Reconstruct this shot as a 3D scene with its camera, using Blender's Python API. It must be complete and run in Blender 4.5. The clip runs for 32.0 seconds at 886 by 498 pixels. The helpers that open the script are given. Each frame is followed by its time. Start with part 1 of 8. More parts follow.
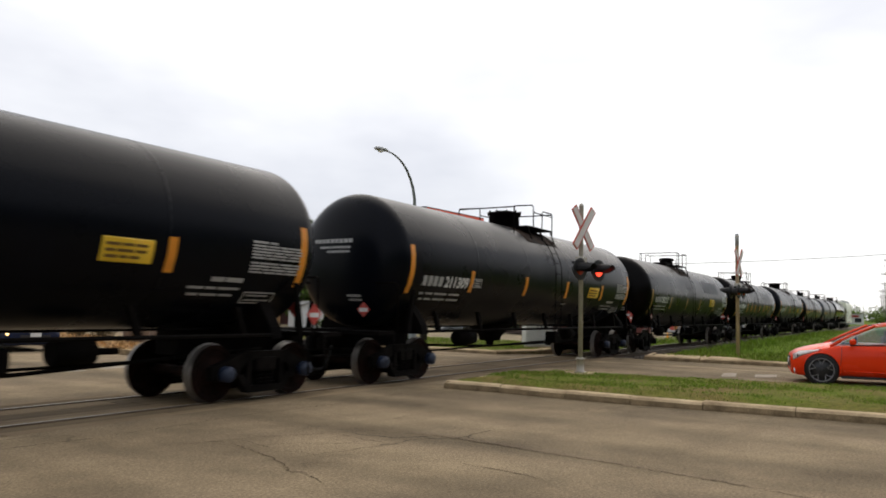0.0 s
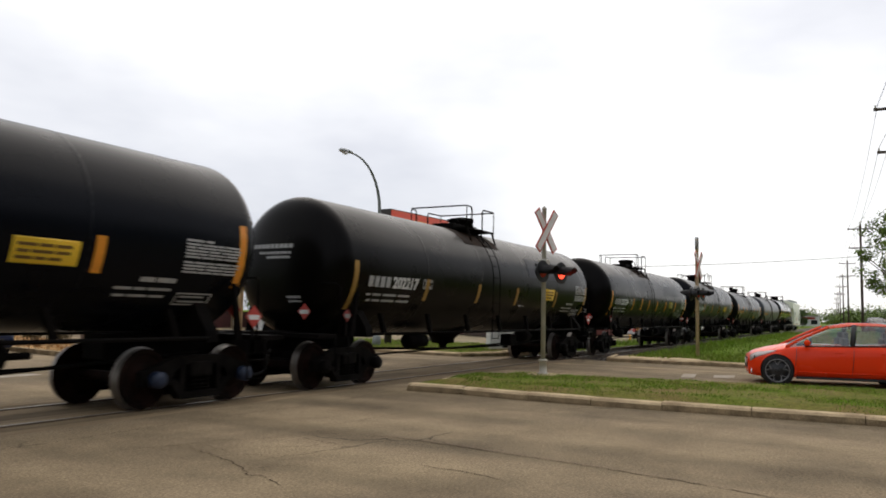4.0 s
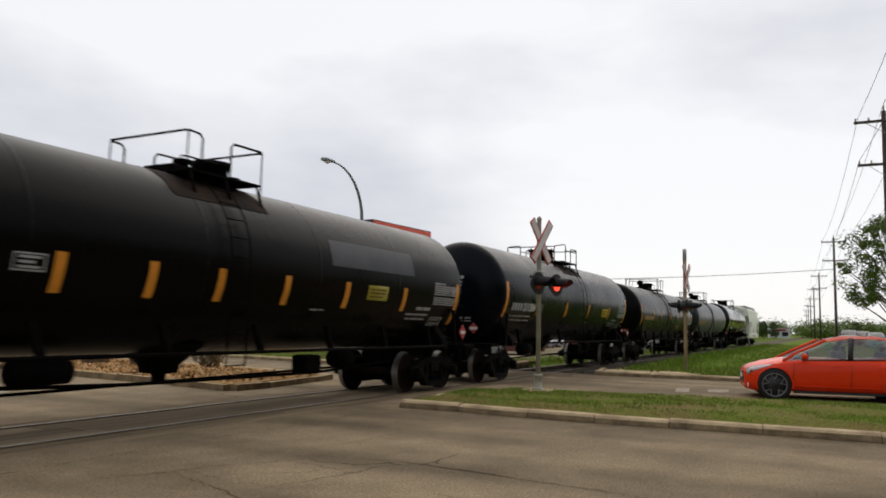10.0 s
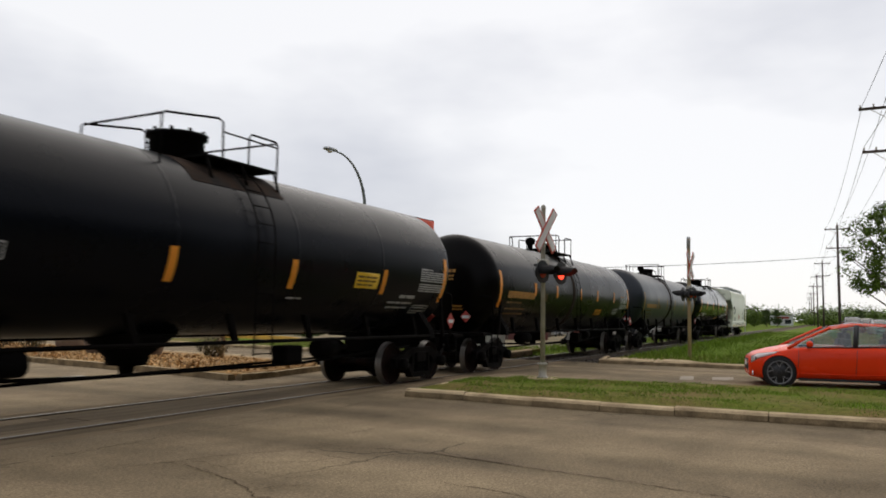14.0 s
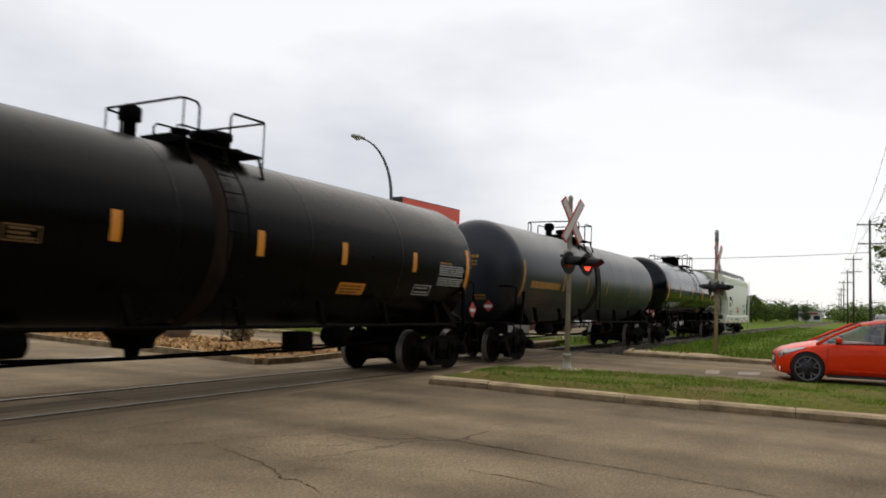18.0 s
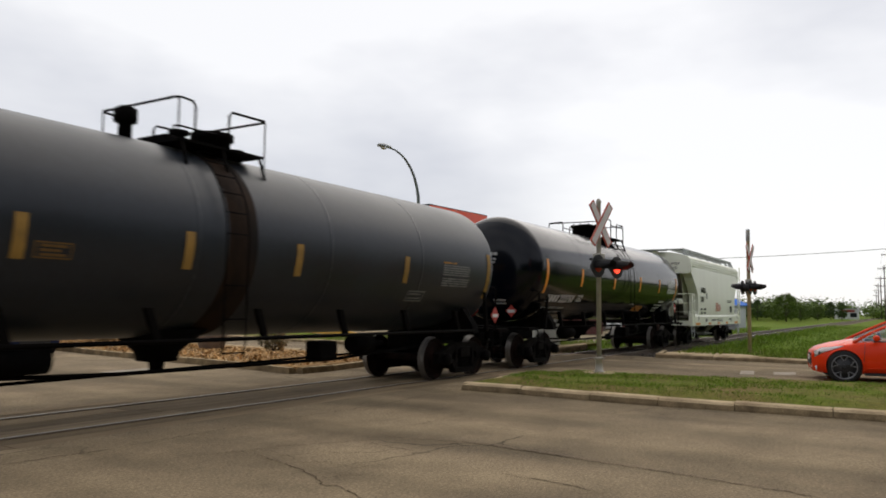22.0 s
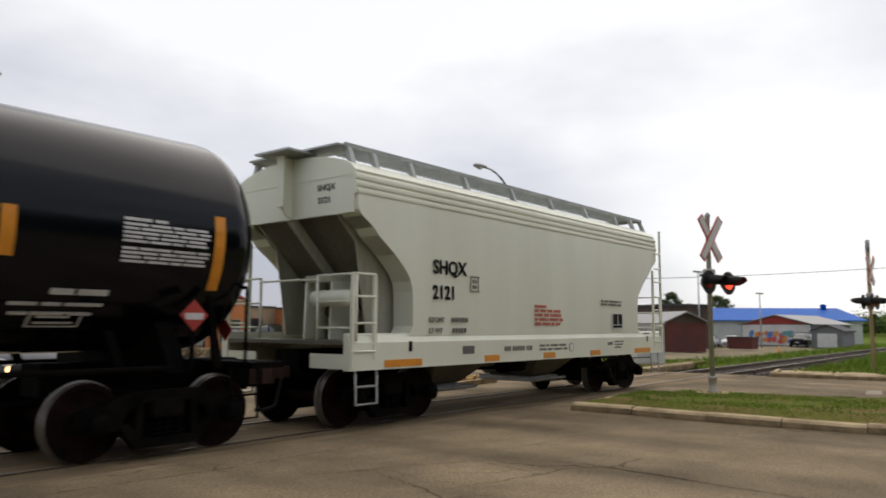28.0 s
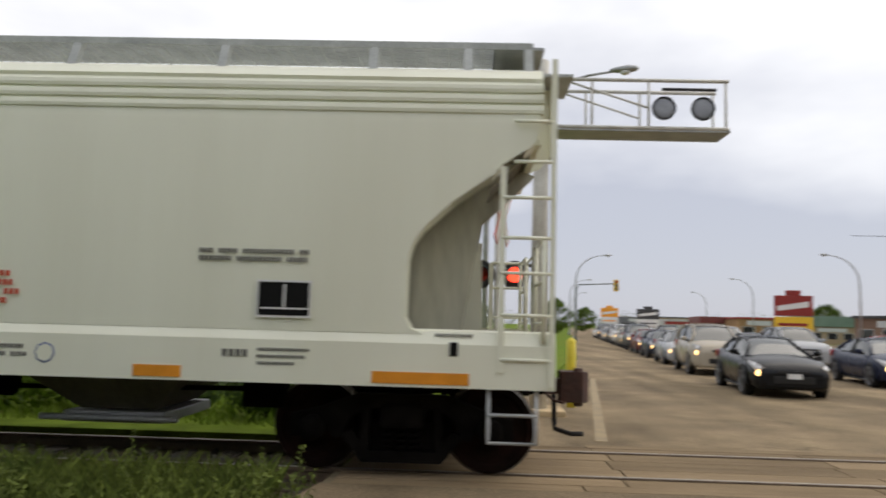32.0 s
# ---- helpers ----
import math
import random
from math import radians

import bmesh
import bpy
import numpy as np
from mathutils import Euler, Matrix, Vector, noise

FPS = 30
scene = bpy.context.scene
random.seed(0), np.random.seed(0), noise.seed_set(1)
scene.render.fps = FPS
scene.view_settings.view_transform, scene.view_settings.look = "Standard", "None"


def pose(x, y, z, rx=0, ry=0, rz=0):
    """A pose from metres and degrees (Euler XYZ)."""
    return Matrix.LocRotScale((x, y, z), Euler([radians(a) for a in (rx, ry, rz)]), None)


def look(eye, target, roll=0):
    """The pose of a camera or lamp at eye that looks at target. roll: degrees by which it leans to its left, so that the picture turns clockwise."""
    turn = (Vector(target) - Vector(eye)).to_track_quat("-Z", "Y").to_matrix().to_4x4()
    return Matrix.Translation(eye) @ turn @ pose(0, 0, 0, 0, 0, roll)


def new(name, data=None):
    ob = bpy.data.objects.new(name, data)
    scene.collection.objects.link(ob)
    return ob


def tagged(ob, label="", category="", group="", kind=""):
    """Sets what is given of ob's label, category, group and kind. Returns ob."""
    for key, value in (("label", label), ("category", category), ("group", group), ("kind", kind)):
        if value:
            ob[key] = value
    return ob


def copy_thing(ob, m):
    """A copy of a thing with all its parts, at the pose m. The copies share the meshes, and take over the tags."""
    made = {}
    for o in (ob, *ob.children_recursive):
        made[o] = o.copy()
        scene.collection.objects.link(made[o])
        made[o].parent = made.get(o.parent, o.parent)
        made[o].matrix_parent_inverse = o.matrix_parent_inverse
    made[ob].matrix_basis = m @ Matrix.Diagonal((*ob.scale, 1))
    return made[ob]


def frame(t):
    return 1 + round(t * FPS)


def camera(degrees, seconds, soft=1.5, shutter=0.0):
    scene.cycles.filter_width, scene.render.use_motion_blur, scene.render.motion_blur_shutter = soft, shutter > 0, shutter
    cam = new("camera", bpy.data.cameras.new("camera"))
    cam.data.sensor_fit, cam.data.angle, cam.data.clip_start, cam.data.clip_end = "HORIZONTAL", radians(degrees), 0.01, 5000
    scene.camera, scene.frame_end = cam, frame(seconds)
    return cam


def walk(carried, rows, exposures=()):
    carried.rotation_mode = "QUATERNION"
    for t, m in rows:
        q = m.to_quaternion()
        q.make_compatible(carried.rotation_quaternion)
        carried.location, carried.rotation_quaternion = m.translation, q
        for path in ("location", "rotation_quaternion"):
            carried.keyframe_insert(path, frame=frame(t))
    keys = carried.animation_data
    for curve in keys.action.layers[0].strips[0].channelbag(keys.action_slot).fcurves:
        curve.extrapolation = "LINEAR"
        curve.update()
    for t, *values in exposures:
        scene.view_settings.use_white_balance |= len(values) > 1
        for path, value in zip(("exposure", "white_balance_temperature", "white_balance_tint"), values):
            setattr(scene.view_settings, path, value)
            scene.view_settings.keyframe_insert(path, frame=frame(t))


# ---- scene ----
cam = camera(61.23, 32.0, soft=1.75, shutter=0.5)
# seconds, place, turn: carried by hand beside the crossing
PATH = [
    (0.0, pose(-0.002, -0.001, 1.567, 94.657, -1.266, -57.995)),
    (0.5, pose(-0.022, -0.039, 1.571, 94.769, -1.196, -58.164)),
    (1.0, pose(-0.013, -0.060, 1.579, 94.695, -1.382, -58.009)),
    (1.5, pose(-0.017, -0.061, 1.575, 94.609, -1.005, -58.243)),
    (2.0, pose(0.004, -0.053, 1.578, 94.007, -0.526, -57.914)),
    (2.5, pose(0.017, -0.065, 1.564, 95.054, -0.922, -60.636)),
    (3.0, pose(0.014, -0.053, 1.560, 95.176, -1.368, -61.552)),
    (3.5, pose(0.004, -0.045, 1.556, 94.966, -1.055, -60.839)),
    (5.5, pose(0.098, -0.056, 1.568, 94.937, -1.369, -60.367)),
    (6.0, pose(0.134, -0.058, 1.566, 94.973, -1.381, -61.317)),
    (6.5, pose(0.191, 0.002, 1.565, 95.230, -1.670, -62.943)),
    (7.0, pose(0.271, 0.086, 1.552, 95.229, -1.951, -62.639)),
    (7.5, pose(0.371, 0.180, 1.564, 95.839, -1.131, -62.834)),
    (8.0, pose(0.425, 0.275, 1.567, 95.852, -0.473, -61.745)),
    (8.5, pose(0.411, 0.406, 1.572, 95.638, 1.339, -62.505)),
    (9.0, pose(0.349, 0.512, 1.579, 95.847, 0.136, -62.452)),
    (9.5, pose(0.306, 0.566, 1.582, 96.249, -0.983, -61.980)),
    (10.0, pose(0.329, 0.581, 1.578, 95.873, -1.155, -62.576)),
    (10.5, pose(0.348, 0.585, 1.580, 95.686, -1.183, -62.722)),
    (11.0, pose(0.392, 0.584, 1.571, 95.470, -1.584, -63.674)),
    (11.5, pose(0.393, 0.619, 1.577, 95.512, -1.190, -63.779)),
    (12.0, pose(0.408, 0.620, 1.571, 95.444, -1.405, -63.456)),
    (12.5, pose(0.377, 0.624, 1.569, 95.298, -1.443, -63.069)),
    (13.0, pose(0.356, 0.644, 1.574, 95.202, -1.484, -63.102)),
    (13.5, pose(0.354, 0.634, 1.574, 95.159, -1.205, -62.736)),
    (15.5, pose(0.317, 0.623, 1.579, 94.600, -1.015, -61.558)),
    (16.0, pose(0.325, 0.613, 1.571, 94.859, -2.549, -61.608)),
    (16.5, pose(0.343, 0.621, 1.581, 95.341, -1.214, -62.442)),
    (17.0, pose(0.351, 0.622, 1.572, 95.243, -1.002, -62.427)),
    (17.5, pose(0.334, 0.640, 1.570, 94.876, -1.853, -61.738)),
    (18.0, pose(0.303, 0.643, 1.569, 94.148, -2.024, -60.566)),
    (18.5, pose(0.284, 0.640, 1.568, 93.937, -1.877, -59.931)),
    (19.0, pose(0.252, 0.623, 1.578, 93.764, -0.185, -59.857)),
    (19.5, pose(0.231, 0.624, 1.589, 93.818, -0.355, -59.728)),
    (20.0, pose(0.218, 0.635, 1.585, 94.146, -0.433, -59.167)),
    (20.5, pose(0.194, 0.602, 1.583, 94.598, -0.140, -58.557)),
    (21.0, pose(0.176, 0.599, 1.585, 94.701, -0.336, -58.528)),
    (21.5, pose(0.174, 0.598, 1.577, 94.371, -0.500, -58.475)),
    (22.0, pose(0.174, 0.613, 1.583, 94.536, -0.762, -58.362)),
    (22.5, pose(0.163, 0.628, 1.581, 95.224, -1.121, -58.371)),
    (23.0, pose(0.171, 0.651, 1.574, 95.880, -1.055, -58.706)),
    (23.5, pose(0.244, 0.721, 1.573, 95.532, -0.825, -58.727)),
    (24.0, pose(0.346, 0.790, 1.576, 95.666, -0.224, -58.465)),
    (24.5, pose(0.393, 0.799, 1.579, 95.825, 0.464, -57.780)),
    (25.0, pose(0.416, 0.798, 1.580, 96.170, -0.039, -58.790)),
    (25.5, pose(0.402, 0.815, 1.578, 96.504, -0.511, -58.980)),
    (27.5, pose(0.077, 0.791, 1.595, 95.900, -0.314, -54.053)),
    (28.0, pose(-0.017, 0.793, 1.598, 95.902, -0.195, -51.284)),
    (28.5, pose(-0.040, 0.811, 1.592, 95.829, -0.375, -47.563)),
    (29.0, pose(-0.029, 0.825, 1.587, 95.761, 0.003, -43.370)),
    (29.5, pose(0.053, 0.773, 1.571, 95.670, -1.015, -38.652)),
    (30.0, pose(0.048, 0.864, 1.560, 95.089, -1.503, -33.600)),
    (30.5, pose(0.042, 1.075, 1.570, 95.799, -0.818, -28.690)),
    (31.0, pose(0.129, 1.228, 1.565, 95.524, -1.132, -22.535)),
    (31.5, pose(0.304, 1.359, 1.579, 95.562, -1.540, -8.203)),
    (32.0, pose(0.461, 1.600, 1.568, 95.502, -1.577, 1.745)),
]
walk(cam, PATH, [(0.0, 0.30, 6800, 12), (3.0, 0.30, 6800, 12), (5.5, 0.14, 6800, 12), (9.0, 0.03, 6800, 12), (25.0, 0.09, 6800, 12), (28.0, 0.12, 6800, 12), (30.0, 0.24, 6900, 12), (32.0, 0.38, 6900, 12)])

# ---- light ----
def make_world():
    w = bpy.data.worlds.new("overcast_sky")
    scene.world = w
    w.use_nodes = True
    nt = w.node_tree
    nt.nodes.clear()
    out = nt.nodes.new("ShaderNodeOutputWorld")
    bg = nt.nodes.new("ShaderNodeBackground")
    sky = nt.nodes.new("ShaderNodeTexSky")
    sky.sky_type, sky.sun_disc = "NISHITA", False
    sky.sun_elevation, sky.sun_rotation = radians(52), radians(80)
    tc = nt.nodes.new("ShaderNodeTexCoord")
    mp = nt.nodes.new("ShaderNodeMapping")
    mp.inputs["Scale"].default_value = (1.0, 1.0, 2.6)
    n1 = nt.nodes.new("ShaderNodeTexNoise")
    n1.inputs["Scale"].default_value, n1.inputs["Detail"].default_value, n1.inputs["Roughness"].default_value = 1.7, 5, 0.5
    ramp = nt.nodes.new("ShaderNodeValToRGB")
    ramp.color_ramp.elements[0].position, ramp.color_ramp.elements[0].color = 0.22, (0.42, 0.455, 0.545, 1)
    ramp.color_ramp.elements[1].position, ramp.color_ramp.elements[1].color = 0.63, (0.925, 0.958, 0.995, 1)
    # the cloud is thinner, and so brighter, above the line to the north-east
    dot = nt.nodes.new("ShaderNodeVectorMath")
    dot.operation = "DOT_PRODUCT"
    dot.inputs[1].default_value = (0.78, 0.38, 0.50)
    mr = nt.nodes.new("ShaderNodeMapRange")
    mr.inputs["From Min"].default_value, mr.inputs["From Max"].default_value = 0.60, 1.0
    mr.inputs["To Min"].default_value, mr.inputs["To Max"].default_value = 0.0, 0.21
    add = nt.nodes.new("ShaderNodeMath")
    add.operation = "ADD"
    # a darker rain bank low in the north
    bank = nt.nodes.new("ShaderNodeVectorMath")
    bank.operation = "DOT_PRODUCT"
    bank.inputs[1].default_value = (0.20, 0.65, -0.73)
    br = nt.nodes.new("ShaderNodeMapRange")
    br.inputs["From Min"].default_value, br.inputs["From Max"].default_value = 0.30, 0.62
    br.inputs["To Min"].default_value, br.inputs["To Max"].default_value = 0.0, -0.50
    add2 = nt.nodes.new("ShaderNodeMath")
    add2.operation = "ADD"
    mul = nt.nodes.new("ShaderNodeMixRGB")
    mul.blend_type, mul.inputs[0].default_value = "ADD", 1.0
    sc = nt.nodes.new("ShaderNodeMixRGB")
    sc.blend_type, sc.inputs[0].default_value, sc.inputs[2].default_value = "MULTIPLY", 1.0, (0.014, 0.014, 0.014, 1)
    L = nt.links.new
    L(tc.outputs["Generated"], mp.inputs["Vector"])
    L(mp.outputs["Vector"], n1.inputs["Vector"])
    L(tc.outputs["Generated"], dot.inputs[0])
    L(dot.outputs["Value"], mr.inputs["Value"])
    L(n1.outputs["Fac"], add.inputs[0])
    L(mr.outputs["Result"], add.inputs[1])
    L(tc.outputs["Generated"], bank.inputs[0])
    L(bank.outputs["Value"], br.inputs["Value"])
    L(add.outputs[0], add2.inputs[0])
    L(br.outputs["Result"], add2.inputs[1])
    L(add2.outputs[0], ramp.inputs["Fac"])
    L(sky.outputs["Color"], sc.inputs[1])
    L(ramp.outputs["Color"], mul.inputs[1])
    L(sc.outputs["Color"], mul.inputs[2])
    # heavier, bluer cloud to the south-west
    heavy = nt.nodes.new("ShaderNodeVectorMath")
    heavy.operation = "DOT_PRODUCT"
    heavy.inputs[1].default_value = (-0.40, -0.88, 0.25)
    hr = nt.nodes.new("ShaderNodeMapRange")
    hr.interpolation_type = "SMOOTHSTEP"
    hr.inputs["From Min"].default_value, hr.inputs["From Max"].default_value = -0.25, 0.95
    shade = nt.nodes.new("ShaderNodeMixRGB")
    shade.blend_type, shade.inputs[2].default_value = "MULTIPLY", (0.78, 0.80, 0.85, 1)
    L(tc.outputs["Generated"], heavy.inputs[0])
    L(heavy.outputs["Value"], hr.inputs["Value"])
    L(hr.outputs["Result"], shade.inputs[0])
    L(mul.outputs["Color"], shade.inputs[1])
    L(shade.outputs["Color"], bg.inputs["Color"])
    bg.inputs["Strength"].default_value = 0.90
    L(bg.outputs[0], out.inputs["Surface"])


make_world()
sun = new("sun", bpy.data.lights.new("sun", "SUN"))
sun.data.energy, sun.data.angle, sun.data.color = 0.92, radians(75), (1.0, 0.93, 0.82)
sun.matrix_world = look((0, 0, 0), (-0.59, -0.10, -0.79))


# ---- materials ----
def material(name, color, rough=0.6, metal=0.0, var=0.25, scale=3.0, bump=0.0, bscale=60.0, tint=None, coat=0.0, spec=0.5, emit=None, estr=0.0,
             stretch=(1, 1, 1), pieces=False, fine=0.15, fscale=None):
    """A painted or raw surface: colour varied at two scales, with fine relief."""
    m = bpy.data.materials.new(name)
    m.use_nodes = True
    nt = m.node_tree
    b = nt.nodes["Principled BSDF"]
    L = nt.links.new
    b.inputs["Roughness"].default_value, b.inputs["Metallic"].default_value = rough, metal
    b.inputs["Coat Weight"].default_value, b.inputs["Specular IOR Level"].default_value = coat, spec
    if emit:
        b.inputs["Emission Color"].default_value, b.inputs["Emission Strength"].default_value = (*emit, 1), estr
    tc = nt.nodes.new("ShaderNodeTexCoord")
    mp = nt.nodes.new("ShaderNodeMapping")
    mp.inputs["Scale"].default_value = stretch
    L(tc.outputs["Object"], mp.inputs["Vector"])
    n1, n2 = nt.nodes.new("ShaderNodeTexNoise"), nt.nodes.new("ShaderNodeTexNoise")
    n1.inputs["Scale"].default_value, n1.inputs["Detail"].default_value = scale, 6
    n2.inputs["Scale"].default_value, n2.inputs["Detail"].default_value = fscale or scale * 14, 4
    for n in (n1, n2):
        L(mp.outputs["Vector"], n.inputs["Vector"])
    other = tint or tuple(c * (1 - var) for c in color)
    r1 = nt.nodes.new("ShaderNodeValToRGB")
    r1.color_ramp.elements[0].position, r1.color_ramp.elements[0].color = 0.33, (*other, 1)
    r1.color_ramp.elements[1].position, r1.color_ramp.elements[1].color = 0.66, (*color, 1)
    L(n1.outputs["Fac"], r1.inputs["Fac"])
    mx = nt.nodes.new("ShaderNodeMixRGB")
    mx.blend_type, mx.inputs[0].default_value = "OVERLAY", fine * 2
    L(r1.outputs["Color"], mx.inputs[1])
    L(n2.outputs["Fac"], mx.inputs[2])
    last = mx
    if pieces:
        info = nt.nodes.new("ShaderNodeObjectInfo")
        hsv = nt.nodes.new("ShaderNodeHueSaturation")
        mr = nt.nodes.new("ShaderNodeMapRange")
        mr.inputs["To Min"].default_value, mr.inputs["To Max"].default_value = 0.75, 1.25
        L(info.outputs["Random"], mr.inputs["Value"])
        L(mr.outputs["Result"], hsv.inputs["Value"])
        L(mx.outputs["Color"], hsv.inputs["Color"])
        last = hsv
    L(last.outputs["Color"], b.inputs["Base Color"])
    rr = nt.nodes.new("ShaderNodeMapRange")
    rr.inputs["To Min"].default_value, rr.inputs["To Max"].default_value = max(rough - 0.08, 0.02), min(rough + 0.12, 1)
    L(n1.outputs["Fac"], rr.inputs["Value"])
    L(rr.outputs["Result"], b.inputs["Roughness"])
    if bump:
        n3, bp = nt.nodes.new("ShaderNodeTexNoise"), nt.nodes.new("ShaderNodeBump")
        n3.inputs["Scale"].default_value, n3.inputs["Detail"].default_value = bscale, 5
        bp.inputs["Strength"].default_value, bp.inputs["Distance"].default_value = bump, 0.02
        L(mp.outputs["Vector"], n3.inputs["Vector"])
        L(n3.outputs["Fac"], bp.inputs["Height"])
        L(bp.outputs["Normal"], b.inputs["Normal"])
    return m


def leaf_material(name, color, other):
    m = material(name, color, rough=0.55, tint=other, scale=1.3, fine=0.3, spec=0.12)
    nt = m.node_tree
    geo, hsv, mr = nt.nodes.new("ShaderNodeNewGeometry"), nt.nodes.new("ShaderNodeHueSaturation"), nt.nodes.new("ShaderNodeMapRange")
    b = nt.nodes["Principled BSDF"]
    src = b.inputs["Base Color"].links[0].from_socket
    mr.inputs["To Min"].default_value, mr.inputs["To Max"].default_value = 0.55, 1.5
    nt.links.new(geo.outputs["Random Per Island"], mr.inputs["Value"])
    nt.links.new(mr.outputs["Result"], hsv.inputs["Value"])
    nt.links.new(src, hsv.inputs["Color"])
    nt.links.new(hsv.outputs["Color"], b.inputs["Base Color"])
    return m


def asphalt_material():
    """Old bleached asphalt: stones, patches, tyre-darkened lanes and crack lines."""
    m = material("old_asphalt", (0.315, 0.240, 0.148), rough=0.9, spec=0.12, tint=(0.200, 0.152, 0.096), scale=0.35, bump=0.7, bscale=80, fine=0.36, fscale=38)
    nt = m.node_tree
    L = nt.links.new
    b = nt.nodes["Principled BSDF"]
    src = b.inputs["Base Color"].links[0].from_socket
    tc = nt.nodes.new("ShaderNodeTexCoord")
    # worn lanes along the street
    mp = nt.nodes.new("ShaderNodeMapping")
    mp.inputs["Rotation"].default_value, mp.inputs["Scale"].default_value = (0, 0, radians(3)), (0.75, 0.05, 1)
    lane = nt.nodes.new("ShaderNodeTexNoise")
    lane.inputs["Scale"].default_value, lane.inputs["Detail"].default_value = 1.0, 1.5
    L(tc.outputs["Object"], mp.inputs["Vector"])
    L(mp.outputs["Vector"], lane.inputs["Vector"])
    lr = nt.nodes.new("ShaderNodeMapRange")
    lr.inputs["From Min"].default_value, lr.inputs["From Max"].default_value = 0.35, 0.65
    lr.inputs["To Min"].default_value, lr.inputs["To Max"].default_value = 0.66, 1.12
    L(lane.outputs["Fac"], lr.inputs["Value"])
    m1 = nt.nodes.new("ShaderNodeMixRGB")
    m1.blend_type, m1.inputs[0].default_value = "MULTIPLY", 1.0
    # worn-out blotches, and coarse stones
    blot, bl = nt.nodes.new("ShaderNodeTexNoise"), nt.nodes.new("ShaderNodeMapRange")
    blot.inputs["Scale"].default_value, blot.inputs["Detail"].default_value, blot.inputs["Roughness"].default_value = 1.1, 9, 0.62
    bl.inputs["From Min"].default_value, bl.inputs["From Max"].default_value = 0.34, 0.66
    bl.inputs["To Min"].default_value, bl.inputs["To Max"].default_value = 0.82, 1.14
    L(tc.outputs["Object"], blot.inputs["Vector"])
    L(blot.outputs["Fac"], bl.inputs["Value"])
    m0 = nt.nodes.new("ShaderNodeMixRGB")
    m0.blend_type, m0.inputs[0].default_value = "MULTIPLY", 1.0
    L(src, m0.inputs[1])
    L(bl.outputs["Result"], m0.inputs[2])
    grit, gr = nt.nodes.new("ShaderNodeTexVoronoi"), nt.nodes.new("ShaderNodeMapRange")
    grit.inputs["Scale"].default_value = 42
    gr.inputs["To Min"].default_value, gr.inputs["To Max"].default_value = 0.76, 1.26
    L(tc.outputs["Object"], grit.inputs["Vector"])
    sep = nt.nodes.new("ShaderNodeSeparateColor")
    L(grit.outputs["Color"], sep.inputs["Color"])
    L(sep.outputs["Red"], gr.inputs["Value"])
    mg = nt.nodes.new("ShaderNodeMixRGB")
    mg.blend_type, mg.inputs[0].default_value = "MULTIPLY", 0.5
    L(m0.outputs["Color"], mg.inputs[1])
    L(gr.outputs["Result"], mg.inputs[2])
    L(mg.outputs["Color"], m1.inputs[1])
    L(lr.outputs["Result"], m1.inputs[2])
    # a net of cracks, broken up by a coarse noise
    warp = nt.nodes.new("ShaderNodeTexNoise")
    warp.inputs["Scale"].default_value, warp.inputs["Detail"].default_value = 1.4, 5
    L(tc.outputs["Object"], warp.inputs["Vector"])
    va = nt.nodes.new("ShaderNodeVectorMath")
    va.operation = "MULTIPLY_ADD"
    va.inputs[1].default_value = (0.9, 0.9, 0.9)
    L(warp.outputs["Color"], va.inputs[0])
    L(tc.outputs["Object"], va.inputs[2])
    vor = nt.nodes.new("ShaderNodeTexVoronoi")
    vor.feature = "DISTANCE_TO_EDGE"
    vor.inputs["Scale"].default_value = 0.30
    L(va.outputs[0], vor.inputs["Vector"])
    cr = nt.nodes.new("ShaderNodeMapRange")
    cr.inputs["From Min"].default_value, cr.inputs["From Max"].default_value = 0.002, 0.009
    cr.inputs["To Min"].default_value, cr.inputs["To Max"].default_value = 0.45, 1.0
    L(vor.outputs["Distance"], cr.inputs["Value"])
    m2 = nt.nodes.new("ShaderNodeMixRGB")
    m2.blend_type = "MULTIPLY"
    gap = nt.nodes.new("ShaderNodeMapRange")
    gap.inputs["From Min"].default_value, gap.inputs["From Max"].default_value = 0.54, 0.64
    n4 = nt.nodes.new("ShaderNodeTexNoise")
    n4.inputs["Scale"].default_value = 0.28
    L(tc.outputs["Object"], n4.inputs["Vector"])
    L(n4.outputs["Fac"], gap.inputs["Value"])
    L(gap.outputs["Result"], m2.inputs[0])
    L(m1.outputs["Color"], m2.inputs[1])
    L(cr.outputs["Result"], m2.inputs[2])
    L(m2.outputs["Color"], b.inputs["Base Color"])
    return m


def lens_material(name, color, strength):
    return material(name, color, rough=0.25, var=0.1, emit=color, estr=strength)


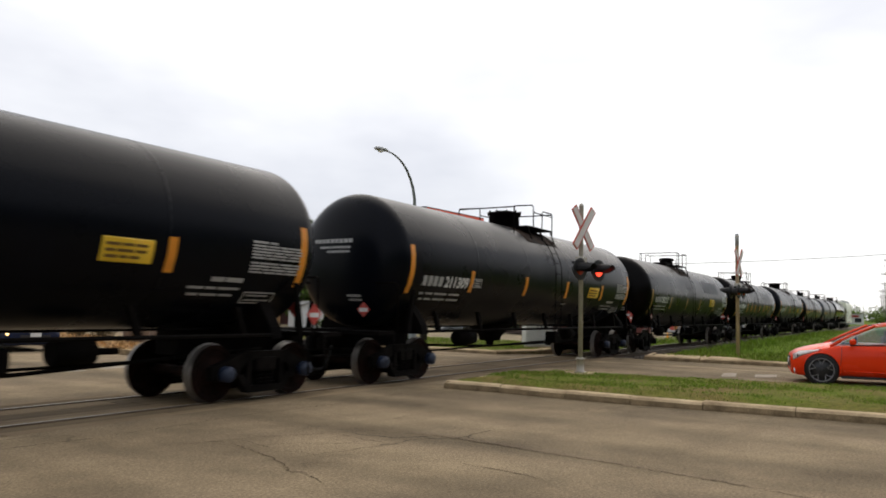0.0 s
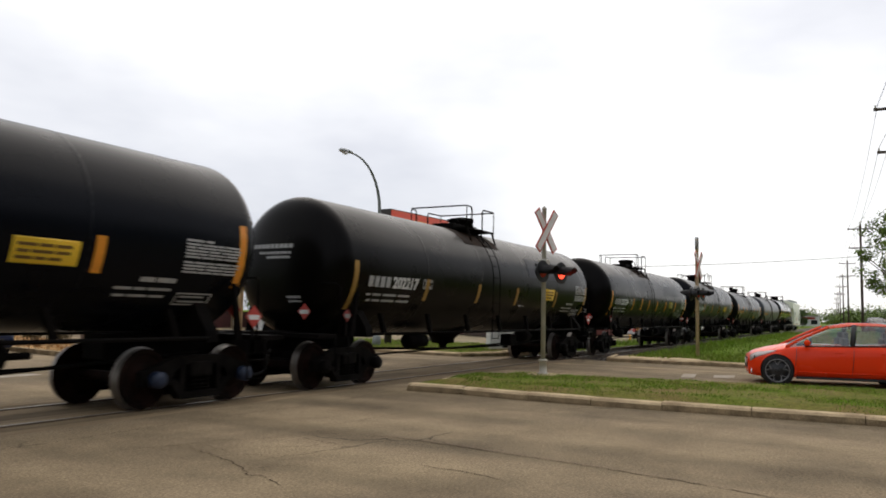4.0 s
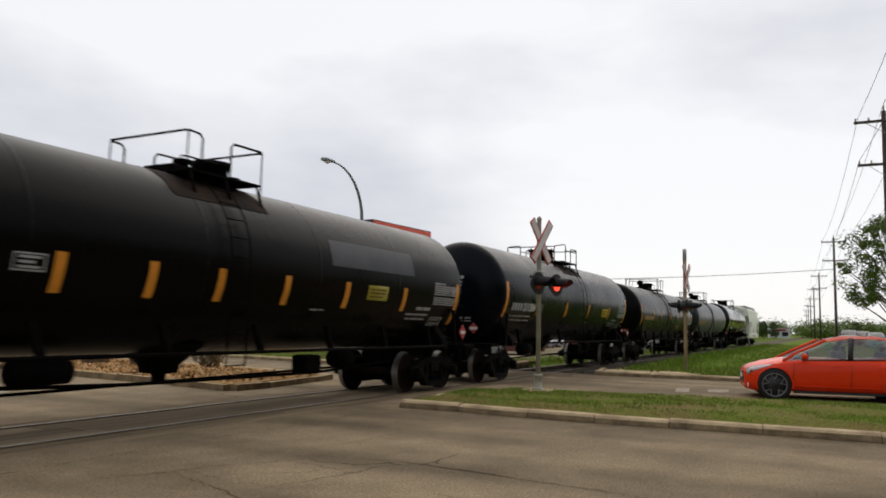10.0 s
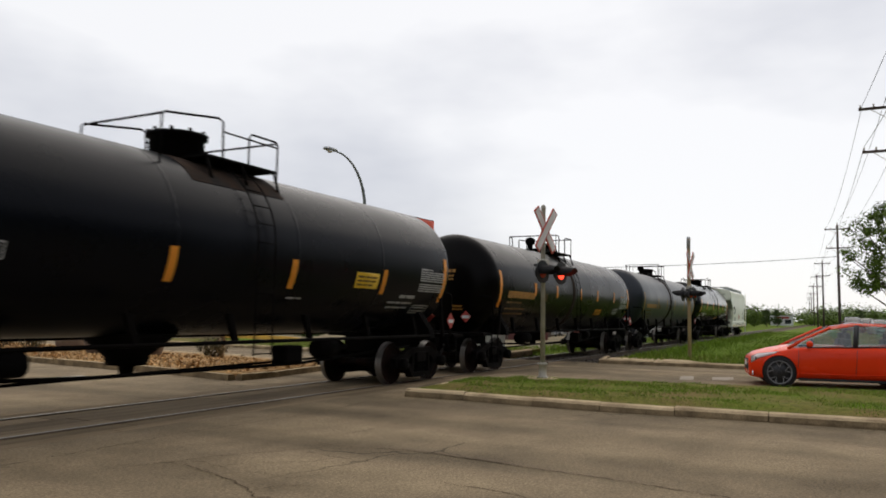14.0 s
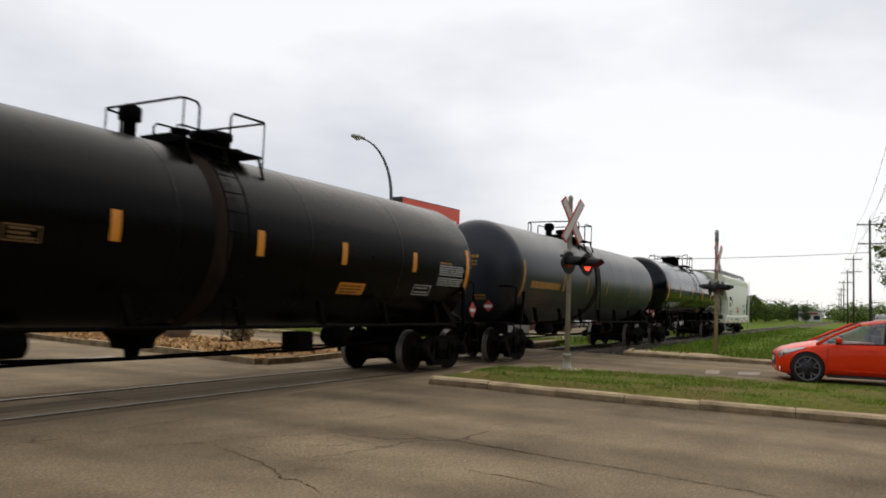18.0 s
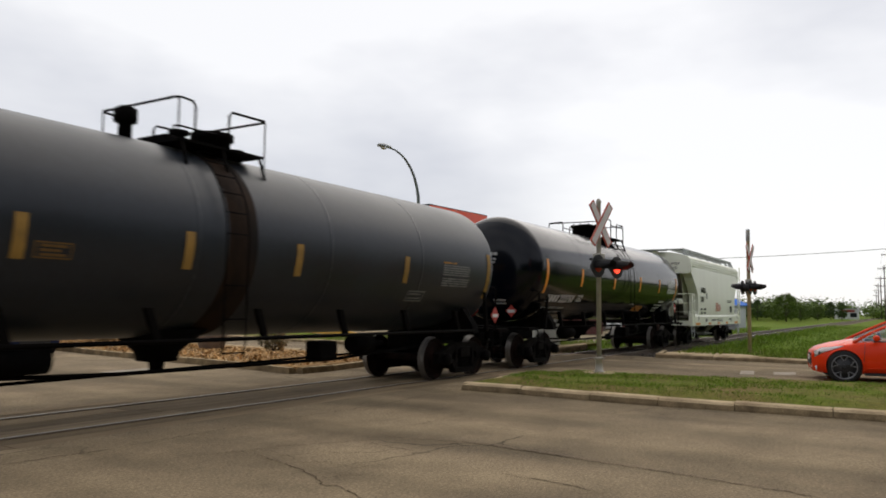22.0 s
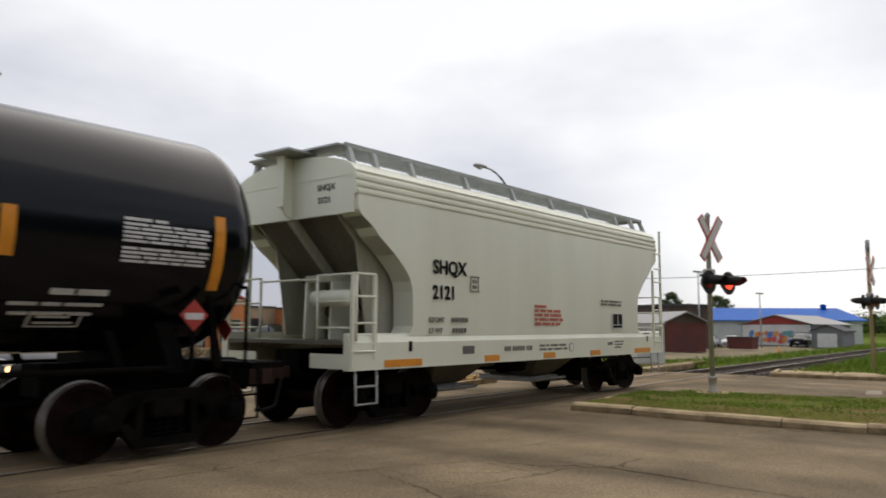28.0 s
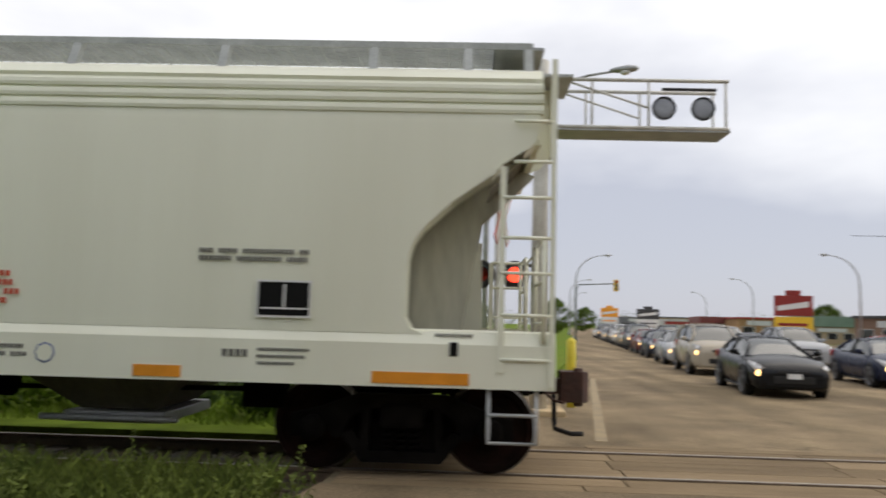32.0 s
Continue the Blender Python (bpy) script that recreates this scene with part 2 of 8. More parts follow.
M = {
    "asphalt": asphalt_material(),
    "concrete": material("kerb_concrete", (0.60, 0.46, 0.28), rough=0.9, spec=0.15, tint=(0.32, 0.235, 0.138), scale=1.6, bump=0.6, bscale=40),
    "kerb_side": material("darker_kerb_sides", (0.30, 0.22, 0.125), rough=0.92, spec=0.1, tint=(0.15, 0.11, 0.064), scale=3.0, bump=0.6, bscale=30, fine=0.3),
    "grass_ground": material("grass_ground", (0.110, 0.138, 0.018), rough=0.95, spec=0.05, tint=(0.170, 0.125, 0.046), scale=0.8, bump=0.8, bscale=30, fine=0.35),
    "field": material("meadow_ground", (0.100, 0.165, 0.016), rough=0.95, spec=0.04, tint=(0.135, 0.170, 0.026), scale=0.11, bump=0.8, bscale=12, fine=0.35),
    "dirt": material("bare_ground", (0.30, 0.24, 0.15), rough=0.95, spec=0.1, tint=(0.20, 0.17, 0.11), scale=0.5, bump=0.7, bscale=25),
    "mulch": material("bark_mulch", (0.46, 0.28, 0.115), rough=0.95, spec=0.1, tint=(0.26, 0.155, 0.07), scale=4, bump=1.0, bscale=22, fine=0.4),
    "ballast": material("dirty_ballast", (0.185, 0.145, 0.095), rough=0.95, spec=0.1, tint=(0.11, 0.09, 0.065), scale=5, bump=1.0, bscale=25, fine=0.4),
    "rail": material("rail_steel", (0.14, 0.095, 0.060), rough=0.6, metal=0.2, tint=(0.07, 0.047, 0.030), scale=3),
    "railtop": material("polished_rail_head", (0.36, 0.31, 0.24), rough=0.45, metal=0.6, var=0.4, scale=8),
    "tie": material("creosoted_timber", (0.09, 0.065, 0.045), rough=0.9, tint=(0.045, 0.035, 0.028), scale=4, bump=0.6, bscale=30, pieces=True),
    "plank": material("crossing_timber", (0.275, 0.205, 0.125), rough=0.9, spec=0.1, tint=(0.195, 0.142, 0.086), scale=2, bump=0.6, bscale=25, stretch=(0.3, 3, 3), pieces=True),
    "tank_black": material("black_tank_paint", (0.0020, 0.0030, 0.0060), rough=0.27, tint=(0.0022, 0.0028, 0.0048), scale=0.8, bump=0.05, bscale=3, spec=0.095),
    "tank_brown": material("sooty_black_tank_paint", (0.0016, 0.0014, 0.0012), rough=0.27, tint=(0.0030, 0.0024, 0.0019), scale=0.8, bump=0.05, bscale=3, spec=0.075),
    "tank_gloss": material("glossy_black_tank_paint", (0.0020, 0.0030, 0.0058), rough=0.13, tint=(0.0024, 0.0032, 0.0052), scale=0.8, spec=0.26),
    "tank_grey": material("slate_grey_tank_paint", (0.015, 0.020, 0.028), rough=0.36, tint=(0.010, 0.013, 0.018), scale=0.7, bump=0.06, bscale=3, spec=0.42),
    "patch": material("worn_grey_patch", (0.026, 0.028, 0.036), rough=0.45, tint=(0.017, 0.018, 0.023), scale=2.5, spec=0.15),
    "patch_mid": material("pale_grey_patch", (0.070, 0.072, 0.078), rough=0.45, tint=(0.048, 0.050, 0.055), scale=2.5, spec=0.2),
    "yellow_dim": material("dirty_yellow_notice", (0.45, 0.38, 0.03), rough=0.5, var=0.2),
    "rust": material("rusty_spill_streaks", (0.034, 0.019, 0.011), rough=0.8, spec=0.1, tint=(0.009, 0.007, 0.006), scale=2.5, stretch=(1, 1, 0.35)),
    "under": material("grimy_black_steel", (0.0022, 0.0020, 0.0019), rough=0.8, tint=(0.0045, 0.0034, 0.0028), scale=2.2, bump=0.3, bscale=20, spec=0.05),
    "truck": material("oily_brown_cast_steel", (0.0105, 0.0090, 0.0080), rough=0.75, tint=(0.0020, 0.0017, 0.0015), scale=3, bump=0.4, bscale=18, spec=0.05),
    "wheel": material("rusty_wheel_steel", (0.020, 0.0095, 0.0075), rough=0.7, metal=0.1, tint=(0.005, 0.004, 0.003), scale=4, bump=0.3, bscale=15, spec=0.05),
    "tread": material("polished_wheel_tread", (0.26, 0.24, 0.22), rough=0.45, metal=0.8, var=0.4),
    "bearing": material("blue_bearing_cap", (0.010, 0.024, 0.060), rough=0.5, var=0.4),
    "amber": material("amber_reflective_sheet", (0.78, 0.29, 0.022), rough=0.4, var=0.15, scale=6),
    "amber_dim": material("dirty_amber_sheet", (0.36, 0.20, 0.035), rough=0.6, var=0.3, scale=6),
    "ochre": material("faded_orange_paint", (0.42, 0.20, 0.03), rough=0.6, var=0.3, scale=6),
    "ochre_dim": material("worn_orange_paint", (0.16, 0.085, 0.02), rough=0.65, var=0.3, scale=6),
    "ink_brown": material("brown_notice_writing", (0.16, 0.085, 0.012), rough=0.6, var=0.2),
    "yellow": material("yellow_notice_paint", (0.82, 0.52, 0.03), rough=0.45, var=0.12),
    "letter": material("white_stencil_paint", (0.66, 0.66, 0.64), rough=0.6, var=0.2, scale=6),
    "letter_dim": material("grimy_stencil_paint", (0.20, 0.20, 0.19), rough=0.65, var=0.3, scale=6),
    "letter_mid": material("dusty_white_stencil_paint", (0.42, 0.42, 0.41), rough=0.6, var=0.25, scale=6),
    "placard_red": material("red_placard", (0.42, 0.040, 0.028), rough=0.5, var=0.15),
    "placard_dim": material("dirty_red_placard", (0.20, 0.022, 0.016), rough=0.6, var=0.2),
    "white": material("white_paint", (0.78, 0.78, 0.76), rough=0.5, var=0.1),
    "hopper": material("pale_grey_hopper_paint", (0.81, 0.82, 0.68), rough=0.33, tint=(0.74, 0.74, 0.60), scale=0.9, stretch=(1, 1, 0.12), fine=0.02),
    # recessed ends: dusty body paint, darkened for the shade they lie in
    "hopper_bay": material("dusty_shaded_hopper_paint", (0.44, 0.43, 0.345), rough=0.6, tint=(0.33, 0.32, 0.25), scale=1.1, stretch=(1, 1, 0.2)),
    # slopes and lower parts: brown dirt, with the shade there put into the colour
    "hopper_dirt_shade": material("dirty_shaded_hopper_paint", (0.15, 0.135, 0.10), rough=0.75, tint=(0.095, 0.085, 0.062), scale=1.2, stretch=(1, 1, 0.3)),
    "walkway": material("dull_walkway_steel", (0.46, 0.48, 0.47), rough=0.6, metal=0.3, var=0.25),
    "galv": material("galvanised_grating", (0.44, 0.455, 0.455), rough=0.5, metal=0.4, var=0.25),
    "ink": material("black_stencil_paint", (0.010, 0.010, 0.010), rough=0.6, var=0.2, spec=0.1),
    "ink_grey": material("grey_stencil_paint", (0.15, 0.145, 0.13), rough=0.6, var=0.2),
    "ink_red": material("red_stencil_paint", (0.60, 0.10, 0.05), rough=0.55, var=0.15),
    "ink_blue": material("blue_stencil_paint", (0.10, 0.16, 0.36), rough=0.55, var=0.15),
    "coupler": material("rusty_coupler_casting", (0.075, 0.030, 0.020), rough=0.75, tint=(0.04, 0.02, 0.015), scale=5, bump=0.4, bscale=20),
    "rubber": material("black_rubber", (0.012, 0.012, 0.012), rough=0.8, var=0.3),
    "pole_metal": material("grey_painted_pole", (0.44, 0.42, 0.36), rough=0.55, metal=0.1, tint=(0.32, 0.29, 0.23), scale=3),
    "pole_wood": material("weathered_pole_timber", (0.62, 0.50, 0.33), rough=0.85, tint=(0.44, 0.34, 0.21), scale=2, stretch=(3, 3, 0.4), bump=0.4),
    "dark_wood": material("dark_pole_timber", (0.075, 0.052, 0.040), rough=0.9, tint=(0.045, 0.033, 0.027), scale=2, stretch=(3, 3, 0.4), bump=0.4),
    "signal_black": material("black_signal_hood", (0.012, 0.012, 0.013), rough=0.5, var=0.3),
    "lens_on": lens_material("lit_red_lens", (1.0, 0.06, 0.03), 2.2),
    "lens_off": material("unlit_red_lens", (0.40, 0.028, 0.020), rough=0.2, var=0.2),
    "sign_red": material("red_reflective_border", (0.55, 0.10, 0.06), rough=0.45, var=0.2),
    "sign_white": material("white_reflective_board", (0.74, 0.70, 0.66), rough=0.45, var=0.12),
    "leaf": leaf_material("leaves", (0.095, 0.150, 0.018), (0.055, 0.092, 0.012)),
    "leaf_dark": leaf_material("dark_leaves", (0.052, 0.088, 0.018), (0.032, 0.058, 0.013)),
    "blade": leaf_material("grass_blades", (0.135, 0.255, 0.018), (0.19, 0.225, 0.04)),
    "blade_green": leaf_material("green_grass_blades", (0.135, 0.235, 0.020), (0.18, 0.24, 0.038)),
    "leaf_mid": leaf_material("mid_green_leaves", (0.078, 0.125, 0.020), (0.046, 0.080, 0.015)),
    "weed": leaf_material("weed_leaves", (0.125, 0.155, 0.030), (0.070, 0.098, 0.022)),
    "bark": material("tree_bark", (0.10, 0.075, 0.055), rough=0.95, tint=(0.06, 0.045, 0.035), scale=4, bump=0.6, bscale=20),
    "cable": material("black_cable", (0.03, 0.03, 0.035), rough=0.6, var=0.2),
}

# a film of road dust on the tanks
for nm, k in (("tank_grey", 0.12), ("tank_black", 0.040), ("tank_brown", 0.034)):
    b = M[nm].node_tree.nodes["Principled BSDF"]
    b.inputs["Sheen Weight"].default_value, b.inputs["Sheen Roughness"].default_value = k, 0.22
    b.inputs["Sheen Tint"].default_value = (0.80, 0.80, 0.78, 1)


# ---- mesh helpers ----
def part(name, bm, mat, parent=None, label="", smooth=False, m=None):
    """One mesh object under a thing or under a part."""
    me = bm
    if isinstance(bm, bmesh.types.BMesh):
        me = bpy.data.meshes.new(name)
        bm.normal_update()
        if smooth:
            for f in bm.faces:
                f.smooth = True
        bm.to_mesh(me)
        bm.free()
        for mt in (mat if isinstance(mat, (list, tuple)) else [mat]):
            me.materials.append(mt)
    ob = new(name, me)
    if parent:
        ob.parent = parent
    if m is not None:
        ob.matrix_basis = m
    if label:
        ob["label"] = label
    return ob


def thing(name, label, category, m=None, group="", kind=""):
    ob = new(name)
    ob.empty_display_size = 0.3
    if m is not None:
        ob.matrix_basis = m
    return tagged(ob, label, category, group, kind)


def B():
    return bmesh.new()


def box(bm, x0, y0, z0, x1, y1, z1, mi=0, bevel=0.0):
    vs = [bm.verts.new(p) for p in ((x0, y0, z0), (x1, y0, z0), (x1, y1, z0), (x0, y1, z0), (x0, y0, z1), (x1, y0, z1), (x1, y1, z1), (x0, y1, z1))]
    fs = [bm.faces.new([vs[i] for i in q]) for q in ((3, 2, 1, 0), (4, 5, 6, 7), (0, 1, 5, 4), (1, 2, 6, 5), (2, 3, 7, 6), (3, 0, 4, 7))]
    for f in fs:
        f.material_index = mi
    if bevel:
        es = list({e for f in fs for e in f.edges})
        bmesh.ops.bevel(bm, geom=es, offset=bevel, segments=2, affect="EDGES", profile=0.6)
    return bm


def ring_loft(bm, rings, cap=True, closed=True, mi=0, smooth=False):
    """Faces between rings of equal count."""
    rs = [[bm.verts.new(p) for p in r] for r in rings]
    n = len(rs[0])
    for a, b in zip(rs, rs[1:]):
        for i in range(n if closed else n - 1):
            f = bm.faces.new((a[i], a[(i + 1) % n], b[(i + 1) % n], b[i]))
            f.material_index, f.smooth = mi, smooth
    if cap and closed:
        for r in (rs[0][::-1], rs[-1]):
            f = bm.faces.new(r)
            f.material_index = mi
    return bm


def circle(c, u, v, r, seg):
    return [c + (u * math.cos(2 * math.pi * i / seg) + v * math.sin(2 * math.pi * i / seg)) * r for i in range(seg)]


def tube(bm, pts, r, seg=8, mi=0, r1=None):
    """A round bar along a line of points; r1: the radius at its end."""
    pts = [Vector(p) for p in pts]
    rings = []
    u = None
    for i, p in enumerate(pts):
        d = (pts[min(i + 1, len(pts) - 1)] - pts[max(i - 1, 0)]).normalized()
        if u is None:
            u = d.orthogonal().normalized()
        u = (u - d * u.dot(d)).normalized()
        v = d.cross(u)
        k = i / max(len(pts) - 1, 1)
        rings.append(circle(p, u, v, r + ((r1 if r1 is not None else r) - r) * k, seg))
    return ring_loft(bm, rings, mi=mi, smooth=True)


def lathe(bm, profile, axis="y", seg=24, c=(0, 0, 0), mi=0, smooth=True, cap=True):
    """profile: (along, radius) pairs, turned round an axis through c."""
    c = Vector(c)
    a, u, v = {"x": ((1, 0, 0), (0, 1, 0), (0, 0, 1)), "y": ((0, 1, 0), (0, 0, 1), (1, 0, 0)), "z": ((0, 0, 1), (1, 0, 0), (0, 1, 0))}[axis]
    a, u, v = Vector(a), Vector(u), Vector(v)
    return ring_loft(bm, [circle(c + a * h, u, v, max(r, 0.0005), seg) for h, r in profile], cap=cap, mi=mi, smooth=smooth)


def prism(bm, poly, y0, y1, axis="y", mi=0):
    """A flat polygon given thickness along an axis. poly: (x, z) for y, (y, z) for x, (x, y) for z."""
    def at(p, h):
        return {"y": (p[0], h, p[1]), "x": (h, p[0], p[1]), "z": (p[0], p[1], h)}[axis]
    r0, r1 = [at(p, y0) for p in poly], [at(p, y1) for p in poly]
    return ring_loft(bm, [r0, r1], mi=mi)


def fix(bm):
    bmesh.ops.recalc_face_normals(bm, faces=bm.faces[:])
    return bm


def text_mesh(text, size, depth=0.004, bold=0.0):
    """Flat letters, standing in x and y, from the built-in font."""
    cu = bpy.data.curves.new("letters", "FONT")
    cu.body, cu.size, cu.extrude, cu.offset, cu.resolution_u = text, size, depth, bold, 3
    ob = bpy.data.objects.new("letters", cu)
    me = bpy.data.meshes.new_from_object(ob)
    bpy.data.objects.remove(ob)
    bpy.data.curves.remove(cu)
    return me


def letters(name, text, size, mat, parent, at, label="", bold=0.0, wide=1.0, yaw=0.0):
    """Letters upright on a wall that faces -y."""
    me = text_mesh(text, size, 0.003, bold)
    me.transform(Matrix.Diagonal((wide, 1, 1, 1)))
    me.transform(Euler((radians(90), 0, 0)).to_matrix().to_4x4())
    me.materials.clear()
    me.materials.append(mat)
    return part(name, me, mat, parent, label, m=pose(*at, 0, 0, yaw))


def sheet(name, poly, z, mat, label, category, kind="structure", thick=0.12):
    bm = B()
    prism(bm, poly, z - thick, z, "z")
    fix(bm)
    return tagged(part(name, bm, mat), label, category, kind=kind)


def grid_sheet(name, xs, ys, height, mat):
    vs = [(x, y, height(x, y)) for y in ys for x in xs]
    n = len(xs)
    fs = [(j * n + i, j * n + i + 1, (j + 1) * n + i + 1, (j + 1) * n + i) for j in range(len(ys) - 1) for i in range(n - 1)]
    me = bpy.data.meshes.new(name)
    me.from_pydata(vs, [], fs)
    me.polygons.foreach_set("use_smooth", [True] * len(fs))
    me.materials.append(mat)
    return new(name, me)


# ---- ground, roads, track ----
TRACK_Y = 10.3


def ground_height(x, y):
    z = -0.07
    if x > 26.4 or x < -1.2:
        k = max(0.0, min(1.0, (3.3 - abs(y - TRACK_Y)) / 1.4))             # shallow cutting of the track bed
        z -= 0.24 * k * k * (3 - 2 * k)
    if x > 29:
        k = min((x - 29) / 8, 1.0)
        z += 0.50 * k * math.exp(-((y - 0.5) / 3.6) ** 2)      # grassy bank beside the line
        z += 0.20 * k * math.exp(-((y - 6.7) / 1.1) ** 2)      # shoulder above the ballast
        z += 0.12 * k * noise.noise((x * 0.15, y * 0.3, 0.0))
    if x > 30 and y > 12.5:
        a, b = min((x - 30) / 9, 1.0), min((y - 12.5) / 5, 1.0)
        z -= 0.70 * a * a * (3 - 2 * a) * b * b * (3 - 2 * b) * (1 if y < 30 else max(0, 1 - (y - 30) / 8) if x < 60 else 1)   # the lot lies lower
    return z


def spread(lo, mid0, mid1, hi, step, grow=1.25):
    out, v, s = [], mid0, step
    while v < mid1:
        out.append(v)
        v += step
    out.append(mid1)
    v, s = mid1, step
    while v < hi:
        s *= grow
        v += s
        out.append(v)
    v, s = mid0, step
    while v > lo:
        s *= grow
        v -= s
        out.insert(0, v)
    return out


ground = grid_sheet("ground", spread(-1500, -12, 120, 2500, 1.5), spread(-1500, -14, 30, 2500, 0.9), ground_height, M["field"])
tagged(ground, "green meadow of uneven rough grass", "grass", kind="structure")

# the street leads over the line from south to north
LEFT_NEAR, LEFT_FAR = [(-4.0, -60), (-2.6, -6), (-1.6, 5.0), (-0.9, 8.9)], [(-0.9, 11.5), (0.3, 13.0), (3.0, 22.5), (5.7, 37.0), (11.0, 75.0), (52.0, 380.0)]
RIGHT_NEAR, RIGHT_FAR = [(27.1, -60), (26.1, 3.0), (26.0, 7.8), (26.5, 8.9)], [(26.2, 11.5), (24.4, 12.8), (24.5, 16.0), (25.1, 20.0), (27.6, 40.0), (32.5, 75.0), (75.0, 380.0)]
sheet("road_south", LEFT_NEAR + RIGHT_NEAR[::-1], 0.0, M["asphalt"], "old cracked grey-brown asphalt street", "road")
sheet("road_north", LEFT_FAR[::-1] + RIGHT_FAR, 0.0, M["asphalt"], "old grey-brown asphalt street beyond the line", "road")
lot = grid_sheet("parking_lot", [40 + 2.0 * k for k in range(33)], [15.2 + 1.2 * k for k in range(28)], lambda x, y: ground_height(x, y) + 0.03, M["dirt"])
tagged(lot, "bare pale gravel parking lot", "parking lot", kind="structure")
sheet("restaurant_lot", [(27.2, 33.0), (27.9, 41), (32.8, 75), (36.5, 92), (120, 92), (66, 66), (42, 37.5)], -0.012, M["asphalt"], "asphalt parking lot round the shops", "parking lot")
sheet("verge_west", [(-60, 11.6), (-1.2, 11.6), (0.0, 13.0), (2.7, 22.5), (5.4, 37.0), (10.7, 75.0), (51, 380), (20, 380), (-60, 60)], 0.02, M["field"], "rough grass verge beside the street", "grass")

sheet("crossing_apron", [(-0.9, 8.9), (26.5, 8.9), (26.2, 11.5), (1.9, 11.5), (-0.7, 11.5)], -0.012, M["dirt"], "packed dirt under the crossing boards", "dirt")


def kerb(name, line, label, width=0.20, high=0.15, step=3.0, group="kerbs", mat="concrete"):
    """Kerb stones of uneven length along a line, worn at the edge; the road lies on the right-hand side."""
    top = thing(name, label, "kerb", kind="structure")
    random.seed(len(line) * 17)
    pts = [Vector((*p, 0)) for p in line]
    for a, b in zip(pts, pts[1:]):
        n = max(1, round((b - a).length / step))
        cuts = [0.0] + [(i + random.uniform(-0.28, 0.28)) / n for i in range(1, n)] + [1.0]
        for c0, c1 in zip(cuts, cuts[1:]):
            p, q = a.lerp(b, c0), a.lerp(b, c1)
            d = (q - p).normalized()
            s = Vector((d.y, -d.x, 0))
            p, q = p + d * 0.006, q - d * 0.006
            near = (p - Vector((8, 2, 0))).length < 24
            m = max(1, int((q - p).length / 0.16)) if near else 1
            j, tilt = random.uniform(-0.014, 0.010), random.uniform(-0.012, 0.012)
            rings = []
            for k in range(m + 1):
                e = p.lerp(q, k / m)
                w = 0.018 * noise.noise((e.x * 3.1, e.y * 3.1, 1.0)) + 0.010 * noise.noise((e.x * 9, e.y * 9, 5.0)) if near else 0
                if k in (0, m) and near:
                    w -= random.uniform(0.004, 0.022)
                z = j + tilt * k / m
                sec = [(0.02, -0.1), (0.02 + w * 0.3, 0.03), (0.004 + w, high - 0.05), (-0.026 + w, high - 0.014 + w * 0.4), (-0.07, high + w * 0.3), (-width, high), (-width, -0.1)]
                rings.append([e + s * u + Vector((0, 0, v + z)) for u, v in sec])
            bm = ring_loft(B(), rings)
            fix(bm)
            # upright faces of concrete kerbs take a darker colour than the top
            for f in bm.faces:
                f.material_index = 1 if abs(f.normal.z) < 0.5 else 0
            part("kerb_stone", bm, [M[mat], M["kerb_side"] if mat == "concrete" else M[mat]], top)
    return top


# the grassed island with the near signal, and its kerb
ISLE = [(12.95, 8.02), (13.0, 6.8), (12.9, 5.4), (12.9, 4.2), (13.02, 3.0), (13.12, 1.6), (13.2, 0.0), (13.6, -4.0), (14.3, -12.0), (14.8, -60.0)]
ISLE_BACK = [(19.3, -60.0), (19.0, -12.0), (18.7, -4.0), (18.3, -0.5), (17.9, 2.0), (17.4, 4.5), (17.1, 6.2), (16.8, 7.4)]
ISLE_NOSE = [(16.2, 8.05), (15.2, 8.22), (13.2, 8.10)]
kerb("median_kerb", ISLE_BACK + ISLE_NOSE + ISLE, "worn concrete kerb round the grassed island", step=2.6, high=0.145)
shrink = [(x + 0.16, y) for x, y in ISLE] + [(x - 0.16, y) for x, y in ISLE_BACK] + [(x, y - 0.17) for x, y in ISLE_NOSE]


def turf(name, poly, z, mat, label, rise=0.085):
    """A mown strip that swells a little towards its middle."""
    bm = B()
    c = Vector((sum(p[0] for p in poly) / len(poly), sum(p[1] for p in poly) / len(poly), 0))
    outer = [Vector((*p, z)) for p in poly]
    inner = [Vector((p[0] + 0.45 * (1 if p[0] < 15.5 else -1), p[1] - (0.4 if p[1] > 7.3 else 0), z + rise)) for p in poly]
    vo, vi = [bm.verts.new(p) for p in outer], [bm.verts.new(p) for p in inner]
    for i in range(len(poly)):
        bm.faces.new((vo[i - 1], vo[i], vi[i], vi[i - 1]))
    bm.faces.new(vi)
    bmesh.ops.triangulate(bm, faces=bm.faces[:])
    fix(bm)
    return tagged(part(name, bm, mat), label, "grass", kind="structure")


turf("median_turf", shrink, 0.13, M["grass_ground"], "mown grass with worn brown patches on the island")

# the far kerb, the north island and the north-east kerb
kerb("east_kerb", [(28.2, 8.35), (26.0, 7.95), (26.1, 6.1), (26.2, 4.5), (26.1, 3.0), (26.5, -20), (27.1, -60)], "worn concrete kerb along the grass bank", step=3)
sheet("east_verge", [(26.2, 7.8), (27.6, 8.0), (31.5, 7.6), (32.0, 3), (32, -60), (27.2, -60), (26.3, 3)], 0.12, M["grass_ground"], "green verge behind the kerb", "grass")
sheet("kerb_apron", [(26.28, 7.72), (27.3, 7.88), (27.75, 6.4), (27.5, 5.2), (26.38, 4.6)], 0.150, M["concrete"], "pale worn concrete apron behind the kerb", "pavement", thick=0.2)
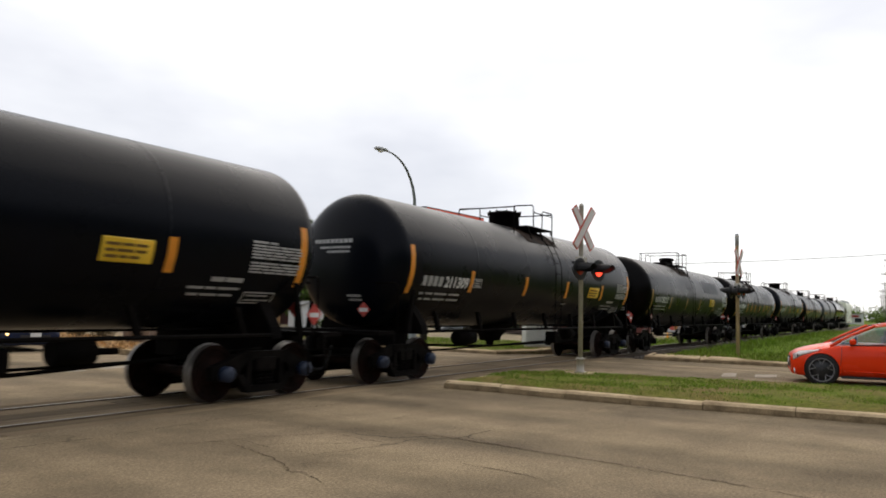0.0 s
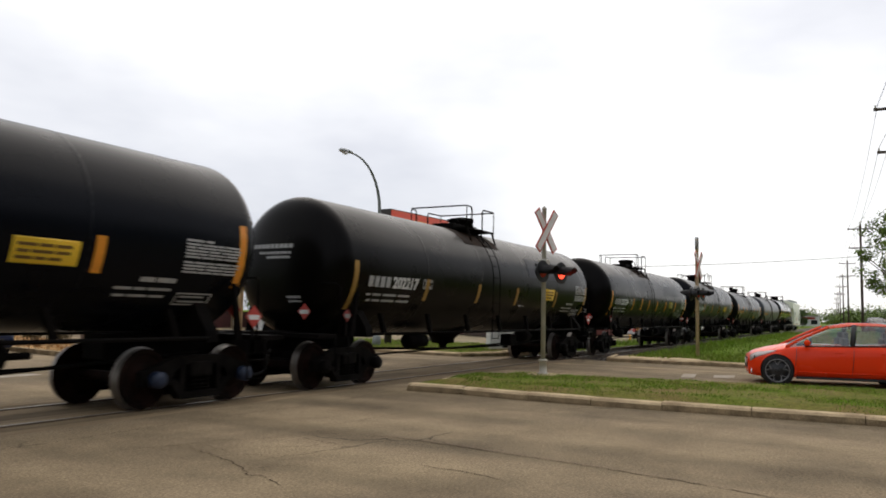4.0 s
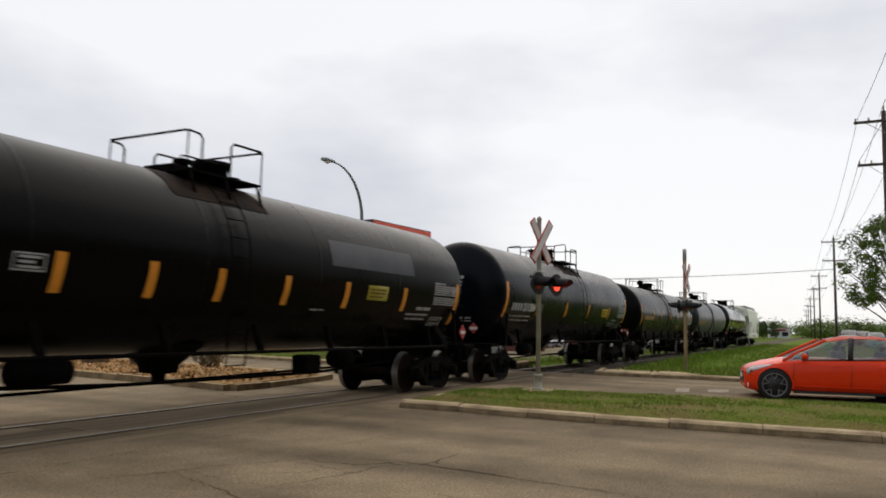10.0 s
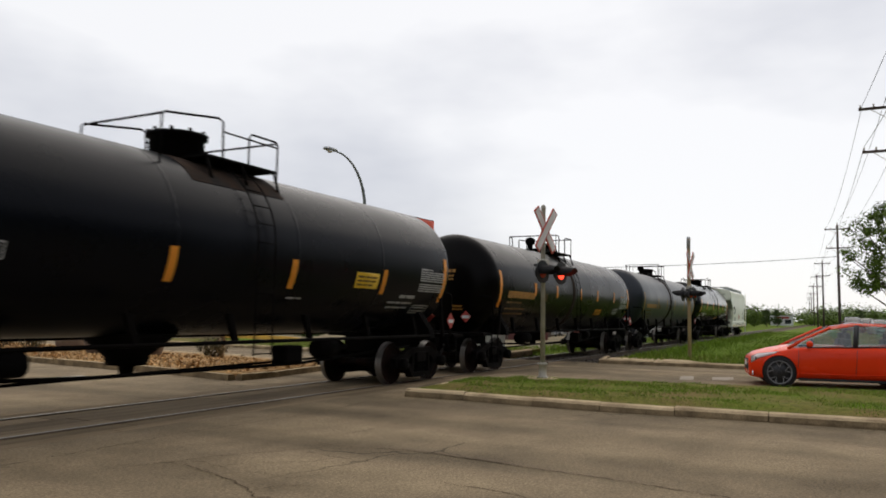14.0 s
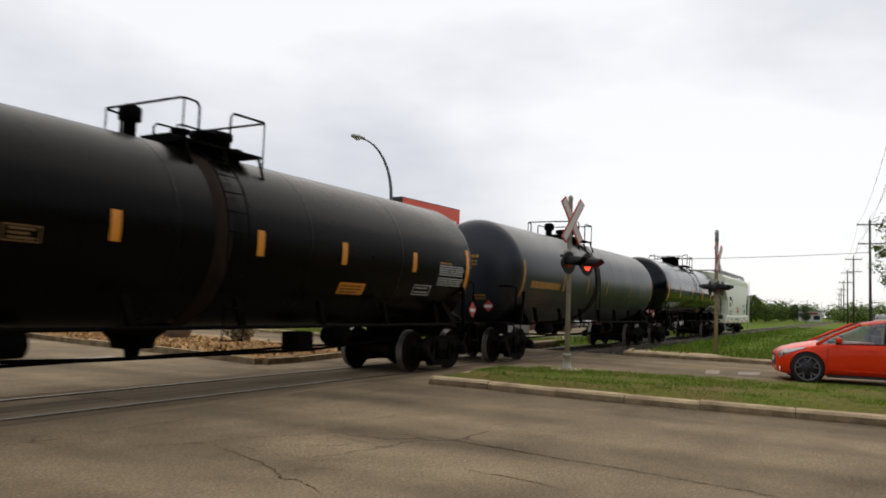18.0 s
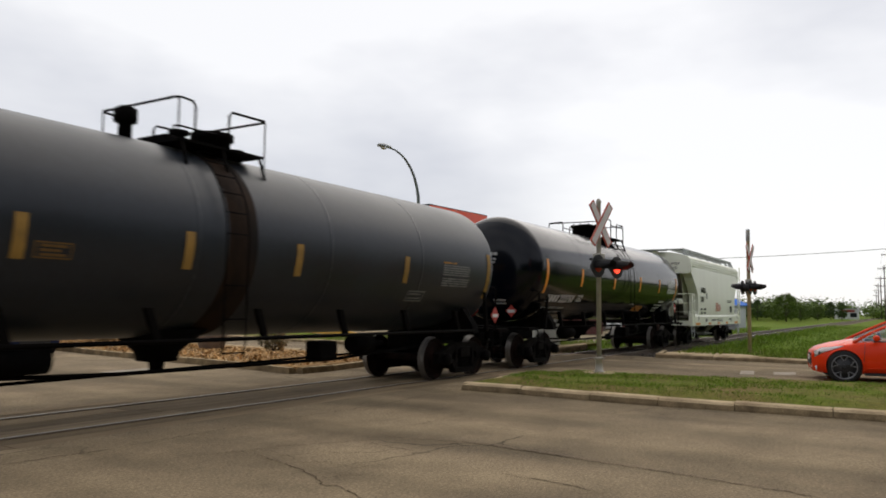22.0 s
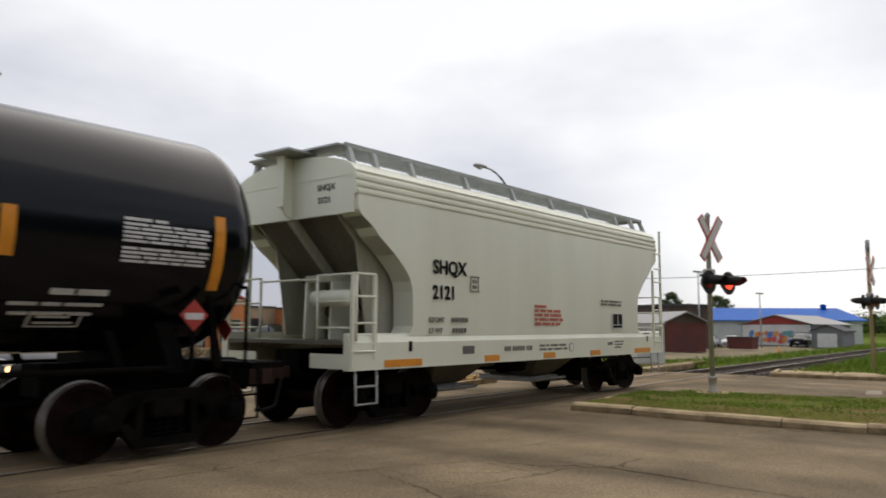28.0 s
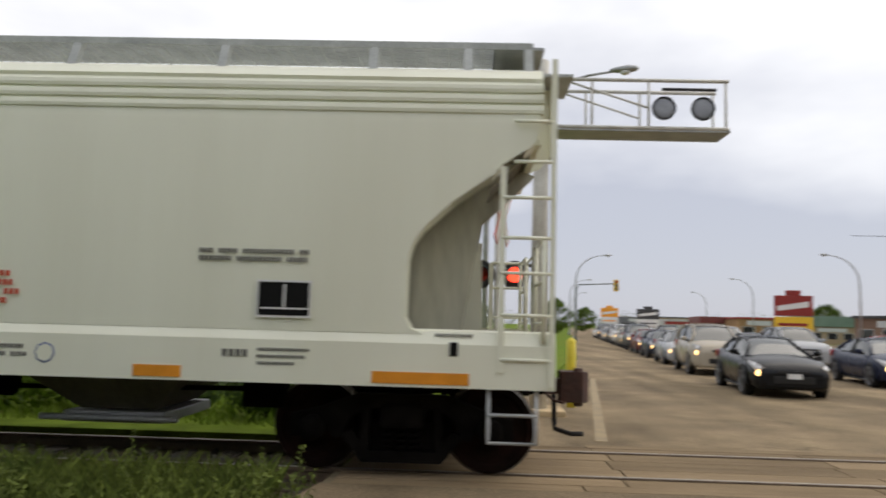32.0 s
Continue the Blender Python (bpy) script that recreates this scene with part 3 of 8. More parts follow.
NORTH = [(18.0, 13.45), (16.7, 13.25), (14.7, 12.95), (13.6, 12.95), (13.95, 15.0), (14.15, 17.2), (14.45, 20.4), (16.3, 33.0), (21.8, 75.0), (40.5, 212)]
NORTH_BACK = [(44, 212), (24.9, 75.0), (20.3, 33.0), (19.2, 18.0)]
kerb("north_median_kerb", NORTH_BACK + NORTH[:1] + NORTH[1:] , "pale concrete kerb round the mulched island", step=3)
sheet("north_median_mulch", [(x + 0.12, y + 0.1) for x, y in NORTH[3:]] + [(x - 0.12, y) for x, y in NORTH_BACK] + [(17.9, 13.58), (16.65, 13.38), (14.7, 13.08)], 0.14, M["mulch"], "island strewn with brown bark mulch", "mulch")
kerb("north_east_kerb", [(75.0, 380), (32.5, 75), (27.6, 40.0), (25.1, 20.0), (24.5, 16.0), (24.4, 12.9), (26.2, 12.1), (31, 12.3)], "concrete kerb along the billboard's verge", step=4)
sheet("billboard_verge", [(24.6, 13.0), (26.3, 12.25), (33, 12.5), (33.5, 15.5), (33.5, 21.0), (30.8, 26), (29.2, 33), (26.9, 32.0), (25.3, 20.0), (24.7, 16.0)], 0.12, M["grass_ground"], "mown grass verge below the billboard", "grass")

M["kerb_yellow"] = material("orange_yellow_kerb_paint", (0.78, 0.42, 0.06), rough=0.7, tint=(0.55, 0.30, 0.06), scale=2.0)
kerb("lot_kerb", [(33.0, 26.0), (35.2, 28.4), (36.2, 30.0), (37.0, 32.9), (37.2, 35.7), (36.5, 37.8), (33.2, 38.3), (31.6, 40.5)], "orange-yellow painted kerb round the shops' lot", step=2.5, mat="kerb_yellow")


def painted(name, poly, mat, label):
    bm = B()
    prism(bm, poly, 0.0, 0.006, "z")
    fix(bm)
    return tagged(part(name, bm, mat), label, "road marking", kind="structure")


M["line_yellow"] = material("worn_yellow_line", (0.33, 0.255, 0.14), rough=0.85, tint=(0.25, 0.19, 0.115), scale=2.5)
M["line_white"] = material("worn_white_line", (0.37, 0.325, 0.26), rough=0.85, tint=(0.24, 0.19, 0.13), scale=3)
for line in ([(20.6, 4.28), (21.8, 4.46), (22.05, 4.16), (20.8, 3.96)], [(21.05, 3.54), (21.98, 3.66), (22.35, 3.17), (21.4, 3.06)]):
    painted("stop_bar", line, M["line_white"], "worn white painted stop bar on the asphalt")
painted("edge_line", [(2.25, 12.0), (2.42, 12.0), (4.3, 24.0), (4.15, 24.0)], M["line_yellow"], "worn yellow edge line on the asphalt")
for k in range(2):
    painted("stop_bar", [(9.0 + k * 1.9, 16.0 + k * 0.2), (10.4 + k * 1.9, 16.1 + k * 0.2), (10.45 + k * 1.9, 16.5 + k * 0.2), (9.05 + k * 1.9, 16.4 + k * 0.2)], M["line_white"], "worn white painted stop bar on the asphalt")



M["crack"] = material("dark_crack_filling", (0.080, 0.060, 0.038), rough=0.95, spec=0.05, tint=(0.135, 0.10, 0.064), scale=6)


def crack(line, width, seed):
    """A ragged, broken-edged crack along a line on the asphalt."""
    random.seed(seed)
    pts = []
    for (x0, y0), (x1, y1) in zip(line, line[1:]):
        n = max(2, int(math.hypot(x1 - x0, y1 - y0) / 0.05))
        pts += [Vector((x0 + (x1 - x0) * k / n + random.gauss(0, 0.016), y0 + (y1 - y0) * k / n + random.gauss(0, 0.016), 0.004)) for k in range(n)]
    bm = B()
    prev = None
    for i, p in enumerate(pts[:-1]):
        d = (pts[i + 1] - p).normalized()
        w = width * random.uniform(0.15, 1.0) * min(1, 0.2 + i / 8, 0.2 + (len(pts) - i) / 8)
        s = Vector((-d.y, d.x, 0)) * w
        cur = (bm.verts.new(p + s), bm.verts.new(p - s * random.uniform(0.4, 1)))
        if prev and random.random() > 0.04:
            bm.faces.new((prev[0], cur[0], cur[1], prev[1]))
        prev = cur
    for f in bm.faces:
        if f.normal.z < 0:
            f.normal_flip()
    return tagged(part("crack", bm, M["crack"]), "ragged dark crack in the old asphalt", "crack", kind="structure")


crack([(7.9, 6.4), (7.82, 5.9), (8.02, 5.1), (7.96, 4.3), (7.84, 3.5), (7.74, 2.6), (7.55, 1.5), (7.2, 0.2)], 0.021, 71)
crack([(8.03, 5.06), (7.97, 4.5), (7.95, 4.2), (7.86, 3.6)], 0.026, 80)
crack([(6.75, 4.0), (6.72, 3.45), (6.58, 2.9)], 0.015, 72)
crack([(6.1, 6.6), (5.87, 5.95), (5.72, 5.5), (5.42, 5.08), (5.44, 4.9), (5.2, 4.4)], 0.017, 73)
crack([(5.42, 5.08), (5.6, 5.25), (5.83, 5.15), (6.1, 4.8)], 0.013, 81)
crack([(6.0, 6.9), (6.31, 6.54), (6.06, 5.9)], 0.012, 82)
crack([(5.4, 7.1), (6.07, 6.84), (6.61, 6.67), (7.08, 6.36), (7.8, 5.95)], 0.013, 74)
crack([(7.4, 6.2), (7.25, 5.64), (7.23, 5.2)], 0.014, 75)
crack([(8.5, 6.36), (8.88, 6.34), (10.0, 6.29), (11.1, 6.16)], 0.010, 76)
crack([(6.2, 6.3), (6.6, 6.0), (6.9, 5.6), (7.3, 5.5)], 0.010, 78)
crack([(5.9, 6.0), (6.2, 5.7), (6.15, 5.3), (6.5, 5.1)], 0.010, 79)
crack([(3.2, 8.3), (5.4, 8.05), (7.6, 8.15), (10.2, 7.95), (13.0, 8.25)], 0.016, 77)

# the railway
def rail(y):
    bm = B()
    sec = [(-0.065, -0.15), (0.065, -0.15), (0.012, -0.125), (0.010, -0.03), (0.036, -0.02), (0.036, 0.012), (0.028, 0.02), (-0.028, 0.02), (-0.036, 0.012), (-0.036, -0.02), (-0.010, -0.03), (-0.012, -0.125)]
    ring_loft(bm, [[(x, y + u, v) for u, v in sec] for x in (-250, -60, 0, 60, 250, 700)])
    fix(bm)
    for f in bm.faces:
        if f.normal.z > 0.9 and f.calc_center_median().z > 0.01:
            f.material_index = 1
    return bm


track = thing("railway_track", "single railway track of worn steel rails on timber ties", "railway track", kind="structure")
for s in (-1, 1):
    part("rail", rail(TRACK_Y + s * 0.755), [M["rail"], M["railtop"]], track)
bm = B()
for x0, x1 in ((26.6, 700), (-250, -1.0)):
    prism(bm, [(TRACK_Y - 2.6, -0.5), (TRACK_Y + 2.6, -0.5), (TRACK_Y + 1.5, -0.13), (TRACK_Y - 1.5, -0.13)], x0, x1, "x")
fix(bm)
part("ballast_bed", bm, M["ballast"], track)
tie_bm = box(B(), -0.115, -1.28, -0.27, 0.115, 1.28, -0.11, bevel=0.012)
fix(tie_bm)
tie_me = part("tie", tie_bm, M["tie"], track, m=pose(27.0, TRACK_Y, 0)).data
for i in range(1, 170):
    part("tie", tie_me, None, track, m=pose(27.0 + i * 0.54, TRACK_Y + random.uniform(-0.03, 0.03), random.uniform(-0.01, 0), 0, 0, random.uniform(-1, 1)))
for i in range(40):
    part("tie", tie_me, None, track, m=pose(-1.3 - i * 0.54, TRACK_Y + random.uniform(-0.03, 0.03), 0, 0, 0, random.uniform(-1, 1)))
boards = thing("crossing_boards", "weathered timber boards laid along the rails", "crossing boards", kind="structure")
for yy, w in ((-1.27, 0.26), (-0.965, 0.33), (-0.485, 0.43), (0.0, 0.52), (0.485, 0.43), (0.965, 0.33), (1.27, 0.26)):
    x = -0.8
    while x < 26.0:
        ln = random.uniform(2.4, 3.4)
        bm = box(B(), x + 0.01, TRACK_Y + yy - w / 2, -0.10, min(x + ln, 26.3) - 0.01, TRACK_Y + yy + w / 2, random.uniform(-0.001, 0.004), bevel=0.005)
        part("board", fix(bm), M["plank"], boards)
        x += ln


# ---- the train ----
SPEED = 4.464         # metres a second, towards the west
WHEEL_R = 0.457
WHEELSETS = []
TRAIN = []
CACHE = {}


def cached(key, name, build, mat, parent, label="", m=None):
    """A part whose mesh is shared by all the cars."""
    if key in CACHE:
        return part(name, CACHE[key], None, parent, label, m=m)
    ob = part(name, build(), mat, parent, label, m=m)
    CACHE[key] = ob.data
    return ob


def wheelset_mesh():
    bm = B()
    tube(bm, [(0, -1.05, 0), (0, 1.05, 0)], 0.085, 12)
    for s in (-1, 1):
        prof = [(-0.065, 0.10), (-0.068, 0.16), (-0.04, 0.24), (-0.042, 0.36), (-0.065, 0.385), (-0.065, 0.452), (0.035, 0.462), (0.042, 0.485), (0.070, 0.485), (0.070, 0.385), (0.03, 0.36), (0.03, 0.16), (0.075, 0.10)]
        lathe(bm, [(s * -h if s > 0 else h, r) for h, r in prof], "y", 36, (0, s * 0.755, 0))
    fix(bm)
    for f in bm.faces:
        c = f.calc_center_median()
        if math.hypot(c.x, c.z) > 0.447 and abs(c.y) < 0.83:
            f.material_index = 1
        f.smooth = False
    return bm


def side_frame_mesh():
    """Cast side frame with its two pedestals, window and spring seat."""
    bm = B()
    prism(bm, [(-1.12, 0.36), (-1.12, 0.58), (-0.82, 0.66), (-0.45, 0.80), (0.45, 0.80), (0.82, 0.66), (1.12, 0.58), (1.12, 0.36), (1.0, 0.36), (0.98, 0.50), (0.78, 0.50),
               (0.70, 0.36), (0.62, 0.36), (0.52, 0.56), (0.36, 0.66), (-0.36, 0.66), (-0.52, 0.56), (-0.62, 0.36), (-0.70, 0.36), (-0.78, 0.50), (-0.98, 0.50), (-1.0, 0.36)], -0.07, 0.07)
    prism(bm, [(-0.62, 0.40), (-0.40, 0.13), (0.40, 0.13), (0.62, 0.40), (0.50, 0.44), (0.34, 0.24), (-0.34, 0.24), (-0.50, 0.44)], -0.09, 0.09)
    for s in (-1, 1):
        prism(bm, [(s * 0.34, 0.24), (s * 0.42, 0.24), (s * 0.40, 0.68), (s * 0.32, 0.68)], -0.08, 0.08)
    return fix(bm)


def spring_mesh():
    bm = B()
    pts = [(0.055 * math.cos(a * 0.9), 0.055 * math.sin(a * 0.9), 0.24 + a * 0.0085) for a in range(36)]
    tube(bm, pts, 0.014, 5)
    return fix(bm)


def bolster_mesh():
    bm = box(B(), -0.22, -1.1, 0.47, 0.22, 1.1, 0.70, bevel=0.03)
    box(bm, -0.34, -0.93, 0.20, 0.34, 0.93, 0.52, bevel=0.03)
    lathe(bm, [(0.70, 0.24), (0.86, 0.24)], "z", 16)
    tube(bm, [(-0.62, -0.74, 0.36), (-0.62, 0.74, 0.36)], 0.05, 6)
    tube(bm, [(0.62, -0.74, 0.36), (0.62, 0.74, 0.36)], 0.05, 6)
    tube(bm, [(-0.62, 0, 0.36), (0.62, 0.05, 0.62)], 0.03, 6)
    return fix(bm)


def rail_truck(parent, x, blue=False):
    """A two-axle truck; its wheelsets roll."""
    t = cached("bolster", "truck", bolster_mesh, M["truck"], parent, m=pose(x, 0, 0))
    for s in (-1, 1):
        cached("side_frame", "side_frame", side_frame_mesh, M["truck"], t, m=pose(0, s * 1.0, 0))
        for k in (-1, 0, 1):
            cached("spring", "spring", spring_mesh, M["truck"], t, m=pose(k * 0.13, s * 1.03, 0))
        for a in (-0.89, 0.89):
            def cap():
                return fix(lathe(B(), [(-0.06, 0.10), (-0.05, 0.125), (0.10, 0.125), (0.12, 0.05)], "y", 16))
            cached("cap" + str(blue), "bearing_cap", cap, M["bearing"] if blue else M["truck"], t, m=pose(a, s * 1.10, 0.46, 0, 0, 180 if s < 0 else 0) if s > 0 else pose(a, -1.10, 0.46, 0, 0, 180))
        def beam():
            bm = prism(B(), [(-0.10, 0.28), (0.10, 0.28), (0.12, 0.62), (-0.12, 0.62)], -0.04, 0.04)
            return fix(bm)
        cached("brake_beam", "brake_shoe", beam, M["under"], t, m=pose(-0.40, s * 0.80, 0))
        cached("brake_beam", "brake_shoe", beam, M["under"], t, m=pose(0.40, s * 0.80, 0))
    for a in (-0.89, 0.89):
        w = cached("wheelset", "wheelset", wheelset_mesh, [M["wheel"], M["tread"]], t, m=pose(a, 0, WHEEL_R + 0.02))
        WHEELSETS.append((w, a))
    return t


def coupler_mesh():
    bm = box(B(), -0.55, -0.09, 0.76, 0.12, 0.09, 0.94, bevel=0.02)
    prism(bm, [(0.10, -0.16), (0.34, -0.19), (0.42, -0.06), (0.30, 0.0), (0.30, 0.10), (0.36, 0.19), (0.20, 0.20), (0.10, 0.15)], 0.68, 1.02, "z")
    lathe(bm, [(0.64, 0.055), (1.06, 0.055)], "z", 10, (0.30, -0.10, 0))
    tube(bm, [(-0.1, 0.0, 0.80), (0.0, -0.4, 0.72), (0.0, -1.2, 0.78)], 0.016, 6)
    return fix(bm)


def hose_mesh():
    pts = [(0.0, 0.28 - 0.02 * k, 0.78 - 0.5 * math.sin(k / 10 * math.pi * 0.5) ** 1.3) for k in range(8)] + [(0.18, 0.1, 0.30), (0.32, 0.06, 0.31)]
    return fix(tube(B(), pts, 0.028, 8))


def on_tank(me, r, zc, x, z, eps=0.006):
    """Bend a flat mesh in x and y onto the near side of a tank, its origin at x and z."""
    th0 = math.asin(max(-1, min(1, (z - zc) / r)))
    for v in me.vertices:
        th = th0 + v.co.y / r
        rr = r + eps + v.co.z
        v.co = (x + v.co.x, -rr * math.cos(th), zc + rr * math.sin(th))
    return me


def patch_mesh(w, h, rows=5, depth=0.004):
    """A thin sheet w by h with rows across its height, ready to be bent."""
    bm = B()
    ring_loft(bm, [[(-w / 2, -h / 2 + h * k / rows, 0), (w / 2, -h / 2 + h * k / rows, 0), (w / 2, -h / 2 + h * k / rows, depth), (-w / 2, -h / 2 + h * k / rows, depth)] for k in range(rows + 1)])
    fix(bm)
    me = bpy.data.meshes.new("sheet")
    bm.to_mesh(me)
    bm.free()
    return me


def painted_on(name, me, mat, car, r, zc, x, z, label="", eps=0.006):
    on_tank(me, r, zc, x, z, eps)
    me.materials.clear()
    me.materials.append(mat)
    return part(name, me, mat, car, label)


def word_bars(widths, h, gap):
    """Blocks in a row, one for each letter that is not spelt out."""
    bm = B()
    x = 0
    for w in widths:
        for k in range(2):
            box(bm, x, h * k / 2, 0, x + w, h * (k + 1) / 2, 0.003)
        x += w + gap
    me = bpy.data.meshes.new("bars")
    bm.to_mesh(me)
    bm.free()
    return me


def tank_car(cfg):
    r, zc, half = 1.45, cfg.get("zc", 2.60), cfg["half"]
    paint = M[cfg["paint"]]
    car = thing("tank_car", cfg["label"], "tank car", group="tank cars of the train")
    TRAIN.append((car, cfg["x"]))
    # shell with dished heads
    hd = cfg.get("hd", 0.62)
    sh = cfg.get("shell_half", half + 0.10)
    prof = [(-sh - hd * math.cos(a), r * math.sin(a) ** 0.84) for a in [math.pi / 2 * k / 14 for k in range(15)]]
    body = [(-sh + 2 * sh * k / 10, r) for k in range(1, 10)]
    prof = prof + body + [(-h, q) for h, q in prof[::-1]]
    bm = lathe(B(), prof, "x", 72, (0, 0, zc))
    shell = part("tank_shell", fix(bm), paint, car, cfg.get("shell_label", ""))
    for f in shell.data.polygons:
        f.use_smooth = True
    # weld bands and the stained belt below the hatch
    for x in cfg.get("bands", (-0.6 * half, -0.2 * half, 0.2 * half, 0.6 * half)):
        part("weld_band", fix(lathe(B(), [(x - 0.03, r), (x - 0.02, r + 0.0025), (x + 0.02, r + 0.0025), (x + 0.03, r)], "x", 60, (0, 0, zc))), paint, car)
    if cfg.get("spill"):
        w = cfg["spill"]
        part("spill_stain", fix(lathe(B(), [(-w, r + 0.001), (-w + 0.01, r + 0.005), (w - 0.01, r + 0.005), (w, r + 0.001)], "x", 60, (-0.58, 0, zc))), M["rust"], car, "rusty brown spill stain")
    elif cfg.get("saddle", True):
        for s in (-1, 1):
            me = patch_mesh(2.1, 1.0, 8, 0.004)
            ob = painted_on("hatch_stain", me, M["rust"], car, r, zc, 0.25 if cfg["dome"] == "nozzle" else -0.75, zc + r * 0.86, eps=0.004)
            if s > 0:
                ob.matrix_basis = Matrix.Diagonal((1, -1, 1, 1))
    # amber reflective stripes
    for x, w, h, dz in cfg["stripes"]:
        painted_on("reflective_stripe", patch_mesh(w, h), M[cfg.get("amber", "amber")], car, r, zc, x, zc + dz, "amber reflective stripe")
    for x, z, w, h, mt, nm in cfg.get("sheets", ()):
        painted_on(nm, patch_mesh(w, h, 16, 0.003), M[mt], car, r, zc, x, z, eps=0.003)
        for f in car.children[-1].data.polygons:
            f.use_smooth = True
        if nm.endswith("notice"):
            for k in range(3):
                painted_on("notice_line", word_bars([(w - 0.16) * q for q in ((0.34, 0.26, 0.30), (0.22, 0.40, 0.26), (0.30, 0.20, 0.24))[k]], h * 0.12, 0.03), M["ink_brown"], car, r, zc, x - w / 2 + 0.06, z + h * (0.17 - 0.24 * k), eps=0.011)["kind"] = "stuff"
    # stencilled data
    mk = M[cfg.get("mark", "letter")]
    fine = M[cfg.get("fine", "letter_mid")]
    tz = cfg.get("text_z", 2.07)

    def lines(name, widths, h, x, z, mat, gap=0.04):
        painted_on(name, word_bars(widths, h, gap), mat, car, r, zc, x, z)["kind"] = "stuff"

    def framed(name, x0, z0, x1, z1, mat, rows=2, t=0.026):
        """A stencilled rectangle with a few rows of small writing inside."""
        bm = B()
        w, h = x1 - x0, z1 - z0
        box(bm, 0, 0, 0, w, t, 0.003)
        box(bm, 0, h - t, 0, w, h, 0.003)
        box(bm, 0, t, 0, t, h - t, 0.003)
        box(bm, w - t, t, 0, w, h - t, 0.003)
        for k in range(rows):
            z = t + (h - 2 * t) * (k + 0.5) / rows
            box(bm, t + 0.05, z - 0.016, 0, w - t - 0.05 - 0.07 * (k % 2), z + 0.016, 0.003)
        me = bpy.data.meshes.new("frame")
        bm.to_mesh(me)
        bm.free()
        painted_on(name, me, mat, car, r, zc, x0, z0)

    if cfg.get("number"):
        for k in range(4):
            painted_on("owner_mark", word_bars((0.155,), 0.225, 0), fine, car, r, zc, -half + 0.47 + k * 0.215, tz, "bold white stencilled mark")
        me = text_mesh(cfg["number"], 0.345, 0.002, 0.012)
        painted_on("car_number", me, mk, car, r, zc, -half + 1.38, tz, "bold white stencilled number")
        lines("weight_line", (0.14, 0.30, 0.52, 0.46), 0.050, -half + 0.50, tz - 0.185, M["letter_mid"], 0.08)
        lines("weight_line", (0.14, 0.26, 0.50, 0.50), 0.050, -half + 0.56, tz - 0.305, M["letter_mid"], 0.08)
        framed("tank_class_box", -half + 2.64, tz + 0.03, -half + 3.06, tz + 0.25, fine, 3, 0.02)
    if cfg.get("logo"):
        random.seed(int(cfg["x"]))
        painted_on("faded_lettering", word_bars([random.uniform(0.12, 0.26) for k in range(10)], 0.20, 0.022), M["ochre"], car, r, zc, -half + 0.55, 2.08, "faded orange lettering")["kind"] = "stuff"
        for w, z in ((1.05, 1.93), (1.45, 1.75), (1.45, 1.61)):
            lines("faded_line", [w * q for q in (0.16, 0.30, 0.22, 0.32)], 0.050, -half + 0.58, z, M["ochre_dim"], 0.02)
        framed("tank_class_box", -half + 3.34, 2.07, -half + 3.80, 2.27, M["ochre_dim"], 3, 0.02)
    # dense block of test dates near the end, in two columns of small writing
    dx, dz = cfg["data"]
    lines("data_line", (0.34, 0.16), 0.036, dx, dz + 0.47, M["ochre"] if cfg.get("logo") else fine)
    for k in range(9):
        lines("data_line", ((0.30, 0.26, 0.14, 0.30), (0.18, 0.40, 0.30, 0.16), (0.44, 0.22, 0.40), (0.24, 0.16, 0.34, 0.24))[k % 4], 0.030, dx, dz + 0.415 - k * 0.048 - (0.035 if k > 4 else 0), fine, 0.03)
    # the framed inspection box, and the line of bold writing with two finer ones under it
    bx, bz, bw = cfg.get("box", (dx + 0.08, 1.59, 0.70))
    framed("inspection_box", bx, bz, bx + bw, bz + 0.24, fine)
    if cfg.get("number"):
        lines("service_line", (0.26, 0.34), 0.075, dx - 0.68, 1.91, fine)
        lines("service_line", (0.30, 0.20, 0.42), 0.045, dx - 1.06, 1.79, fine)
        lines("service_line", (0.20, 0.34, 0.26), 0.045, dx - 1.02, 1.69, fine)
        lines("outlet_mark", (0.22, 0.16), 0.030, 1.32, 1.80, fine)
    # hatch, platform and rails on top
    top = zc + r
    ox = cfg.get("dome_dx", 0.0)
    if cfg["dome"] == "nozzle":
        part("manway_nozzle", fix(lathe(B(), [(top - 0.12, 0.46), (top + 0.34, 0.44), (top + 0.36, 0.50), (top + 0.42, 0.50), (top + 0.44, 0.30), (top + 0.47, 0.28)], "z", 28, (-0.12, 0, 0))), M["under"], car)
        bm = B()
        for k in range(10):
            a = 2 * math.pi * k / 10
            lathe(bm, [(top + 0.35, 0.03), (top + 0.47, 0.03)], "z", 6, (-0.12 + 0.47 * math.cos(a), 0.47 * math.sin(a), 0))
        part("hatch_bolts", fix(bm), M["under"], car)["kind"] = "stuff"
    else:
        part("manway_nozzle", fix(lathe(B(), [(top - 0.12, 0.30), (top + 0.28, 0.30), (top + 0.30, 0.35), (top + 0.40, 0.35), (top + 0.43, 0.2)], "z", 20, (ox, 0, 0))), M["under"], car)
        bm = box(B(), ox - 1.18, -0.34, top - 0.02, ox - 0.42, 0.34, top + 0.16, bevel=0.04)
        lathe(bm, [(top - 0.1, 0.10), (top + 0.22, 0.10), (top + 0.24, 0.16), (top + 0.30, 0.16)], "z", 12, (ox - 0.75, -0.1, 0))
        part("valve_box", fix(bm), M["under"], car)
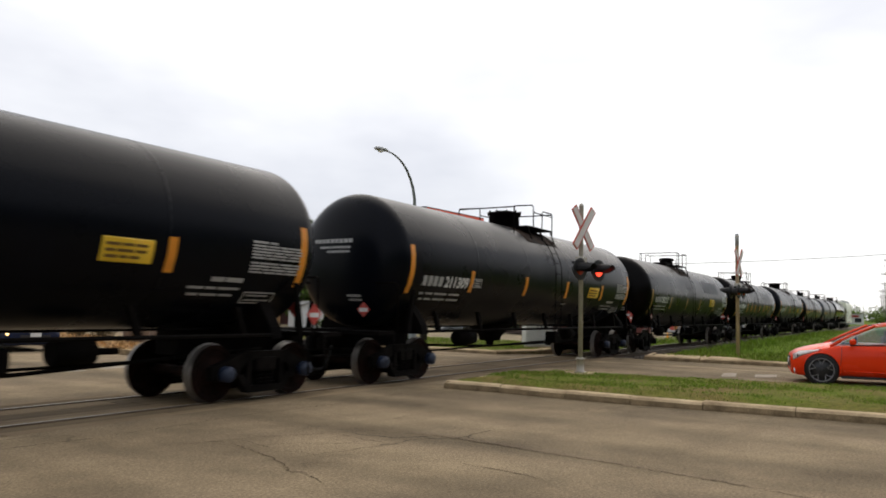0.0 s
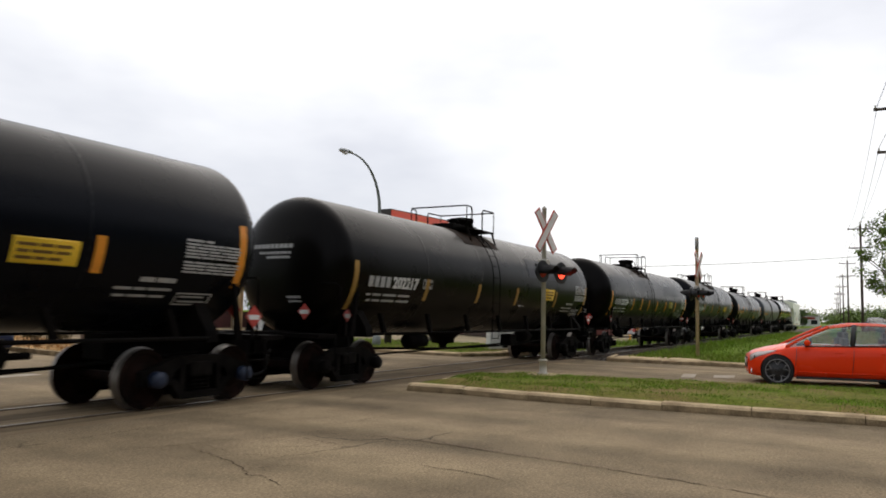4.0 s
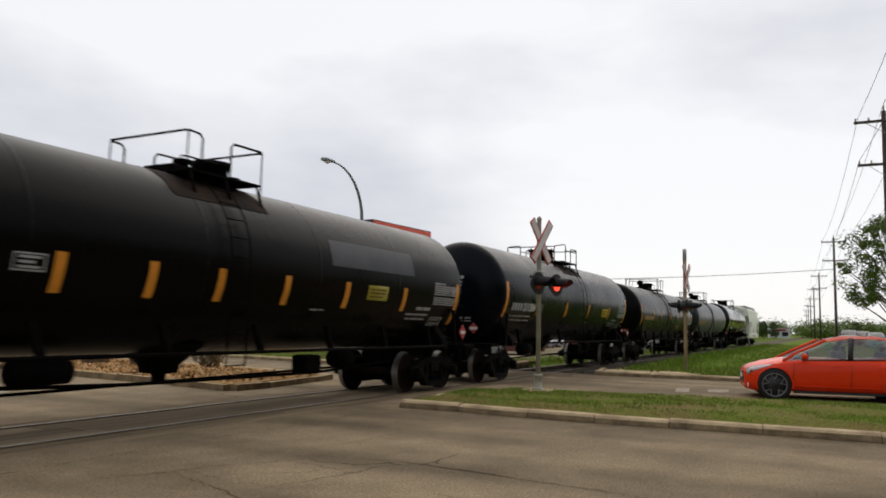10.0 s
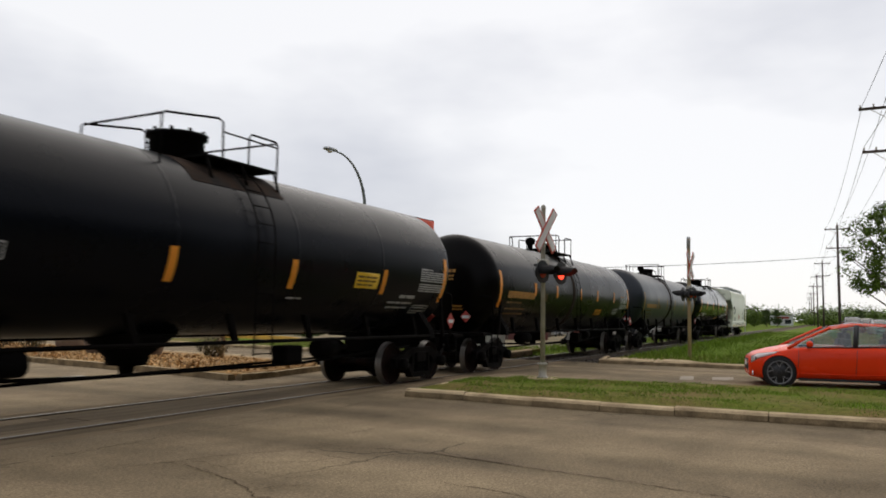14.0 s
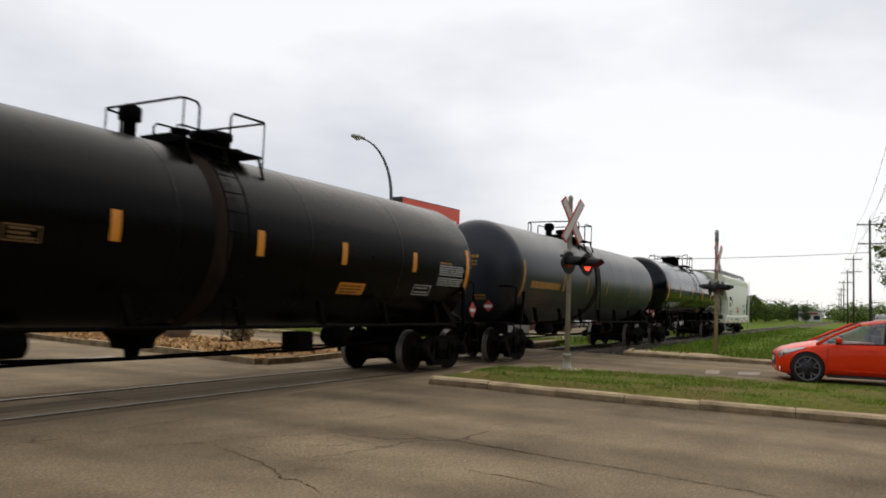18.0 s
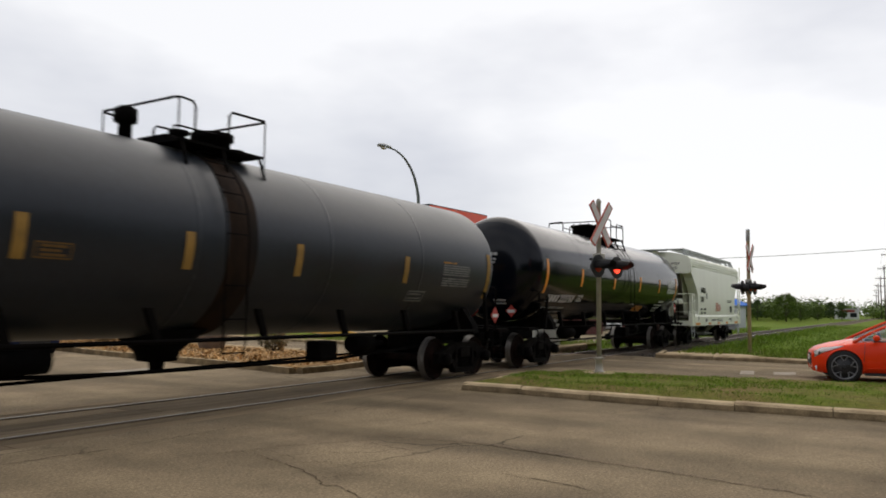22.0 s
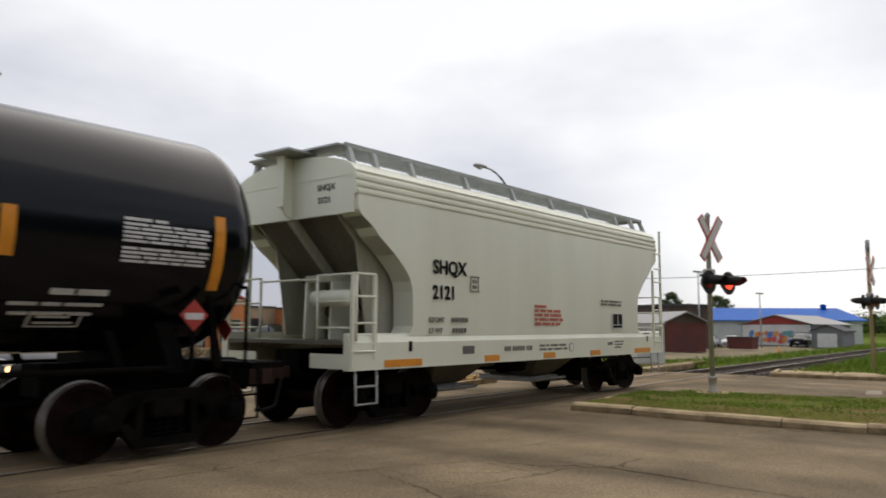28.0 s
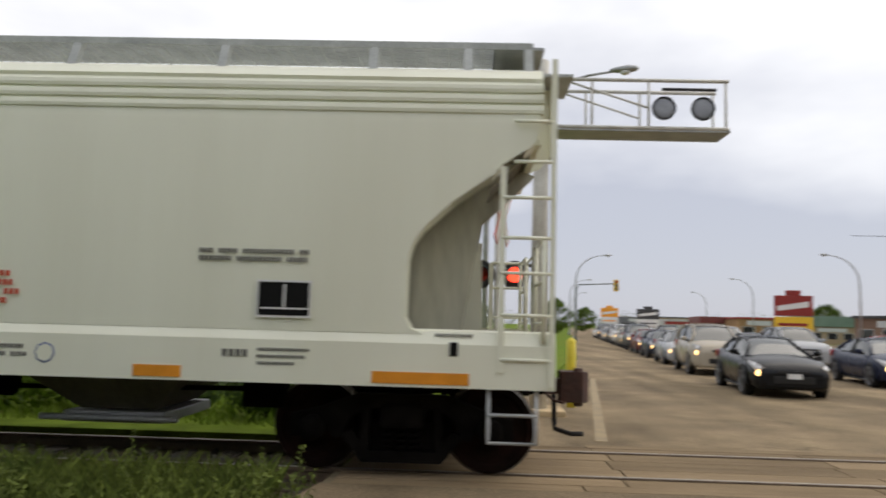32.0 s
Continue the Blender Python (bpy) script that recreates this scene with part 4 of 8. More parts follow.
        part("side_valve", fix(lathe(B(), [(top - 0.05, 0.12), (top + 0.14, 0.12), (top + 0.16, 0.15), (top + 0.20, 0.15)], "z", 12, (ox + 0.42, -0.1, 0))), M["under"], car)
        if cfg.get("vent"):
            part("vent_valve", fix(lathe(B(), [(top - 0.1, 0.10), (top + 0.25, 0.10), (top + 0.26, 0.17), (top + 0.45, 0.17), (top + 0.5, 0.08)], "z", 14, (ox - 1.62, 0, 0))), M["under"], car)
    nozzle = cfg["dome"] == "nozzle"
    p0, p1 = (-0.35, 1.35) if nozzle else (ox - 1.35, ox + 0.28)
    bm = B()
    for s in (-1, 1):
        box(bm, p0, s * 0.62 - 0.28, top - 0.04, p1, s * 0.62 + 0.28, top)
        for x in (p0 + 0.05, (p0 + p1) / 2, p1 - 0.05):
            tube(bm, [(x, s * 0.86, top - 0.02), (x, s * 1.0, zc + math.sqrt(max(r * r - 1.0, 0)))], 0.025, 5)
    part("platform", fix(bm), M["under"], car)
    if nozzle:
        hi, lo = top + 0.62, top + 0.52
        for s in (-1, 1):
            bm = tube(B(), [(-1.25, s * 0.9, top - 0.35), (-1.25, s * 0.9, hi - 0.22), (-1.20, s * 0.9, hi - 0.16), (-0.1, s * 0.9, hi), (0.0, s * 0.9, hi - 0.04), (0.02, s * 0.9, top - 0.02)], 0.019, 6)
            part("guard_rail", fix(bm), M["under"], car)
            bm = tube(B(), [(0.62, s * 0.9, top - 0.02), (0.62, s * 0.9, lo - 0.06), (0.68, s * 0.9, lo), (1.30, s * 0.9, lo), (1.35, s * 0.9, lo - 0.05), (1.35, s * 0.9, top - 0.25)], 0.018, 6)
            tube(bm, [(0.04, s * 0.9, top + 0.42), (1.35, s * 0.9, top + 0.42)], 0.015, 6)
            part("guard_rail", fix(bm), M["under"], car)
        for x, z in ((-1.22, hi - 0.18), (1.34, lo - 0.02)):
            part("cross_rail", fix(tube(B(), [(x, -0.9, z), (x, 0.9, z)], 0.018, 6)), M["under"], car)
    else:
        hi = top + 0.58
        # two hoops open towards each other, with a post at each bend
        for x0, x1 in ((ox - 1.42, ox - 1.10), (ox + 0.34, ox - 0.46)):
            d = 0.06 if x1 > x0 else -0.06
            bm = tube(B(), [(x1, -0.9, top - 0.02), (x1, -0.9, hi - 0.08), (x1 - d, -0.9, hi - 0.01), (x0 + d, -0.9, hi), (x0, -0.84, hi), (x0, 0.84, hi), (x0 + d, 0.9, hi), (x1 - d, 0.9, hi - 0.01), (x1, 0.9, hi - 0.08), (x1, 0.9, top - 0.02)], 0.020, 6)
            part("guard_rail", fix(bm), M["under"], car)
            for s in (-1, 1):
                part("rail_post", fix(tube(B(), [(x0 + d * 0.5, s * 0.89, hi - 0.01), (x0 + d * 0.5, s * 0.89, top - 0.2)], 0.014, 6)), M["under"], car)
        part("inner_rail", fix(tube(B(), [(ox - 1.2, -0.55, top + 0.1), (ox - 1.2, -0.55, top + 0.24), (ox - 1.1, -0.55, top + 0.26), (ox - 0.4, -0.55, top + 0.26), (ox - 0.35, -0.55, top + 0.1)], 0.016, 6)), M["under"], car)
    # ladders down both sides of the shell
    lx = 0.22 if nozzle else ox - 1.0
    for s in (-1, 1):
        for x in (lx, lx + 0.42):
            bm = B()
            tube(bm, [(x, s * (r + 0.10) * math.cos(a), zc + (r + 0.10) * math.sin(a)) for a in [radians(d) for d in range(64, -5, -8)]] + [(x, s * (r + 0.08), 1.0), (x, s * (r + 0.06), 0.86)], 0.013, 6)
            part("ladder_stile", fix(bm), M["under"], car)
        for k in range(9):
            a = radians(60 - k * 11.5) if k < 6 else 0
            y, z = ((r + 0.10) * math.cos(a), zc + (r + 0.10) * math.sin(a)) if k < 6 else (r + 0.06, 1.85 - (k - 6) * 0.48)
            cached("rung", "rung", lambda: fix(tube(B(), [(0.22, 0, 0), (0.64, 0, 0)], 0.011, 5)), M["under"], car, m=pose(lx - 0.22, s * y, z))
    # side running rails, hangers and the step below
    for s in (-1, 1):
        part("running_rail", fix(tube(B(), [(-half + 0.6, s * 1.40, 1.08), (half - 0.6, s * 1.40, 1.08)], 0.032, 6)), M["under"], car)
        for k in range(7):
            x = -half + 1.2 + k * (2 * half - 2.4) / 6
            part("rail_bracket", fix(prism(B(), [(x - 0.05, 1.08), (x + 0.05, 1.08), (x - 0.12, 1.52), (x - 0.22, 1.52)], s * 1.385, s * 1.30)), M["under"], car)
    part("brake_pipe", fix(tube(B(), [(-half, -0.55, 0.78), (-2.0, -0.62, 0.62), (2.5, -0.62, 0.60), (half, -0.5, 0.80)], 0.030, 6)), M["under"], car)
    part("brake_rod", fix(tube(B(), [(-half + 2.2, -0.3, 0.55), (half - 2.4, -0.3, 0.66)], 0.024, 6)), M["under"], car)
    # belly: outlet, brake gear
    bm = lathe(B(), [(0.55, 0.10), (0.70, 0.12), (0.72, 0.30), (0.86, 0.34), (1.20, 0.75)], "z", 20, (-0.9, 0, 0))
    part("bottom_outlet", fix(bm), M["under"], car)
    bm = tube(B(), [(3.0, -0.62, 0.86), (3.6, -0.62, 0.86)], 0.17, 14)
    tube(bm, [(3.6, -0.62, 0.86), (4.0, -0.62, 0.86)], 0.05, 8)
    part("brake_cylinder", fix(bm), M["under"], car)
    part("brake_valve", fix(box(B(), 1.9, -0.80, 0.60, 2.4, -0.45, 0.95, bevel=0.05)), M["under"], car)
    part("air_tank", fix(lathe(B(), [(-0.45, 0.06), (-0.40, 0.17), (0.40, 0.17), (0.45, 0.06)], "x", 16, (-3.4, -0.62, 0.86))), M["under"], car)
    # ends: stub sill, bolster, saddle, grab irons, coupler, placards
    for s in (-1, 1):
        e = s * (half - 0.55)
        bm = box(B(), min(s * (half - 1.6), s * (half + 1.15)), -0.27, 0.72, max(s * (half - 1.6), s * (half + 1.15)), 0.27, 1.12, bevel=0.02)
        part("stub_sill", fix(bm), M["under"], car)
        bm = B()
        prism(bm, [(-1.43, 1.02), (1.43, 1.02), (1.40, 1.20), (1.10, 1.62), (0.6, 1.30), (0, 1.2), (-0.6, 1.30), (-1.10, 1.62), (-1.40, 1.20)], e - 0.12, e + 0.12, "x")
        part("tank_saddle", fix(bm), M["under"], car)
        bm = box(B(), min(s * (half + 0.55), s * (half + 1.1)), -1.42, 1.02, max(s * (half + 0.55), s * (half + 1.1)), 1.42, 1.10)
        part("end_platform", fix(bm), M["under"], car)
        cached("coupler", "coupler", coupler_mesh, M["coupler"] if cfg.get("rusty") else M["under"], car, m=pose(s * (half + 1.1), 0, 0, 0, 0, 0 if s > 0 else 180))
        cached("hose", "air_hose", hose_mesh, M["rubber"], car, m=pose(s * (half + 1.15), 0, 0, 0, 0, 0 if s > 0 else 180))
        for q in (-1, 1):
            bm = tube(B(), [(s * (half + 0.45), q * 1.40, 1.06), (s * (half + 0.45), q * 1.40, 2.02), (s * (half + 0.50), q * 1.32, 2.08), (s * (half + 0.62), q * 0.2, 2.08)], 0.022, 6)
            part("end_handrail", fix(bm), M["under"], car)
            bm = tube(B(), [(s * (half + 0.2), q * 1.44, 1.05), (s * (half + 0.2), q * 1.46, 0.40), (s * (half + 0.62), q * 1.46, 0.40), (s * (half + 0.62), q * 1.44, 1.05)], 0.02, 6)
            tube(bm, [(s * (half + 0.2), q * 1.46, 0.70), (s * (half + 0.62), q * 1.46, 0.70)], 0.018, 6)
            part("sill_step", fix(bm), M["under"], car)
            part("corner_post", fix(prism(B(), [(s * (half - 0.02), 1.05), (s * (half + 0.10), 1.05), (s * (half - 0.08), 1.95), (s * (half - 0.14), 1.95)], q * 1.36, q * 1.42)), M["under"], car)
        # red diamond placards with a white middle, in holders on the side and on the end
        sides = [(s * (half + 0.30), 1.42, 0.19, "placard_red")] if s > 0 else []
        if s > 0 and "placard" in cfg:
            sides = [(*cfg["placard"], 0.19, "placard_red")]
        if s < 0 and cfg["paint"] == "tank_brown" and cfg.get("number"):
            sides = [(-half - 0.30, 1.46, 0.13, "placard_dim")]
        for x, z, q, mt in sides:
            h = part("placard", fix(prism(B(), [(x - q, z), (x, z - q), (x + q, z), (x, z + q)], -1.47, -1.455)), M[mt], car, "red diamond placard with a white middle")
            part("placard_band", fix(prism(B(), [(x - q * 0.68, z + 0.03), (x - q * 0.62, z - 0.05), (x + q * 0.62, z - 0.05), (x + q * 0.68, z + 0.03)], -1.474, -1.47)), M["letter"] if s > 0 else M["letter_dim"], h)
            part("placard_bracket", fix(box(B(), x - 0.03, -1.45, 1.05, x + 0.03, -1.43, z + 0.1)), M["under"], car)
        ex, z, q = s * (half + 0.64), 1.52, 0.16
        h = part("placard", fix(prism(B(), [(-0.67 - q, z), (-0.67, z - q), (-0.67 + q, z), (-0.67, z + q)], min(ex, ex + s * 0.01), max(ex, ex + s * 0.01), "x")), M["placard_red"], car, "red diamond placard with a white middle")
        part("placard_band", fix(box(B(), min(ex + s * 0.011, ex + s * 0.014), -0.78, z - 0.045, max(ex + s * 0.011, ex + s * 0.014), -0.56, z + 0.035)), M["letter"], h)
        # end lettering on the head
        def head_x(y, z):
            q = min(math.hypot(y, z - zc) / r, 1.0) ** (1 / 0.84)
            return s * (sh + hd * math.sqrt(max(1 - q * q, 0)) + 0.006)
        for y, w, zz, tall in ((-0.36, 1.10, zc + 0.32, 0.085), (-0.32, 0.86, zc + 0.20, 0.05), (-0.30, 0.62, zc + 0.11, 0.05), (-0.55, 0.34, 1.78, 0.05), (-0.55, 0.30, 1.70, 0.04)):
            bm = B()
            for i in range(9):
                y0, y1 = y + w * i / 9, y + w * (i + 0.78) / 9
                bm.faces.new([bm.verts.new((head_x(a, b), a, b)) for a, b in ((y0, zz), (y1, zz), (y1, zz + tall), (y0, zz + tall))])
            part("end_stencil", fix(bm), M["ochre"] if cfg.get("logo") else M["letter_mid"], car)["kind"] = "stuff"
    rail_truck(car, -half + 0.35, cfg.get("blue", False))
    rail_truck(car, half - 0.42, cfg.get("blue", False))
    return car


DARK = "black tank car with hatch platform and amber reflective stripes"
def row(half, xs, z, tall=1.05, dz=None, short=0.52):
    """The tall end stripes and the short ones between them."""
    return [(-half, 0.15, tall, z if dz is None else dz), (half, 0.15, tall, z if dz is None else dz)] + [(x, 0.15, short, z) for x in xs]


CARS = [
    dict(x=2.71, data=(5.73, 2.08), half=6.9, paint="tank_black", dome="nozzle", stripes=row(6.9, (-4.4, -1.4, 1.4, 4.22), -0.36, dz=-0.22), number="211307", label=DARK, blue=True,
         sheets=((3.52, 2.25, 0.80, 0.34, "yellow", "yellow_notice"),)),
    dict(x=19.94, data=(5.82, 2.08), half=6.99, paint="tank_black", dome="nozzle", stripes=row(6.99, (-4.43, -1.47, 1.38, 4.38), -0.37, dz=-0.22),
         number="211309", label=DARK, blue=True, sheets=((3.64, 2.21, 0.90, 0.34, "yellow", "yellow_notice"),)),
    dict(zc=2.47, dome_dx=0.10, x=37.16, data=(5.97, 2.08), box=(6.05, 1.57, 0.70), half=7.05, paint="tank_brown", dome="valves", stripes=row(7.05, (-4.2, -1.5, 1.0, 4.15), -0.40, dz=-0.42), amber="amber_dim",
         number="202217", label="sooty black tank car with a grey painted-over patch", sheets=((3.4, 2.98, 3.1, 0.62, "patch", "painted_over_patch"), (3.52, 2.20, 0.90, 0.36, "yellow", "yellow_notice"))),
    dict(zc=2.49, dome_dx=0.01, x=54.63, data=(5.83, 2.06), box=(5.95, 1.57, 0.62), half=7.02, paint="tank_brown", dome="valves", stripes=row(7.02, (-3.78, -2.37, -1.06, 0.51, 2.31, 4.50), -0.38, dz=-0.42),
         number="202204", label="sooty black tank car with many amber stripes and grey patch", sheets=((3.31, 2.90, 3.1, 0.52, "patch_mid", "painted_over_patch"), (3.41, 2.20, 0.75, 0.30, "yellow_dim", "yellow_notice"))),
    dict(x=71.77, data=(5.70, 2.08), half=6.85, paint="tank_black", dome="nozzle", stripes=row(6.85, (-4.22, -1.39, 1.29, 4.22), -0.39, dz=-0.25),
         number="211304", label=DARK, rusty=True, sheets=((3.60, 2.21, 0.82, 0.32, "yellow", "yellow_notice"),)),
    dict(zc=2.42, dome_dx=0.42, x=89.17, data=(5.83, 1.95), box=(4.93, 1.71, 0.70), half=7.15, paint="tank_brown", dome="valves", vent=True, spill=0.16, stripes=row(7.15, (-4.45, -2.40, 0.2, 2.36, 4.78), -0.04, dz=-0.12, short=0.40), logo=True,
         label="weathered black tank car with faded orange lettering, stained belt", sheets=((2.80, 1.76, 0.80, 0.24, "amber", "orange_notice"),)),
    dict(zc=2.52, x=106.75, data=(5.01, 2.04), box=(3.90, 1.70, 0.60), half=7.01, paint="tank_grey", dome="valves", vent=True, spill=0.28, stripes=row(7.01, (-3.85, -1.55, 0.62, 3.66), -0.22), amber="amber_dim", logo=True, mark="letter_dim", fine="letter_dim",
         label="slate-grey tank car with faded orange lettering, rusty belt"),
    dict(zc=2.69, hd=0.68, shell_half=6.94, data=(5.41, 2.30), box=(4.61, 1.56, 0.58), fine="letter", placard=(6.34, 1.70), x=123.85, half=6.70, paint="tank_gloss", dome="nozzle", stripes=row(6.68, (-4.10, -1.14, 1.70, 4.20), -0.16, tall=0.95, dz=-0.22), saddle=False, text_z=1.80,
         number="222758", label="glossy black tank car that mirrors the sky", sheets=((2.53, 1.65, 0.96, 0.26, "amber", "orange_notice"),)),
]
for cfg in CARS:
    tank_car(cfg)


# ---- the covered hopper at the end ----
def hopper_car():
    car = thing("hopper_car", "pale grey covered hopper car with black lettering and roof walkway", "hopper car")
    TRAIN.append((car, 138.44))
    H = 5.72
    # dirty: grime plus painted-in shade, for slopes, platforms and outlets
    grey, dirty = M["hopper"], M["hopper_dirt_shade"]

    def width(z):
        """Half the body's width: bulged sides that lean in towards the roof."""
        k = (z - 1.45) / 2.0
        return 1.53 - 0.05 * (k - 0.4) ** 2 - (0.10 * max(0, z - 3.45) ** 1.5)

    # side panels with the cut-back ends
    prof = [(5.55, 3.60), (5.54, 3.34), (5.46, 3.25), (5.20, 3.10), (5.10, 2.98), (4.72, 2.71), (4.43, 2.44), (4.33, 2.30), (4.29, 2.14), (4.28, 1.58), (4.34, 1.47), (4.46, 1.42)]
    zs = [1.42, 1.445, 1.47, 1.52, 1.58, 1.72, 1.85, 2.02, 2.2, 2.35, 2.48, 2.6, 2.7, 2.84, 2.98, 3.07, 3.16, 3.23, 3.30, 3.40, 3.50, 3.60]

    def end_at(z):
        pts = sorted((b, a) for a, b in prof)
        return float(np.interp(z, [p[0] for p in pts], [p[1] for p in pts]))
    for s in (-1, 1):
        bm = B()
        rings = []
        for z in zs:
            e = end_at(z)
            xs = [-e + 2 * e * k / 24 for k in range(25)]
            rings.append([(x, s * width(z), z) for x in xs] + [(x, s * (width(z) - 0.03), z) for x in xs[::-1]])
        ring_loft(bm, rings, smooth=False)
        part("side_panel", fix(bm), grey, car)
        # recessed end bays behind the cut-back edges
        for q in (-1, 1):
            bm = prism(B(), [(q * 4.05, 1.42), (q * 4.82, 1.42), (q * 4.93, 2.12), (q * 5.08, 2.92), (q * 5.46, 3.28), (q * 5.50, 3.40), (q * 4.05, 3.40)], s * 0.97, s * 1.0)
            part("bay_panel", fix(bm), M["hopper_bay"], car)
            bm = B()
            pts = [(a * q, z) for a, z in prof]
            for (a, z), (b, y) in zip(pts, pts[1:]):
                vs = [(a, s * width(z), z), (b, s * width(y), y), (b, s * 1.10, y), (a, s * 1.10, z)]
                bm.faces.new([bm.verts.new(v) for v in vs])
            bmesh.ops.solidify(bm, geom=bm.faces[:], thickness=0.02)
            part("edge_return", fix(bm), grey, car)
        # ribs below the eaves
        for k, z in enumerate((3.58, 3.69, 3.80)):
            w = width(z)
            bm = prism(B(), [(s * (w - 0.05), z), (s * (w + 0.015), z + 0.012), (s * (w + 0.02), z + 0.045), (s * (w + 0.012), z + 0.085), (s * (w - 0.012), z + 0.10), (s * (w - 0.025), z + 0.12), (s * (w - 0.06), z + 0.12)], -5.58, 5.58, "x")
            part("eaves_rib", fix(bm), grey, car)
    # roof
    arc = [(1.47 * math.sin(a), 3.92 + 0.37 * math.cos(a)) for a in [radians(d) for d in range(-84, 85, 14)]]
    bm = prism(B(), arc + [(1.42, 3.88), (-1.42, 3.88)], -5.58, 5.58, "x")
    part("roof", fix(bm), grey, car)
    # end walls and slope sheets
    for q in (-1, 1):
        bm = prism(B(), [(-1.44, 3.30), (1.44, 3.30), (1.46, 3.92)] + [(y, z) for y, z in arc[::-1]] + [(-1.46, 3.92)], min(q * 5.50, q * 5.57), max(q * 5.50, q * 5.57), "x")
        part("end_wall", fix(bm), grey, car)
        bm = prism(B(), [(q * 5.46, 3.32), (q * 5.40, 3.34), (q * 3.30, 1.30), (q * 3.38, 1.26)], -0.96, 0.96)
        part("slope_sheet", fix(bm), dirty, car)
        # centre fin, the rib down the slope, the crosswalk on top, and the brake gear on the platform
        part("end_fin", fix(prism(B(), [(q * 5.57, 3.30), (q * 5.70, 3.36), (q * 5.80, 3.50), (q * 5.80, 4.30), (q * 5.57, 4.30)], -0.02, 0.02)), grey, car)
        part("end_flange", fix(box(B(), min(q * 5.80, q * 5.825), -0.09, 3.48, max(q * 5.80, q * 5.825), 0.09, 4.32)), grey, car)
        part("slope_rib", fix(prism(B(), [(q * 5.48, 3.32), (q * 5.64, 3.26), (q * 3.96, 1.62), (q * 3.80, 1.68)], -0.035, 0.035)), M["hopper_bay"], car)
        part("end_crosswalk", fix(box(B(), min(q * 5.42, q * 6.02), -0.42, 4.33, max(q * 5.42, q * 6.02), 0.42, 4.37, bevel=0.008)), M["walkway"], car)
        for y in (-0.42, 0.20):
            part("end_column", fix(prism(B(), [(q * 4.62, 1.36), (q * 5.06, 1.36), (q * 5.02, 2.42), (q * 4.62, 2.42)], y, y + 0.05)), grey, car)
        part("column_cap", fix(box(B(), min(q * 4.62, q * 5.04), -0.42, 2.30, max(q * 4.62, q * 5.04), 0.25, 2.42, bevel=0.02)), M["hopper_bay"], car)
        if q < 0:
            part("air_reservoir", fix(lathe(B(), [(-0.42, 0.05), (-0.38, 0.13), (0.38, 0.13), (0.42, 0.05)], "y", 18, (q * 5.22, -0.62, 2.02))), grey, car)
            part("brake_rod", fix(tube(B(), [(q * 5.25, -0.30, 1.36), (q * 5.25, -0.30, 1.90)], 0.03, 6)), M["under"], car)
        for s in (-1, 1):
            part("end_sill_plate", fix(box(B(), min(q * 5.66, q * 5.70), min(s * 0.66, s * 1.55), 0.94, max(q * 5.66, q * 5.70), max(s * 0.66, s * 1.55), 1.16)), grey, car)
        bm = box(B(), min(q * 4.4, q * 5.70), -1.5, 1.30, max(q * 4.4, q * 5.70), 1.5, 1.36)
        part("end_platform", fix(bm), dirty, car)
        # ladders and handrails on the corners
        for s in (-1, 1):
            bm = B()
            box(bm, q * 5.68 - 0.026, s * 1.56 - 0.024, 0.95, q * 5.68 + 0.026, s * 1.56 + 0.024, 4.12 if q * s < 0 else 2.36)
            part("corner_stile", fix(bm), grey, car)
            x1 = q * 5.20
            bm = B()
            box(bm, x1 - 0.03, s * 1.55 - 0.025, 1.08, x1 + 0.03, s * 1.55 + 0.025, 3.05 if q * s < 0 else 2.36)
            part("ladder_stile", fix(bm), grey, car)
            zz = [1.20, 1.62, 2.02, 2.36] + ([2.75, 3.10, 3.5] if q * s < 0 else [])
            for z in zz:
                x2 = x1 if z < 3.0 else q * 5.30
                part("rung", fix(tube(B(), [(x2, s * 1.57, z), (q * 5.68, s * 1.57, z)], 0.018, 6)), grey, car)
            bm = B()
            for y in ((s * 1.56), (s * 0.7)):
                tube(bm, [(q * 5.60, y, 1.36), (q * 5.60, y, 2.36)], 0.025, 6)
            for z in (1.55, 1.95, 2.36):
                tube(bm, [(q * 5.60, s * 0.7, z), (q * 5.60, s * 1.56, z)], 0.018, 6)
            part("end_ladder", fix(bm), grey, car)
            bm = tube(B(), [(q * 5.55, s * 1.50, 0.95), (q * 5.55, s * 1.52, 0.42), (q * 5.10, s * 1.52, 0.42), (q * 5.10, s * 1.50, 0.95)], 0.022, 6)
            tube(bm, [(q * 5.55, s * 1.52, 0.68), (q * 5.10, s * 1.52, 0.68)], 0.018, 6)
            part("stirrup_step", fix(bm), M["galv"], car)
        part("grab_bar", fix(tube(B(), [(q * 5.62, -0.7, 2.30), (q * 5.62, 0.7, 2.30)], 0.018, 6)), grey, car)
        cached("coupler_r", "coupler", coupler_mesh, M["coupler"], car, m=pose(q * 5.85, 0, 0, 0, 0, 0 if q > 0 else 180))
        cached("hose", "air_hose", hose_mesh, M["rubber"], car, m=pose(q * 5.92, 0, 0, 0, 0, 0 if q > 0 else 180))
        part("stub_sill", fix(box(B(), min(q * 3.2, q * 5.6), -0.28, 0.75, max(q * 3.2, q * 5.6), 0.28, 1.2, bevel=0.02)), M["under"], car)
    # side sills
    for s in (-1, 1):
        bm = prism(B(), [(s * 1.42, 0.92), (s * 1.56, 0.92), (s * 1.56, 1.33), (s * 1.50, 1.45), (s * 1.42, 1.47)], -H, H, "x")
        part("side_sill", fix(bm), grey, car)
